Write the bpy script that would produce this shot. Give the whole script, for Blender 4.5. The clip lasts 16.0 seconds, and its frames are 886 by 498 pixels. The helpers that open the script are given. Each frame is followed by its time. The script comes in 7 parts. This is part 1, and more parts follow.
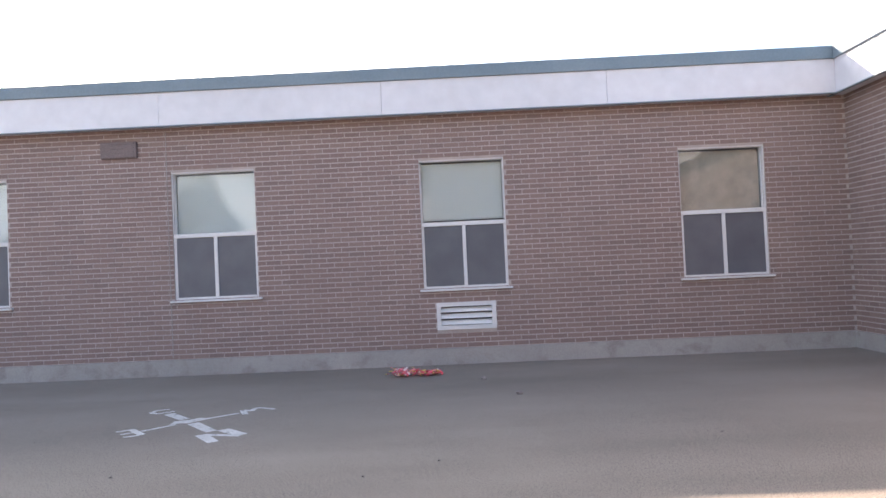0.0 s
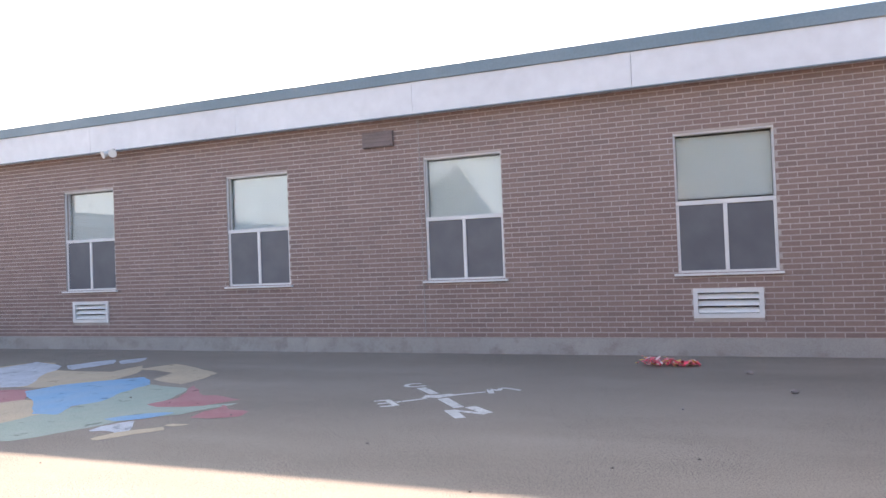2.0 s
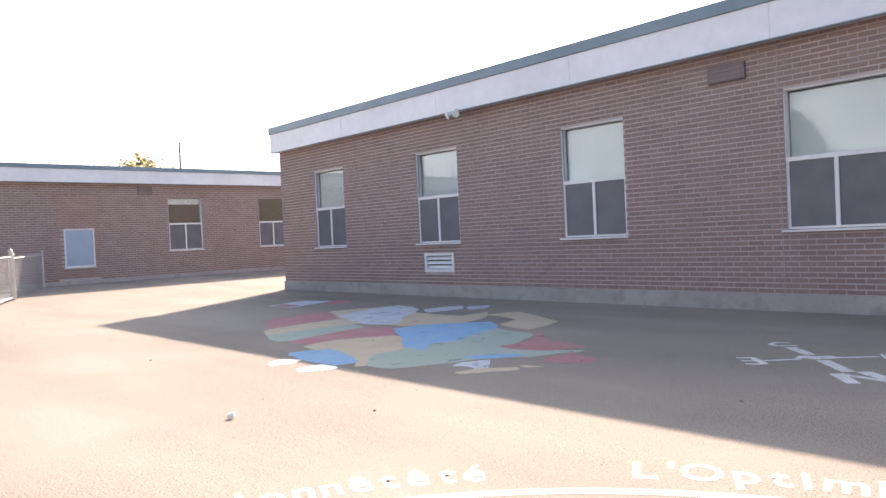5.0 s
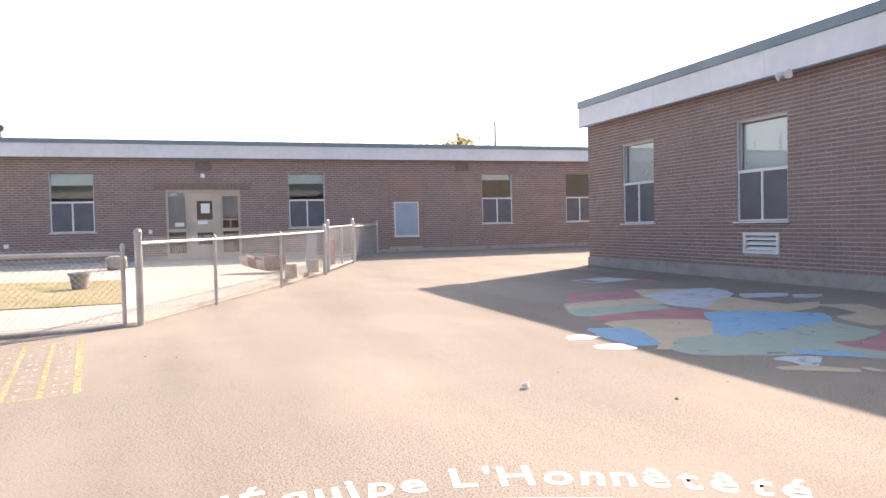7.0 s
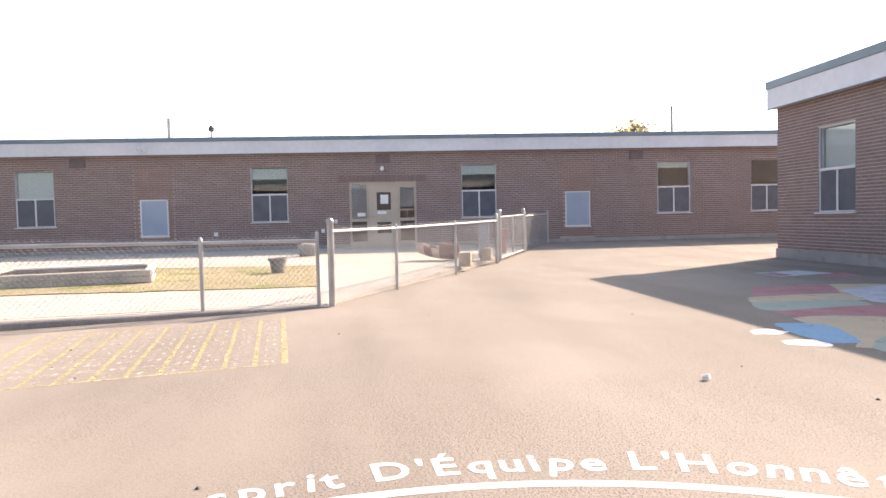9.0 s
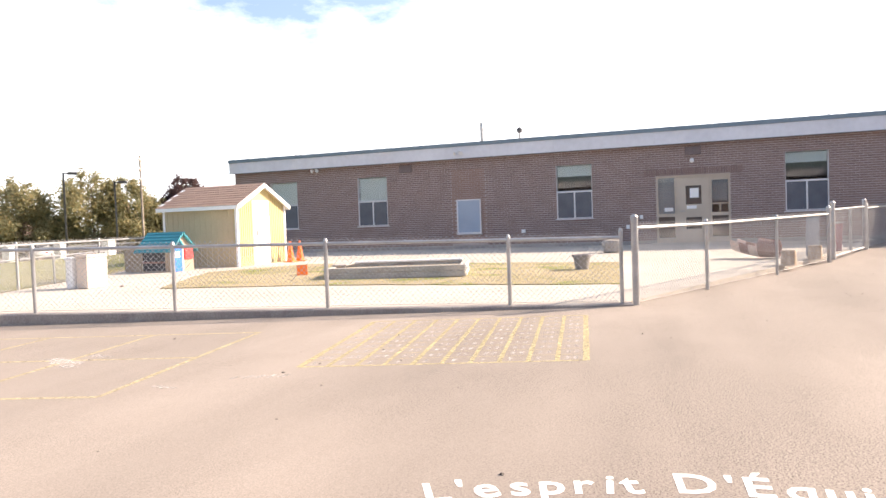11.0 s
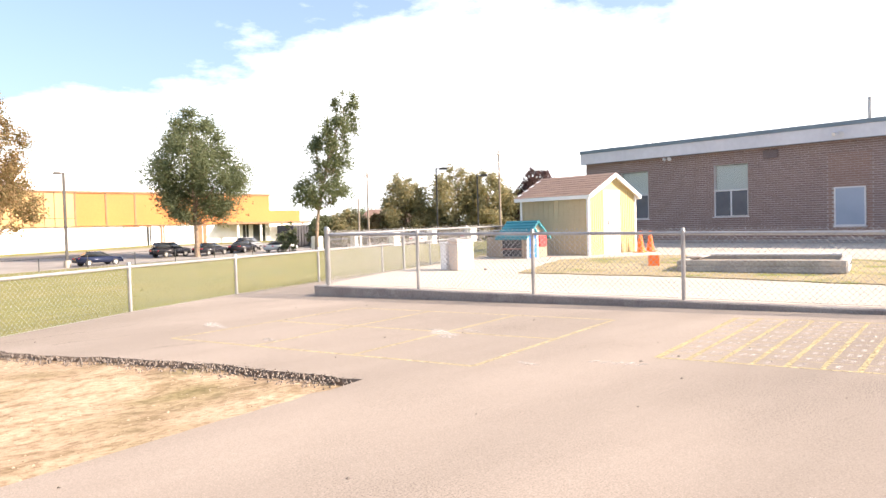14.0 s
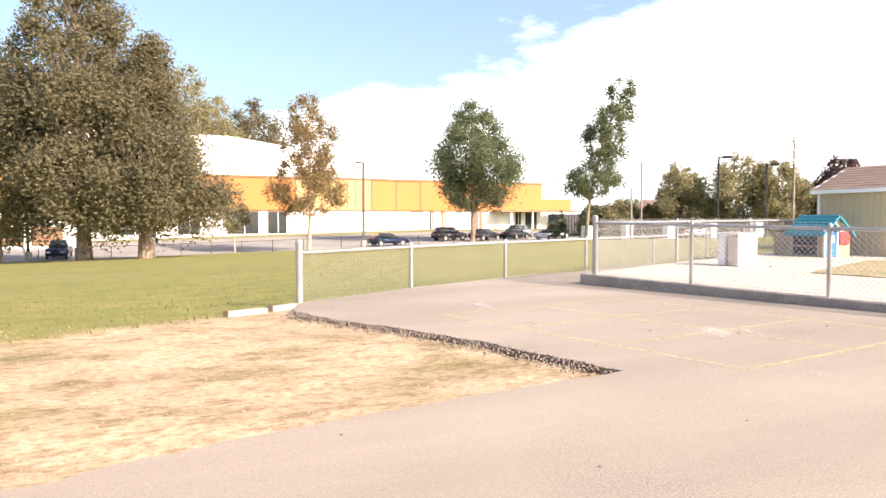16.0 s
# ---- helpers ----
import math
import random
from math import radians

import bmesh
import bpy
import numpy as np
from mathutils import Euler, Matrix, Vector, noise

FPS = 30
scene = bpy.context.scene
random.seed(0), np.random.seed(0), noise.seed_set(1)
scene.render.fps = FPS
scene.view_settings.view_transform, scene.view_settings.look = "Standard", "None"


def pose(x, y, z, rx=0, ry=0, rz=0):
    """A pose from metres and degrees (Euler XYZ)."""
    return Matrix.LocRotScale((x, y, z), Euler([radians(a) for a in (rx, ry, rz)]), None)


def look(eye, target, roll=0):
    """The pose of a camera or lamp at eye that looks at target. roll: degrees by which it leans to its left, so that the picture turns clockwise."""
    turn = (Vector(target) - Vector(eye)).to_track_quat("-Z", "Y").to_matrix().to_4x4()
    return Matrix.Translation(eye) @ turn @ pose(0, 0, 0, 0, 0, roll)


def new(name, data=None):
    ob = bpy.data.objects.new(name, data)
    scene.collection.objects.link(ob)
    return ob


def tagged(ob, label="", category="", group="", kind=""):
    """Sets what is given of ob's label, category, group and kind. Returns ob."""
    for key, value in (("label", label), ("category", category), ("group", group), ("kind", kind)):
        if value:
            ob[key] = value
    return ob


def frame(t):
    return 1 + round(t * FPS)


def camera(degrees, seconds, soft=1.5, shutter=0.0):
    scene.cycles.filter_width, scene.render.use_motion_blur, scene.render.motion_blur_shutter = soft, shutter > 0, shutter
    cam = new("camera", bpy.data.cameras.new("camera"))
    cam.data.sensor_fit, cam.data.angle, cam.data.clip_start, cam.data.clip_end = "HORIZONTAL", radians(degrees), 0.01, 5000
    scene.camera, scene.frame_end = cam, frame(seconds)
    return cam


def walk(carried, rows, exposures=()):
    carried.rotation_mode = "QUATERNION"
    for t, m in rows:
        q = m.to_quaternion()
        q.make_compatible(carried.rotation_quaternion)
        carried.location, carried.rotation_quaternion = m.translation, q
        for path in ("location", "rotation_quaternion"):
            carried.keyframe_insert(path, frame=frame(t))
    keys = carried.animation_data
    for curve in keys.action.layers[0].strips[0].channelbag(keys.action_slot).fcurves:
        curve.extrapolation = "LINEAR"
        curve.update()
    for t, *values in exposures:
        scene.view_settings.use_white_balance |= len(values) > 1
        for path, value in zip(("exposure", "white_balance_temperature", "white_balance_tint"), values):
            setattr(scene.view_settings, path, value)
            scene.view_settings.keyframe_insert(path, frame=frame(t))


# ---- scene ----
PATH = [
    (0, (0.996, 0.06, 1.352), (0.958, 2.059, 1.398), -2.6),
    (0.5, (0.993, 0.118, 1.317), (0.892, 2.114, 1.375), -2.9),
    (1, (0.978, 0.128, 1.309), (0.706, 2.109, 1.359), -2.9),
    (1.5, (0.959, 0.2, 1.272), (0.473, 2.139, 1.326), -2.9),
    (2, (0.943, 0.314, 1.279), (0.228, 2.181, 1.319), -2.2),
    (2.5, (0.903, 0.389, 1.24), (0.034, 2.189, 1.296), -1.3),
    (3, (0.856, 0.443, 1.211), (-0.175, 2.155, 1.286), -0.8),
    (3.2, (0.849, 0.472, 1.193), (-0.224, 2.159, 1.259), -0.8),
    (5.3, (0.494, 0.409, 1.145), (-1.044, 1.686, 1.089), -2.4),
    (5.5, (0.476, 0.439, 1.146), (-1.128, 1.633, 1.085), -2.0),
    (6, (0.414, 0.507, 1.126), (-1.329, 1.486, 1.077), -2.0),
    (6.5, (0.37, 0.559, 1.103), (-1.444, 1.4, 1.05), -1.7),
    (7, (0.348, 0.572, 1.095), (-1.543, 1.22, 1.026), -1.3),
    (7.5, (0.339, 0.545, 1.094), (-1.595, 1.049, 1.03), -0.9),
    (8, (0.318, 0.482, 1.081), (-1.645, 0.858, 1.007), -1.6),
    (8.2, (0.354, 0.453, 1.075), (-1.612, 0.808, 0.991), -1.4),
    (10.3, (0.539, 0.523, 1.114), (-1.435, 0.206, 1.052), -2.3),
    (10.5, (0.521, 0.504, 1.108), (-1.437, 0.103, 1.04), -2.3),
    (11, (0.485, 0.495, 1.1), (-1.402, -0.163, 1.028), -2.1),
    (11.5, (0.459, 0.484, 1.096), (-1.348, -0.372, 1.033), -1.6),
    (12, (0.459, 0.467, 1.087), (-1.294, -0.494, 1.024), -1.4),
    (12.5, (0.51, 0.448, 1.092), (-1.185, -0.609, 1.001), -1.6),
    (13, (0.546, 0.43, 1.088), (-1.064, -0.753, 0.997), -1.7),
    (13.5, (0.562, 0.408, 1.085), (-0.93, -0.921, 1.003), -1.3),
    (14, (0.543, 0.399, 1.076), (-0.824, -1.059, 1.009), -1.6),
    (14.5, (0.508, 0.393, 1.064), (-0.742, -1.167, 0.997), -1.6),
    (15, (0.512, 0.419, 1.061), (-0.608, -1.236, 0.98), -1.2),
    (15.5, (0.482, 0.409, 1.055), (-0.451, -1.358, 0.971), -0.9),
    (16, (0.501, 0.401, 1.047), (-0.229, -1.459, 0.961), -0.0),
]
cam = camera(64.4, 16.0)
EXPOSURES = [(0.0, 1.86), (1.5, 1.86), (3.0, 1.82), (5.5, 1.54), (7.0, 1.41), (8.5, 1.36), (11.0, 1.33), (14.0, 1.37), (16.0, 1.37)]
walk(cam, [(t, look(eye, target, roll)) for t, eye, target, roll in PATH], EXPOSURES)

# ---- sky and sun ----
SUN = Vector((-3.86, 5.42, 4.03)).normalized()
world = bpy.data.worlds.new("world")
scene.world = world
world.use_nodes = True
wt = world.node_tree
sky = wt.nodes.new("ShaderNodeTexSky")
sky.sky_type, sky.sun_disc = "NISHITA", False
sky.sun_elevation, sky.sun_rotation = math.asin(SUN.z), math.atan2(SUN.x, SUN.y)
sky.dust_density, sky.air_density, sky.ozone_density = 3.2, 1.0, 2.0
tc = wt.nodes.new("ShaderNodeTexCoord")
mp = wt.nodes.new("ShaderNodeMapping")
mp.inputs["Scale"].default_value = (1.0, 1.0, 2.6)
cn = wt.nodes.new("ShaderNodeTexNoise")
cn.inputs["Scale"].default_value, cn.inputs["Detail"].default_value, cn.inputs["Roughness"].default_value = 4.2, 10.0, 0.58
bank = wt.nodes.new("ShaderNodeVectorMath")
bank.operation = "DOT_PRODUCT"
bank.inputs[1].default_value = (-0.293, -0.083, -0.952)
wob = wt.nodes.new("ShaderNodeMath")
wob.operation = "MULTIPLY_ADD"
wob.inputs[1].default_value = 0.34
cr = wt.nodes.new("ShaderNodeMapRange")
cr.inputs[1].default_value, cr.inputs[2].default_value, cr.inputs[3].default_value = 0.15, 0.23, 0.06
cmix = wt.nodes.new("ShaderNodeMix")
cmix.data_type = "RGBA"
cmix.inputs[7].default_value = (8.8, 8.85, 9.1, 1)
wt.links.new(tc.outputs["Generated"], mp.inputs["Vector"])
wt.links.new(tc.outputs["Generated"], bank.inputs[0])
wt.links.new(mp.outputs[0], cn.inputs["Vector"])
wt.links.new(cn.outputs["Fac"], wob.inputs[0])
wt.links.new(bank.outputs["Value"], wob.inputs[2])
wt.links.new(wob.outputs[0], cr.inputs[0])
wt.links.new(cr.outputs[0], cmix.inputs[0])
wt.links.new(sky.outputs[0], cmix.inputs[6])
wt.links.new(cmix.outputs[2], wt.nodes["Background"].inputs[0])
wt.nodes["Background"].inputs["Strength"].default_value = 0.11
sun = new("sun", bpy.data.lights.new("sun", "SUN"))
sun.data.energy, sun.data.angle, sun.data.color = 4.75, radians(0.53), (1.0, 0.795, 0.63)
sun.matrix_world = look(SUN * 60, (0, 0, 0))


# ---- materials ----
LIFT = 1.65  # how pale all mineral and painted surfaces are
def surf(name, c1, c2, scale=1.5, rough=0.8, bump=0.3, fine=60.0, metal=0.0, grain=0.25, depth=0.01, c3=None, spread=(0.35, 0.65), spec=0.4, local=False, crisp=0.25):
    """A surface with slow changes of tone between c1 and c2, stains of c3 and a fine grain with relief."""
    if LIFT != 1.0 and metal < 0.4:
        c1, c2, c3 = (tuple(min(v * LIFT, 0.86) for v in c) if c else None for c in (c1, c2, c3))
    m = bpy.data.materials.new(name)
    m.use_nodes = True
    nt = m.node_tree
    b = nt.nodes["Principled BSDF"]
    b.inputs["Roughness"].default_value, b.inputs["Metallic"].default_value = rough, metal
    b.inputs["Specular IOR Level"].default_value = spec
    if local:
        co = nt.nodes.new("ShaderNodeTexCoord").outputs["Object"]
    else:
        co = nt.nodes.new("ShaderNodeNewGeometry").outputs["Position"]

    def nz(s, detail=4.0):
        n = nt.nodes.new("ShaderNodeTexNoise")
        n.inputs["Scale"].default_value, n.inputs["Detail"].default_value = s, detail
        nt.links.new(co, n.inputs["Vector"])
        return n.outputs["Fac"]

    def mixed(fac, a, c, kind="MIX"):
        x = nt.nodes.new("ShaderNodeMix")
        x.data_type, x.blend_type = "RGBA", kind
        for sock, v in ((x.inputs[0], fac), (x.inputs[6], a), (x.inputs[7], c)):
            if isinstance(v, (tuple, float, int)):
                sock.default_value = (*v, 1) if isinstance(v, tuple) else v
            else:
                nt.links.new(v, sock)
        return x.outputs[2]

    def band(v, lo, hi, a=0.0, c=1.0):
        r = nt.nodes.new("ShaderNodeMapRange")
        r.inputs[1].default_value, r.inputs[2].default_value, r.inputs[3].default_value, r.inputs[4].default_value = lo, hi, a, c
        nt.links.new(v, r.inputs[0])
        return r.outputs[0]

    col = mixed(band(nz(scale), *spread), c1, c2)
    if c3:
        col = mixed(band(nz(scale * 3.7, 6.0), 0.52, 0.66), col, c3)
    g = nz(fine, 3.0)
    col = mixed(1.0, col, band(g, 0.5 - crisp, 0.5 + crisp, 1 - grain, 1 + grain), "MULTIPLY")
    nt.links.new(col, b.inputs["Base Color"])
    if bump:
        bp = nt.nodes.new("ShaderNodeBump")
        bp.inputs["Strength"].default_value, bp.inputs["Distance"].default_value = bump, depth
        nt.links.new(g, bp.inputs["Height"])
        nt.links.new(bp.outputs[0], b.inputs["Normal"])
    return m


def varied(name, tones, source="island", rough=0.85, fine=45.0, grain=0.3, bump=0.4, depth=0.004, trans=0.0):
    """Pieces that each take a tone of their own."""
    m = surf(name, tones[0], tones[1], 2.0, rough, bump, fine, 0.0, grain, depth)
    nt = m.node_tree
    b = nt.nodes["Principled BSDF"]
    old = b.inputs["Base Color"].links[0].from_socket
    if source == "island":
        rnd = nt.nodes.new("ShaderNodeNewGeometry").outputs["Random Per Island"]
    else:
        rnd = nt.nodes.new("ShaderNodeObjectInfo").outputs["Random"]
    ramp = nt.nodes.new("ShaderNodeValToRGB")
    ramp.color_ramp.interpolation = "CONSTANT"
    while len(ramp.color_ramp.elements) < len(tones):
        ramp.color_ramp.elements.new(0.5)
    for i, (e, c) in enumerate(zip(ramp.color_ramp.elements, tones)):
        e.position, e.color = i / len(tones), (*(c if trans else (min(v * LIFT, 0.86) for v in c)), 1)
    nt.links.new(rnd, ramp.inputs[0])
    x = nt.nodes.new("ShaderNodeMix")
    x.data_type = "RGBA"
    x.inputs[0].default_value = 0.72
    nt.links.new(old, x.inputs[6])
    nt.links.new(ramp.outputs[0], x.inputs[7])
    nt.links.new(x.outputs[2], b.inputs["Base Color"])
    if trans:
        b.inputs["Subsurface Weight"].default_value = 0.0
        tr = nt.nodes.new("ShaderNodeBsdfTranslucent")
        nt.links.new(x.outputs[2], tr.inputs[0])
        ms = nt.nodes.new("ShaderNodeMixShader")
        ms.inputs[0].default_value = trans
        nt.links.new(b.outputs[0], ms.inputs[1])
        nt.links.new(tr.outputs[0], ms.inputs[2])
        nt.links.new(ms.outputs[0], nt.nodes["Material Output"].inputs[0])
    return m


def glass(name, tint=(0.9, 0.95, 0.95)):
    m = bpy.data.materials.new(name)
    m.use_nodes = True
    b = m.node_tree.nodes["Principled BSDF"]
    b.inputs["Base Color"].default_value = (*tint, 1)
    b.inputs["Transmission Weight"].default_value = 1.0
    b.inputs["Roughness"].default_value = 0.02
    b.inputs["IOR"].default_value = 1.5
    return m


def asphalt(name):
    """Coarse sun-bleached asphalt: grey stones of many tones in pale dust, worn darker along stretched tracks."""
    m = surf(name, (0.167, 0.144, 0.124), (0.19, 0.164, 0.141), 0.28, 0.93, 0.2, 150, grain=0.16, depth=0.003, crisp=0.2)
    nt = m.node_tree
    b = nt.nodes["Principled BSDF"]
    col = b.inputs["Base Color"].links[0].from_socket
    pos = nt.nodes.new("ShaderNodeNewGeometry").outputs["Position"]

    def node(kind, scale, detail=3.0, stretch=None):
        src = pos
        if stretch:
            mp = nt.nodes.new("ShaderNodeMapping")
            mp.inputs["Rotation"].default_value = (0, 0, radians(stretch[0]))
            mp.inputs["Scale"].default_value = (stretch[1], 1.0, 1.0)
            nt.links.new(pos, mp.inputs["Vector"])
            src = mp.outputs[0]
        n = nt.nodes.new(kind)
        n.inputs["Scale"].default_value = scale
        if kind == "ShaderNodeTexNoise":
            n.inputs["Detail"].default_value = detail
        nt.links.new(src, n.inputs["Vector"])
        return n

    def band(v, lo, hi, a=0.0, c=1.0):
        r = nt.nodes.new("ShaderNodeMapRange")
        r.inputs[1].default_value, r.inputs[2].default_value, r.inputs[3].default_value, r.inputs[4].default_value = lo, hi, a, c
        nt.links.new(v, r.inputs[0])
        return r.outputs[0]

    def mult(fac, a, v):
        x = nt.nodes.new("ShaderNodeMix")
        x.data_type, x.blend_type = "RGBA", "MULTIPLY"
        if isinstance(fac, float):
            x.inputs[0].default_value = fac
        else:
            nt.links.new(fac, x.inputs[0])
        nt.links.new(a, x.inputs[6])
        nt.links.new(v, x.inputs[7])
        return x.outputs[2]

    # single stones, each of its own grey
    cells = node("ShaderNodeTexVoronoi", 140.0)
    sep = nt.nodes.new("ShaderNodeSeparateColor")
    nt.links.new(cells.outputs["Color"], sep.inputs[0])
    col = mult(1.0, col, band(sep.outputs[0], 0.0, 1.0, 0.9, 1.1))
    # dark pits between them, thick in patches where the dust has gone
    pits = band(node("ShaderNodeTexNoise", 115.0, 4.0).outputs["Fac"], 0.36, 0.46, 0.25, 1.0)
    # the dust lies thicker towards the field, where feet do not scuff it off
    xyz = nt.nodes.new("ShaderNodeSeparateXYZ")
    nt.links.new(pos, xyz.inputs[0])
    scuff = nt.nodes.new("ShaderNodeMath")
    scuff.operation = "ADD"
    nt.links.new(node("ShaderNodeTexNoise", 0.55, 9.0).outputs["Fac"], scuff.inputs[0])
    nt.links.new(band(xyz.outputs[1], -4.0, 1.5, -0.1, 0.1), scuff.inputs[1])
    bare = band(scuff.outputs[0], 0.4, 0.62, 0.05, 1.0)
    col = mult(bare, col, pits)
    # coarser mottling of bare aggregate in the same scuffed patches
    col = mult(bare, col, band(node("ShaderNodeTexNoise", 75.0, 6.0).outputs["Fac"], 0.38, 0.6, 1.08, 0.82))
    # long tracks and broad stains
    col = mult(1.0, col, band(node("ShaderNodeTexNoise", 0.9, 7.0, (8, 0.22)).outputs["Fac"], 0.36, 0.62, 1.06, 0.9))
    col = mult(1.0, col, band(node("ShaderNodeTexNoise", 0.8, 7.0, (112, 0.2)).outputs["Fac"], 0.42, 0.66, 1.04, 0.9))
    nt.links.new(col, b.inputs["Base Color"])
    return m


def worn(name, c1, c2, lo, hi, scale=9.0, **kw):
    """Road paint rubbed off in flecks, so that the ground shows through."""
    m = surf(name, c1, c2, 3.0, 0.82, 0.4, 95, grain=0.22, depth=0.008, **kw)
    nt = m.node_tree
    n = nt.nodes.new("ShaderNodeTexNoise")
    n.inputs["Scale"].default_value, n.inputs["Detail"].default_value, n.inputs["Roughness"].default_value = scale, 9.0, 0.72
    nt.links.new(nt.nodes.new("ShaderNodeNewGeometry").outputs["Position"], n.inputs["Vector"])
    r = nt.nodes.new("ShaderNodeMapRange")
    r.inputs[1].default_value, r.inputs[2].default_value = lo, hi
    nt.links.new(n.outputs["Fac"], r.inputs[0])
    nt.links.new(r.outputs[0], nt.nodes["Principled BSDF"].inputs["Alpha"])
    return m


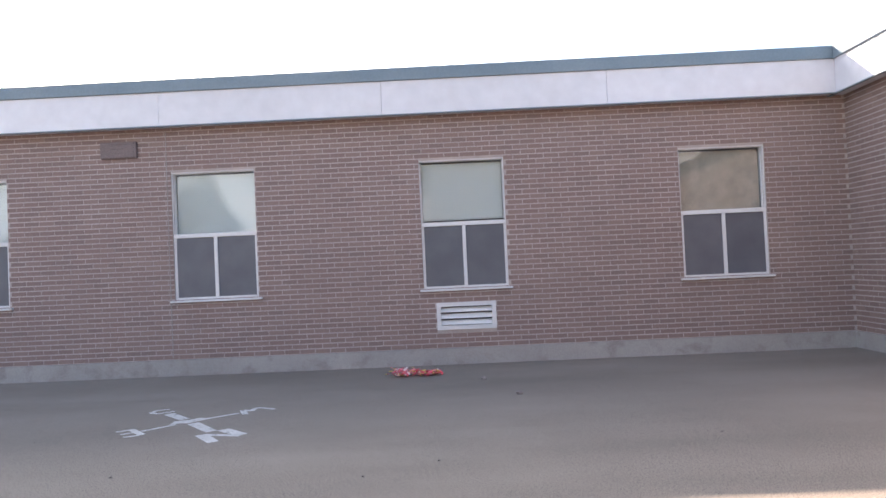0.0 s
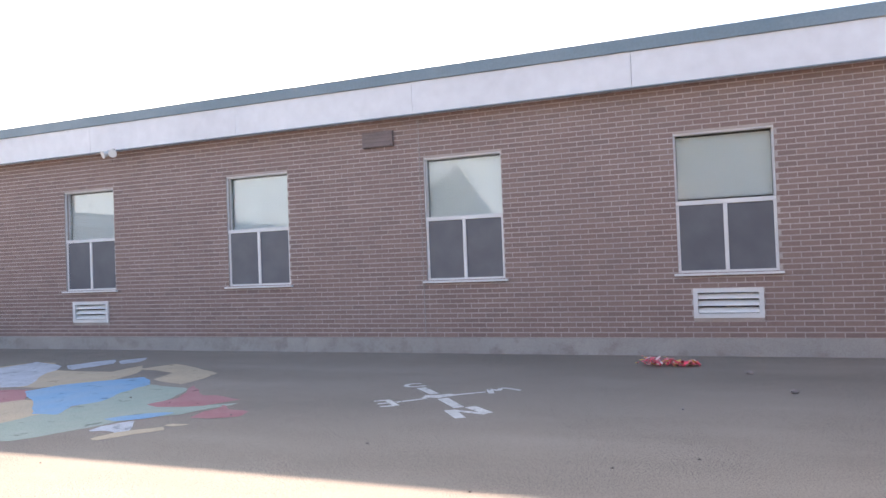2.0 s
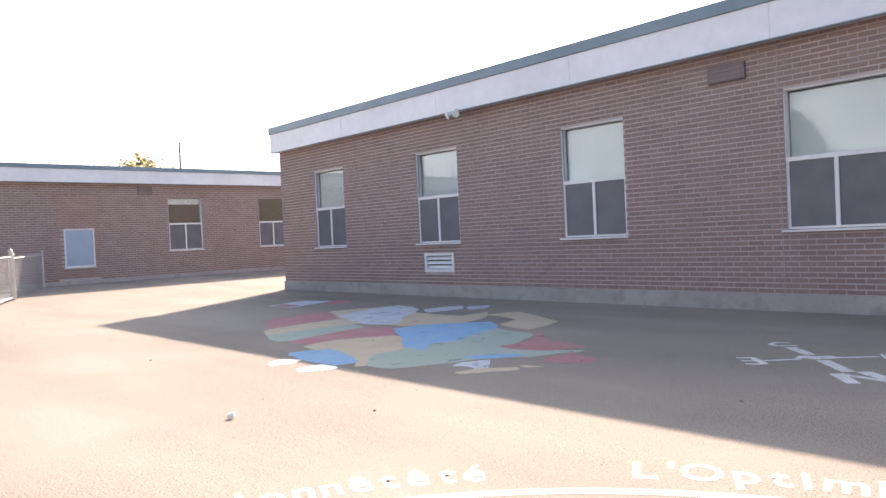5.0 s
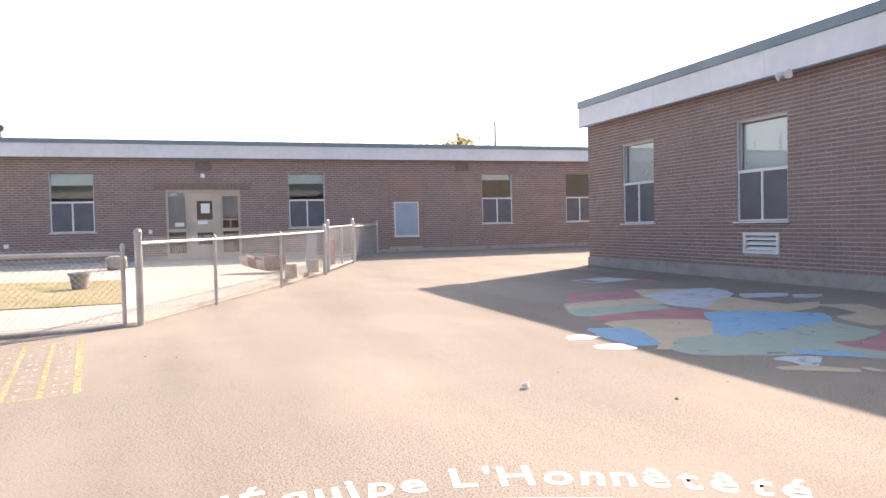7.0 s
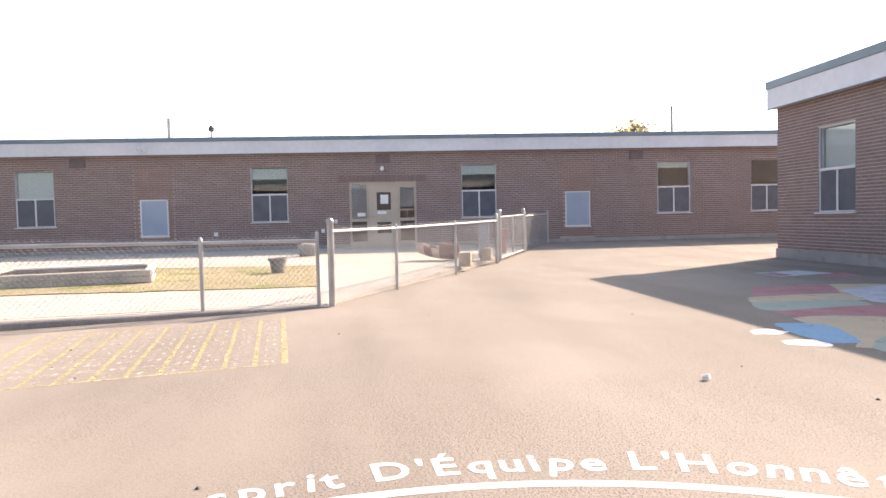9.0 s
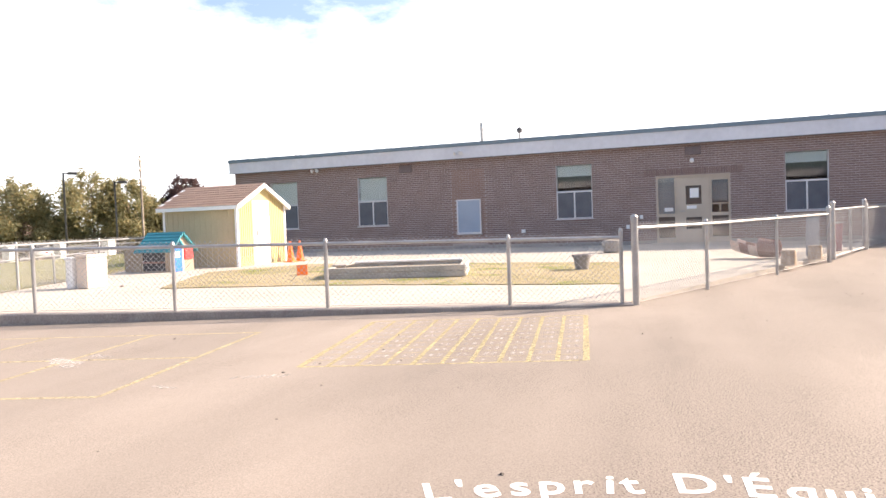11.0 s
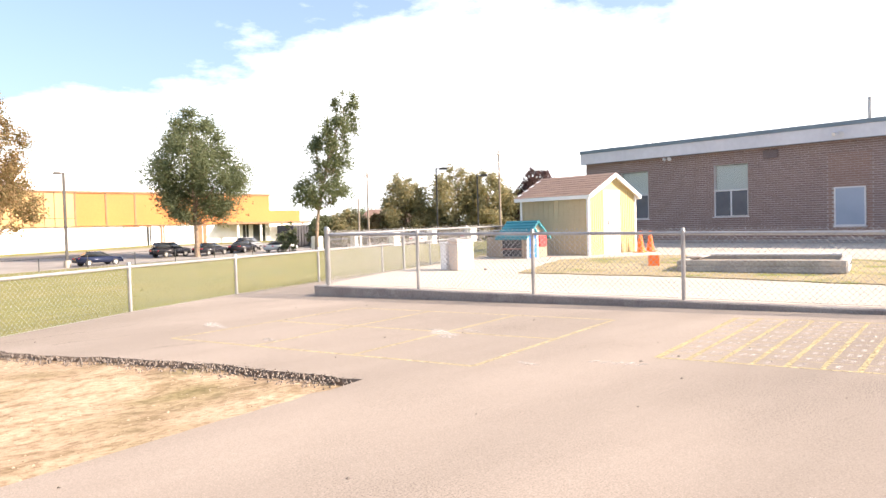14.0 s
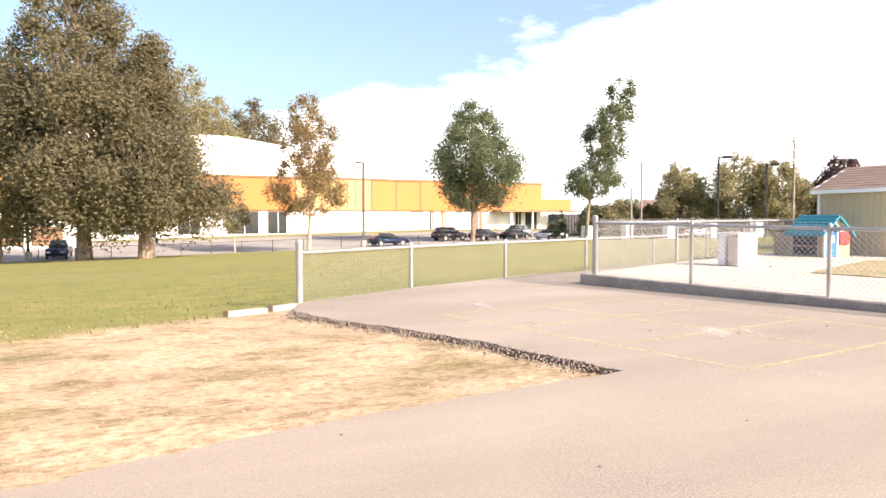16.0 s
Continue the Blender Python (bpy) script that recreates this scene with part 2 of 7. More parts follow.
BRICKS = [(0.15, 0.106, 0.099), (0.157, 0.112, 0.104), (0.14, 0.099, 0.092), (0.163, 0.118, 0.108), (0.149, 0.104, 0.096), (0.131, 0.095, 0.09), (0.169, 0.123, 0.112)]
M = {
    "brick": varied("brick", BRICKS),
    "brick_one": varied("brick_one", BRICKS, "object"),
    "brick_new": varied("brick_new", [(0.19, 0.128, 0.112), (0.178, 0.119, 0.105), (0.2, 0.138, 0.12)]),
    "mortar": surf("mortar", (0.3, 0.262, 0.25), (0.25, 0.22, 0.21), 2.5, 0.95, 0.4, 120),
    "base": surf("foundation_concrete", (0.235, 0.222, 0.215), (0.2, 0.188, 0.182), 1.2, 0.9, 0.4, 70, grain=0.12, c3=(0.18, 0.165, 0.157)),
    "asphalt": asphalt("asphalt"),
    "asphalt_edge": surf("broken_asphalt", (0.075, 0.066, 0.06), (0.1, 0.088, 0.08), 6, 0.95, 0.9, 70, grain=0.4, depth=0.02),
    "concrete": surf("concrete_slab", (0.3, 0.275, 0.24), (0.26, 0.24, 0.21), 0.6, 0.9, 0.3, 90, grain=0.15),
    "kerb": surf("kerb_concrete", (0.23, 0.215, 0.2), (0.17, 0.158, 0.15), 1.4, 0.92, 0.5, 60, c3=(0.17, 0.155, 0.15)),
    "white_metal": surf("white_metal_panel", (0.45, 0.45, 0.48), (0.41, 0.41, 0.44), 0.8, 0.45, 0.0, 6, grain=0.05),
    "cap": surf("blue_grey_flashing", (0.1, 0.135, 0.165), (0.125, 0.16, 0.19), 1.0, 0.4, 0.1, 30, grain=0.08),
    "roof": surf("flat_roof_gravel", (0.3, 0.29, 0.28), (0.4, 0.39, 0.37), 1.0, 0.95, 0.6, 40),
    "frame": surf("white_window_frame", (0.44, 0.44, 0.45), (0.4, 0.4, 0.41), 2.0, 0.4, 0.05, 40, grain=0.05),
    "louvre": surf("louvre_metal", (0.7, 0.71, 0.74), (0.62, 0.64, 0.68), 2.0, 0.4, 0.05, 40, grain=0.05),
    # dark metal, also laid on the playhouse wall as shade inside its window
    "dark": surf("dark_metal_and_shade", (0.05, 0.05, 0.055), (0.035, 0.035, 0.04), 3.0, 0.6, 0.1, 60),
    "blind": surf("cream_blind", (0.68, 0.69, 0.62), (0.62, 0.63, 0.57), 2.0, 0.8, 0.1, 80, grain=0.05),
    "blind_white": surf("white_blind", (0.5, 0.51, 0.52), (0.45, 0.46, 0.47), 2.0, 0.75, 0.1, 80, grain=0.05),
    # opaque tan that imitates the reflection in window_1's upper pane
    "reflection_tan": surf("tan_reflection", (0.36, 0.32, 0.28), (0.27, 0.24, 0.21), 5.0, 0.9, 0.3, 50),
    "room": surf("room_plaster", (0.2, 0.21, 0.235), (0.17, 0.18, 0.2), 1.0, 0.9, 0.1, 30),
    "glass": glass("window_glass"),
    "screen": surf("insect_screen", (0.075, 0.08, 0.095), (0.06, 0.065, 0.08), 3.0, 0.35, 0.05, 200, grain=0.1),
    "vent_brown": surf("brown_vent_metal", (0.128, 0.102, 0.104), (0.112, 0.09, 0.093), 3.0, 0.6, 0.1, 60),
    "wire": surf("galvanised_wire", (0.27, 0.27, 0.275), (0.21, 0.21, 0.215), 6.0, 0.5, 0.0, 60, grain=0.1),
    "galv": surf("galvanised_steel", (0.5, 0.5, 0.5), (0.4, 0.4, 0.405), 4.0, 0.45, 0.1, 60, metal=0.65, grain=0.12),
    "door": surf("tan_painted_door", (0.33, 0.285, 0.235), (0.29, 0.25, 0.205), 1.5, 0.5, 0.08, 40, grain=0.06),
    "board": surf("blue_grey_board", (0.225, 0.265, 0.33), (0.195, 0.235, 0.3), 1.5, 0.5, 0.05, 40, grain=0.05),
    "paper": surf("paper", (0.8, 0.8, 0.78), (0.75, 0.75, 0.73), 5, 0.8, 0.05, 80, grain=0.04),
    "scrap": surf("dirty_scrap", (0.2, 0.175, 0.17), (0.14, 0.115, 0.11), 20, 0.9, 0.2, 80, grain=0.2),
    "white_paint": worn("white_road_paint", (0.6, 0.58, 0.56), (0.5, 0.48, 0.45), 0.3, 0.4, 22.0),
    "worn_white": worn("worn_white_paint", (0.36, 0.335, 0.31), (0.3, 0.275, 0.25), 0.3, 0.68, 24.0),
    "compass_white": worn("compass_white_paint", (0.4, 0.39, 0.38), (0.32, 0.31, 0.3), 0.3, 0.46, 14.0),
    "yellow_paint": worn("yellow_road_paint", (0.315, 0.275, 0.15), (0.275, 0.238, 0.135), 0.2, 0.66, 24.0),
    "worn_yellow": worn("worn_yellow_paint", (0.3, 0.26, 0.155), (0.25, 0.215, 0.138), 0.2, 0.6, 24.0),
    "map_blue": worn("map_blue_paint", (0.115, 0.215, 0.33), (0.14, 0.225, 0.32), 0.24, 0.42, 5.0),
    "map_green": worn("map_green_paint", (0.175, 0.215, 0.185), (0.195, 0.225, 0.195), 0.24, 0.42, 5.0),
    "map_red": worn("map_red_paint", (0.215, 0.095, 0.105), (0.225, 0.12, 0.125), 0.24, 0.42, 5.0),
    "map_tan": worn("map_tan_paint", (0.3, 0.245, 0.175), (0.265, 0.22, 0.165), 0.24, 0.42, 5.0),
    "map_white": worn("map_white_paint", (0.3, 0.315, 0.345), (0.25, 0.265, 0.295), 0.24, 0.46, 5.0),
    "turf": surf("worn_lawn", (0.195, 0.165, 0.09), (0.25, 0.205, 0.125), 0.35, 0.95, 0.9, 55, grain=0.4, depth=0.03, c3=(0.13, 0.14, 0.035)),
    "timber": surf("weathered_timber", (0.3, 0.28, 0.255), (0.22, 0.205, 0.19), 2.5, 0.9, 0.5, 35, grain=0.25),
    "sand": surf("sand", (0.2, 0.165, 0.12), (0.26, 0.215, 0.16), 2.0, 0.95, 0.5, 80),
    "shed_yellow": surf("yellow_siding", (0.325, 0.272, 0.145), (0.29, 0.242, 0.13), 1.2, 0.7, 0.15, 35, grain=0.08),
    # the shed's yellow siding again, with its shaded look put into the colour
    "shed_shaded_side": surf("shaded_side_siding", (0.335, 0.275, 0.18), (0.295, 0.243, 0.16), 1.2, 0.7, 0.15, 35, grain=0.08),
    "shed_white": surf("white_trim_paint", (0.82, 0.82, 0.82), (0.75, 0.75, 0.75), 1.2, 0.5, 0.08, 35, grain=0.05),
    "shingle": varied("brown_shingle", [(0.165, 0.118, 0.095), (0.18, 0.128, 0.103), (0.152, 0.108, 0.09), (0.172, 0.122, 0.1)], fine=90),
    "teal": surf("teal_plastic", (0.035, 0.165, 0.205), (0.04, 0.19, 0.23), 2.0, 0.45, 0.05, 40, grain=0.06),
    "blue_plastic": surf("blue_plastic", (0.02, 0.095, 0.36), (0.03, 0.12, 0.4), 2.0, 0.45, 0.05, 40, grain=0.06),
    "red_plastic": surf("red_plastic", (0.5, 0.04, 0.04), (0.42, 0.04, 0.045), 2.0, 0.45, 0.05, 40, grain=0.06),
    "beige_plastic": surf("beige_plastic", (0.25, 0.2, 0.15), (0.22, 0.175, 0.135), 2.0, 0.5, 0.05, 40, grain=0.06),
    "cream_plastic": surf("cream_plastic", (0.42, 0.36, 0.31), (0.38, 0.325, 0.28), 2.0, 0.5, 0.05, 40, grain=0.05),
    # grey of a leaning panel and of the imitated reflection in the sidelights
    "pane_grey": surf("grey_panel_and_reflection", (0.2, 0.215, 0.24), (0.165, 0.18, 0.2), 2.0, 0.5, 0.05, 40, grain=0.06),
    "tube_pale": surf("pale_tube", (0.4, 0.33, 0.3), (0.32, 0.24, 0.21), 3.0, 0.6, 0.2, 30),
    "glazing_tan": surf("tan_glazing", (0.36, 0.235, 0.11), (0.31, 0.2, 0.09), 0.3, 0.4, 0.05, 6, grain=0.06),
    "white_plastic": surf("white_plastic", (0.84, 0.83, 0.8), (0.78, 0.77, 0.74), 2.0, 0.45, 0.05, 40, grain=0.05),
    "orange": surf("orange_cone_rubber", (0.72, 0.13, 0.02), (0.62, 0.1, 0.02), 3.0, 0.6, 0.1, 50, grain=0.12),
    "bucket": surf("grey_pot", (0.13, 0.125, 0.125), (0.17, 0.16, 0.155), 4.0, 0.8, 0.2, 50),
    "stone": surf("grey_stone", (0.27, 0.245, 0.22), (0.2, 0.185, 0.17), 4.0, 0.9, 0.7, 30, depth=0.03),
    "tube": surf("rust_red_tube", (0.13, 0.07, 0.06), (0.18, 0.105, 0.09), 3.0, 0.6, 0.2, 30),
    "stump": surf("cut_log", (0.3, 0.245, 0.19), (0.24, 0.19, 0.145), 6.0, 0.9, 0.5, 40),
    "bark": surf("bark", (0.2, 0.155, 0.115), (0.13, 0.1, 0.08), 3.0, 0.95, 0.9, 18, depth=0.05),
    "bark_pale": surf("pale_bark", (0.36, 0.27, 0.2), (0.27, 0.2, 0.15), 3.0, 0.95, 0.7, 18, depth=0.04),
    "leaf_dark": varied("dark_leaf", [(0.19, 0.172, 0.105), (0.165, 0.158, 0.095), (0.215, 0.185, 0.115), (0.25, 0.195, 0.12), (0.14, 0.14, 0.085)], grain=0.1, bump=0, trans=0.6),
    "leaf_green": varied("green_leaf", [(0.145, 0.175, 0.098), (0.172, 0.195, 0.105), (0.122, 0.148, 0.088), (0.2, 0.21, 0.115)], grain=0.1, bump=0, trans=0.6),
    "leaf_autumn": varied("turning_leaf", [(0.3, 0.22, 0.11), (0.24, 0.2, 0.1), (0.34, 0.23, 0.13), (0.19, 0.18, 0.09), (0.3, 0.2, 0.12)], grain=0.1, bump=0, trans=0.62),
    "leaf_plum": varied("plum_leaf", [(0.1, 0.06, 0.06), (0.08, 0.05, 0.052), (0.12, 0.08, 0.07)], grain=0.1, bump=0, trans=0.6),
    "leaf_mixed": varied("mixed_leaf", [(0.27, 0.265, 0.155), (0.32, 0.28, 0.155), (0.235, 0.245, 0.145), (0.36, 0.295, 0.155)], grain=0.1, bump=0, trans=0.62),
    "orange_panel": surf("orange_wall_panel", (0.33, 0.123, 0.034), (0.3, 0.11, 0.031), 0.12, 0.6, 0.05, 6, grain=0.06),
    "pale_wall": surf("pale_wall_panel", (0.74, 0.72, 0.66), (0.68, 0.66, 0.6), 0.15, 0.8, 0.05, 6, grain=0.05),
    "white_roof": surf("white_metal_roof", (0.82, 0.83, 0.85), (0.76, 0.77, 0.79), 0.1, 0.5, 0.1, 4, grain=0.04),
    "brown_trim": surf("brown_trim", (0.13, 0.075, 0.04), (0.17, 0.1, 0.055), 1.0, 0.6, 0.05, 10),
    "black_metal": surf("black_metal", (0.03, 0.03, 0.032), (0.045, 0.045, 0.045), 2.0, 0.5, 0.05, 30),
    "pole_wood": surf("grey_pole_wood", (0.14, 0.12, 0.105), (0.18, 0.155, 0.135), 2.0, 0.9, 0.4, 25),
    "car_blue": surf("dark_blue_car_paint", (0.014, 0.02, 0.045), (0.018, 0.024, 0.05), 1.0, 0.25, 0.0, 20, metal=0.3, grain=0.02),
    "car_black": surf("black_car_paint", (0.02, 0.02, 0.024), (0.025, 0.025, 0.03), 1.0, 0.25, 0.0, 20, metal=0.3, grain=0.02),
    "car_silver": surf("silver_car_paint", (0.55, 0.56, 0.58), (0.5, 0.51, 0.53), 1.0, 0.3, 0.0, 20, metal=0.5, grain=0.02),
    "car_white": surf("white_car_paint", (0.8, 0.8, 0.8), (0.78, 0.78, 0.78), 1.0, 0.3, 0.0, 20, grain=0.02),
    "tyre": surf("tyre_rubber", (0.025, 0.025, 0.025), (0.035, 0.035, 0.035), 2.0, 0.9, 0.1, 40),
    "car_glass": surf("dark_car_glass", (0.02, 0.023, 0.026), (0.025, 0.028, 0.03), 1.0, 0.08, 0.0, 20, grain=0.02, spec=0.8),
    "lamp_glass": surf("lamp_lens", (0.75, 0.75, 0.72), (0.7, 0.7, 0.68), 4.0, 0.2, 0.05, 40, grain=0.05),
    "petal": varied("pink_petal", [(0.55, 0.1, 0.14), (0.6, 0.2, 0.22), (0.5, 0.06, 0.1), (0.6, 0.5, 0.12), (0.7, 0.55, 0.5)]),
    "rubble": varied("crumbled_asphalt", [(0.095, 0.083, 0.074), (0.115, 0.1, 0.088), (0.08, 0.07, 0.064), (0.14, 0.12, 0.105)]),
    "gravel": varied("loose_gravel", [(0.24, 0.195, 0.135), (0.19, 0.15, 0.1), (0.29, 0.24, 0.18), (0.15, 0.12, 0.09)]),
    "grass": varied("grass_blade", [(0.17, 0.165, 0.035), (0.2, 0.18, 0.045), (0.145, 0.15, 0.03), (0.22, 0.19, 0.06)], grain=0.1, bump=0, trans=0.6),
    "house_wall": surf("house_siding", (0.5, 0.42, 0.36), (0.44, 0.37, 0.32), 0.5, 0.8, 0.1, 8),
    "house_roof": surf("house_roof", (0.11, 0.075, 0.062), (0.14, 0.095, 0.08), 0.5, 0.9, 0.1, 8),
}


# ---- building blocks ----
def part(name, bm, material, parent=None, label="", smooth=False):
    me = bpy.data.meshes.new(name)
    bm.to_mesh(me)
    bm.free()
    me.materials.append(M[material])
    if smooth:
        me.polygons.foreach_set("use_smooth", [True] * len(me.polygons))
    ob = new(name, me)
    if parent is not None:
        ob.parent = parent
    return tagged(ob, label)


def raw(name, verts, faces, material, parent=None, label="", kind=""):
    me = bpy.data.meshes.new(name)
    me.from_pydata(verts, [], faces)
    me.materials.append(M[material])
    ob = new(name, me)
    if parent is not None:
        ob.parent = parent
    return tagged(ob, label, kind=kind)


def thing(name, label, category, group="", m=None, kind=""):
    ob = new(name)
    ob.empty_display_size = 0.2
    if m is not None:
        ob.matrix_world = m
    return tagged(ob, label, category, group, kind)


def block(lo, hi, bm=None, bevel=0.0, m=None):
    bm = bm or bmesh.new()
    vs = bmesh.ops.create_cube(bm, size=1)["verts"]
    for v in vs:
        v.co = Vector([lo[i] + (v.co[i] + 0.5) * (hi[i] - lo[i]) for i in range(3)])
        if m is not None:
            v.co = m @ v.co
    if bevel:
        bmesh.ops.bevel(bm, geom=list({e for v in vs for e in v.link_edges}), offset=bevel, segments=2, affect="EDGES", profile=0.5)
    return bm


def rod(p0, p1, r0, r1=None, seg=10, bm=None, caps=True):
    bm = bm or bmesh.new()
    p0, p1 = Vector(p0), Vector(p1)
    d = p1 - p0
    turn = d.to_track_quat("Z", "Y").to_matrix().to_4x4()
    mm = Matrix.Translation((p0 + p1) / 2) @ turn
    bmesh.ops.create_cone(bm, cap_ends=caps, segments=seg, radius1=r0, radius2=r0 if r1 is None else r1, depth=d.length, matrix=mm)
    return bm


def prism(points, z0, z1, bm=None):
    """A flat outline raised from z0 to z1."""
    bm = bm or bmesh.new()
    low = [bm.verts.new((x, y, z0)) for x, y in points]
    high = [bm.verts.new((x, y, z1)) for x, y in points]
    n = len(points)
    bm.faces.new(high)
    bm.faces.new(list(reversed(low)))
    for i in range(n):
        bm.faces.new((low[i], low[(i + 1) % n], high[(i + 1) % n], high[i]))
    bmesh.ops.recalc_face_normals(bm, faces=bm.faces)
    return bm


def turned(outline, seg=20, bm=None):
    """A round thing from (radius, height) pairs."""
    bm = bm or bmesh.new()
    rings = []
    for r, z in outline:
        rings.append([bm.verts.new((r * math.cos(2 * math.pi * i / seg), r * math.sin(2 * math.pi * i / seg), z)) for i in range(seg)])
    for a, b in zip(rings, rings[1:]):
        for i in range(seg):
            bm.faces.new((a[i], a[(i + 1) % seg], b[(i + 1) % seg], b[i]))
    bm.faces.new(list(reversed(rings[0])))
    bm.faces.new(rings[-1])
    bmesh.ops.recalc_face_normals(bm, faces=bm.faces)
    return bm


def rise(x):
    """The yard rises gently towards the far wing."""
    k = min(max((-14 - x) / 8, 0), 1)
    return 0.2 * k * k * (3 - 2 * k)


def field(x, y):
    """The lawn and the car park fall away from the yard."""
    z = -0.04 - 0.024 * (min(max(x, -40), 14) + 1) + 0.0383 * (max(y, -76) + 8.34)
    if y < -76:
        z += min((-76 - y) / 30, 1) * 0.9
    return z

# ---- ground ----
YARD = [(14, -0.6), (5, -1.75), (1.11, -2.7), (0.26, -3.03), (-0.65, -3.25), (-1.43, -3.42), (-2.42, -3.63), (-2.26, -4.13), (-1.99, -5.07), (-1.53, -6.03), (-1.09, -6.78), (-0.83, -7.66),
        (-0.98, -8.3), (-2.89, -9.62), (-5.11, -10.82), (-7.46, -11.82), (-12.6, -14.0), (-22, -17.9), (-60, -33), (-60, 45), (14, 45)]


def ragged(points, step, amount, first, last):
    """The outline with its sides from first to last broken into short uneven pieces."""
    out = []
    for i, p in enumerate(points):
        q = points[(i + 1) % len(points)]
        out.append(p)
        if first <= i < last:
            n = max(1, int(math.dist(p, q) / step))
            for k in range(1, n):
                f = k / n
                x, y = p[0] + (q[0] - p[0]) * f, p[1] + (q[1] - p[1]) * f
                out.append((x + random.uniform(-amount, amount), y + random.uniform(-amount, amount)))
    return out


def inside(x, y, poly):
    hit = False
    for (x0, y0), (x1, y1) in zip(poly, poly[1:] + poly[:1]):
        if (y0 > y) != (y1 > y) and x < x0 + (y - y0) / (y1 - y0) * (x1 - x0):
            hit = not hit
    return hit


def steps(spans):
    out = [spans[0][0]]
    for a, b, s in spans:
        n = max(1, round((b - a) / s))
        out += [a + (b - a) * (i + 1) / n for i in range(n)]
    return out


def build_ground():
    xs = steps([(-900, -120, 60), (-120, -20, 5), (-20, -4, 1.0), (-4, 5, 0.16), (5, 20, 1.5), (20, 120, 8), (120, 900, 60)])
    ys = steps([(-900, -140, 60), (-140, -60, 4), (-60, -12, 2), (-12, -2.4, 0.16), (-2.4, 20, 3), (20, 120, 10), (120, 900, 60)])
    verts, shade = [], []
    for y in ys:
        for x in xs:
            soil = -0.05 + 0.022 * noise.noise((x * 1.3, y * 1.3, 0)) + 0.012 * noise.noise((x * 5, y * 5, 2))
            edge = -7.4 + 0.55 * (x - 0.2) if x > -3 else -8.3 + 0.46 * (x + 1)
            far = min(max((edge - y) / 1.2, 0), 1)
            z = soil * (1 - far) + (field(x, y) + 0.02 * noise.noise((x * 0.8, y * 0.8, 5))) * far
            if y > edge:
                z = soil
                if x < -3 or y > -2:
                    z = -0.1
            lawn = min(max((edge - y + 0.35 * noise.noise((x * 0.9, y * 0.9, 9))) / 0.5, 0), 1)
            lot = 1.0 if (-101 < y < -75.5 + 0.47 * min(x + 8, 0) * -0.55 and -130 < x < 60) else 0.0
            verts.append((x, y, z))
            shade.append((lawn, lot, 0, 1))
    nx = len(xs)
    faces = [(j * nx + i, j * nx + i + 1, (j + 1) * nx + i + 1, (j + 1) * nx + i) for j in range(len(ys) - 1) for i in range(nx - 1)]
    ob = raw("ground", verts, faces, "sand")
    tagged(ob, "sandy bare soil and a mown lawn falling away to a car park", "ground", kind="structure")
    at = ob.data.color_attributes.new("cover", "FLOAT_COLOR", "POINT")
    at.data.foreach_set("color", [c for s in shade for c in s])
    ob.data.polygons.foreach_set("use_smooth", [True] * len(faces))
    soil = surf("soil_and_lawn", (0.245, 0.187, 0.133), (0.208, 0.157, 0.111), 0.9, 0.97, 0.3, 110, grain=0.16, depth=0.006)
    nt = soil.node_tree
    b = nt.nodes["Principled BSDF"]
    earth = b.inputs["Base Color"].links[0].from_socket
    pos = nt.nodes.new("ShaderNodeNewGeometry").outputs["Position"]
    cover = nt.nodes.new("ShaderNodeVertexColor")
    cover.layer_name = "cover"
    split = nt.nodes.new("ShaderNodeSeparateColor")
    nt.links.new(cover.outputs[0], split.inputs[0])

    def tone(scale, a, c, lo=0.35, hi=0.65):
        n = nt.nodes.new("ShaderNodeTexNoise")
        n.inputs["Scale"].default_value, n.inputs["Detail"].default_value = scale, 5
        nt.links.new(pos, n.inputs["Vector"])
        r = nt.nodes.new("ShaderNodeValToRGB")
        r.color_ramp.elements[0].position, r.color_ramp.elements[1].position = lo, hi
        r.color_ramp.elements[0].color, r.color_ramp.elements[1].color = (*a, 1), (*c, 1)
        nt.links.new(n.outputs[0], r.inputs[0])
        return r.outputs[0]

    def mixed(fac, a, c, kind="MIX"):
        x = nt.nodes.new("ShaderNodeMix")
        x.data_type, x.blend_type = "RGBA", kind
        if isinstance(fac, float):
            x.inputs[0].default_value = fac
        else:
            nt.links.new(fac, x.inputs[0])
        nt.links.new(a, x.inputs[6])
        nt.links.new(c, x.inputs[7])
        return x.outputs[2]

    # streaks of dry weed and stains in the soil, drawn out along the slope
    mp = nt.nodes.new("ShaderNodeMapping")
    mp.inputs["Rotation"].default_value, mp.inputs["Scale"].default_value = (0, 0, radians(-18)), (0.7, 1.1, 1.0)
    nt.links.new(pos, mp.inputs["Vector"])
    plain, pos = pos, mp.outputs[0]
    earth = mixed(1.0, earth, tone(1.3, (1.06, 1.05, 1.03), (0.5, 0.54, 0.38), 0.48, 0.7), "MULTIPLY")
    earth = mixed(1.0, earth, tone(6.5, (1.06, 1.06, 1.06), (0.66, 0.64, 0.56), 0.5, 0.68), "MULTIPLY")
    earth = mixed(1.0, earth, tone(22.0, (1.08, 1.08, 1.08), (0.7, 0.68, 0.62), 0.45, 0.66), "MULTIPLY")
    pos = plain
    earth = mixed(1.0, earth, tone(48.0, (0.55, 0.52, 0.5), (1.03, 1.03, 1.03), 0.3, 0.4), "MULTIPLY")
    green = mixed(0.5, tone(0.18, (0.155, 0.165, 0.038), (0.225, 0.2, 0.062)), tone(2.2, (0.12, 0.135, 0.03), (0.235, 0.215, 0.062)))
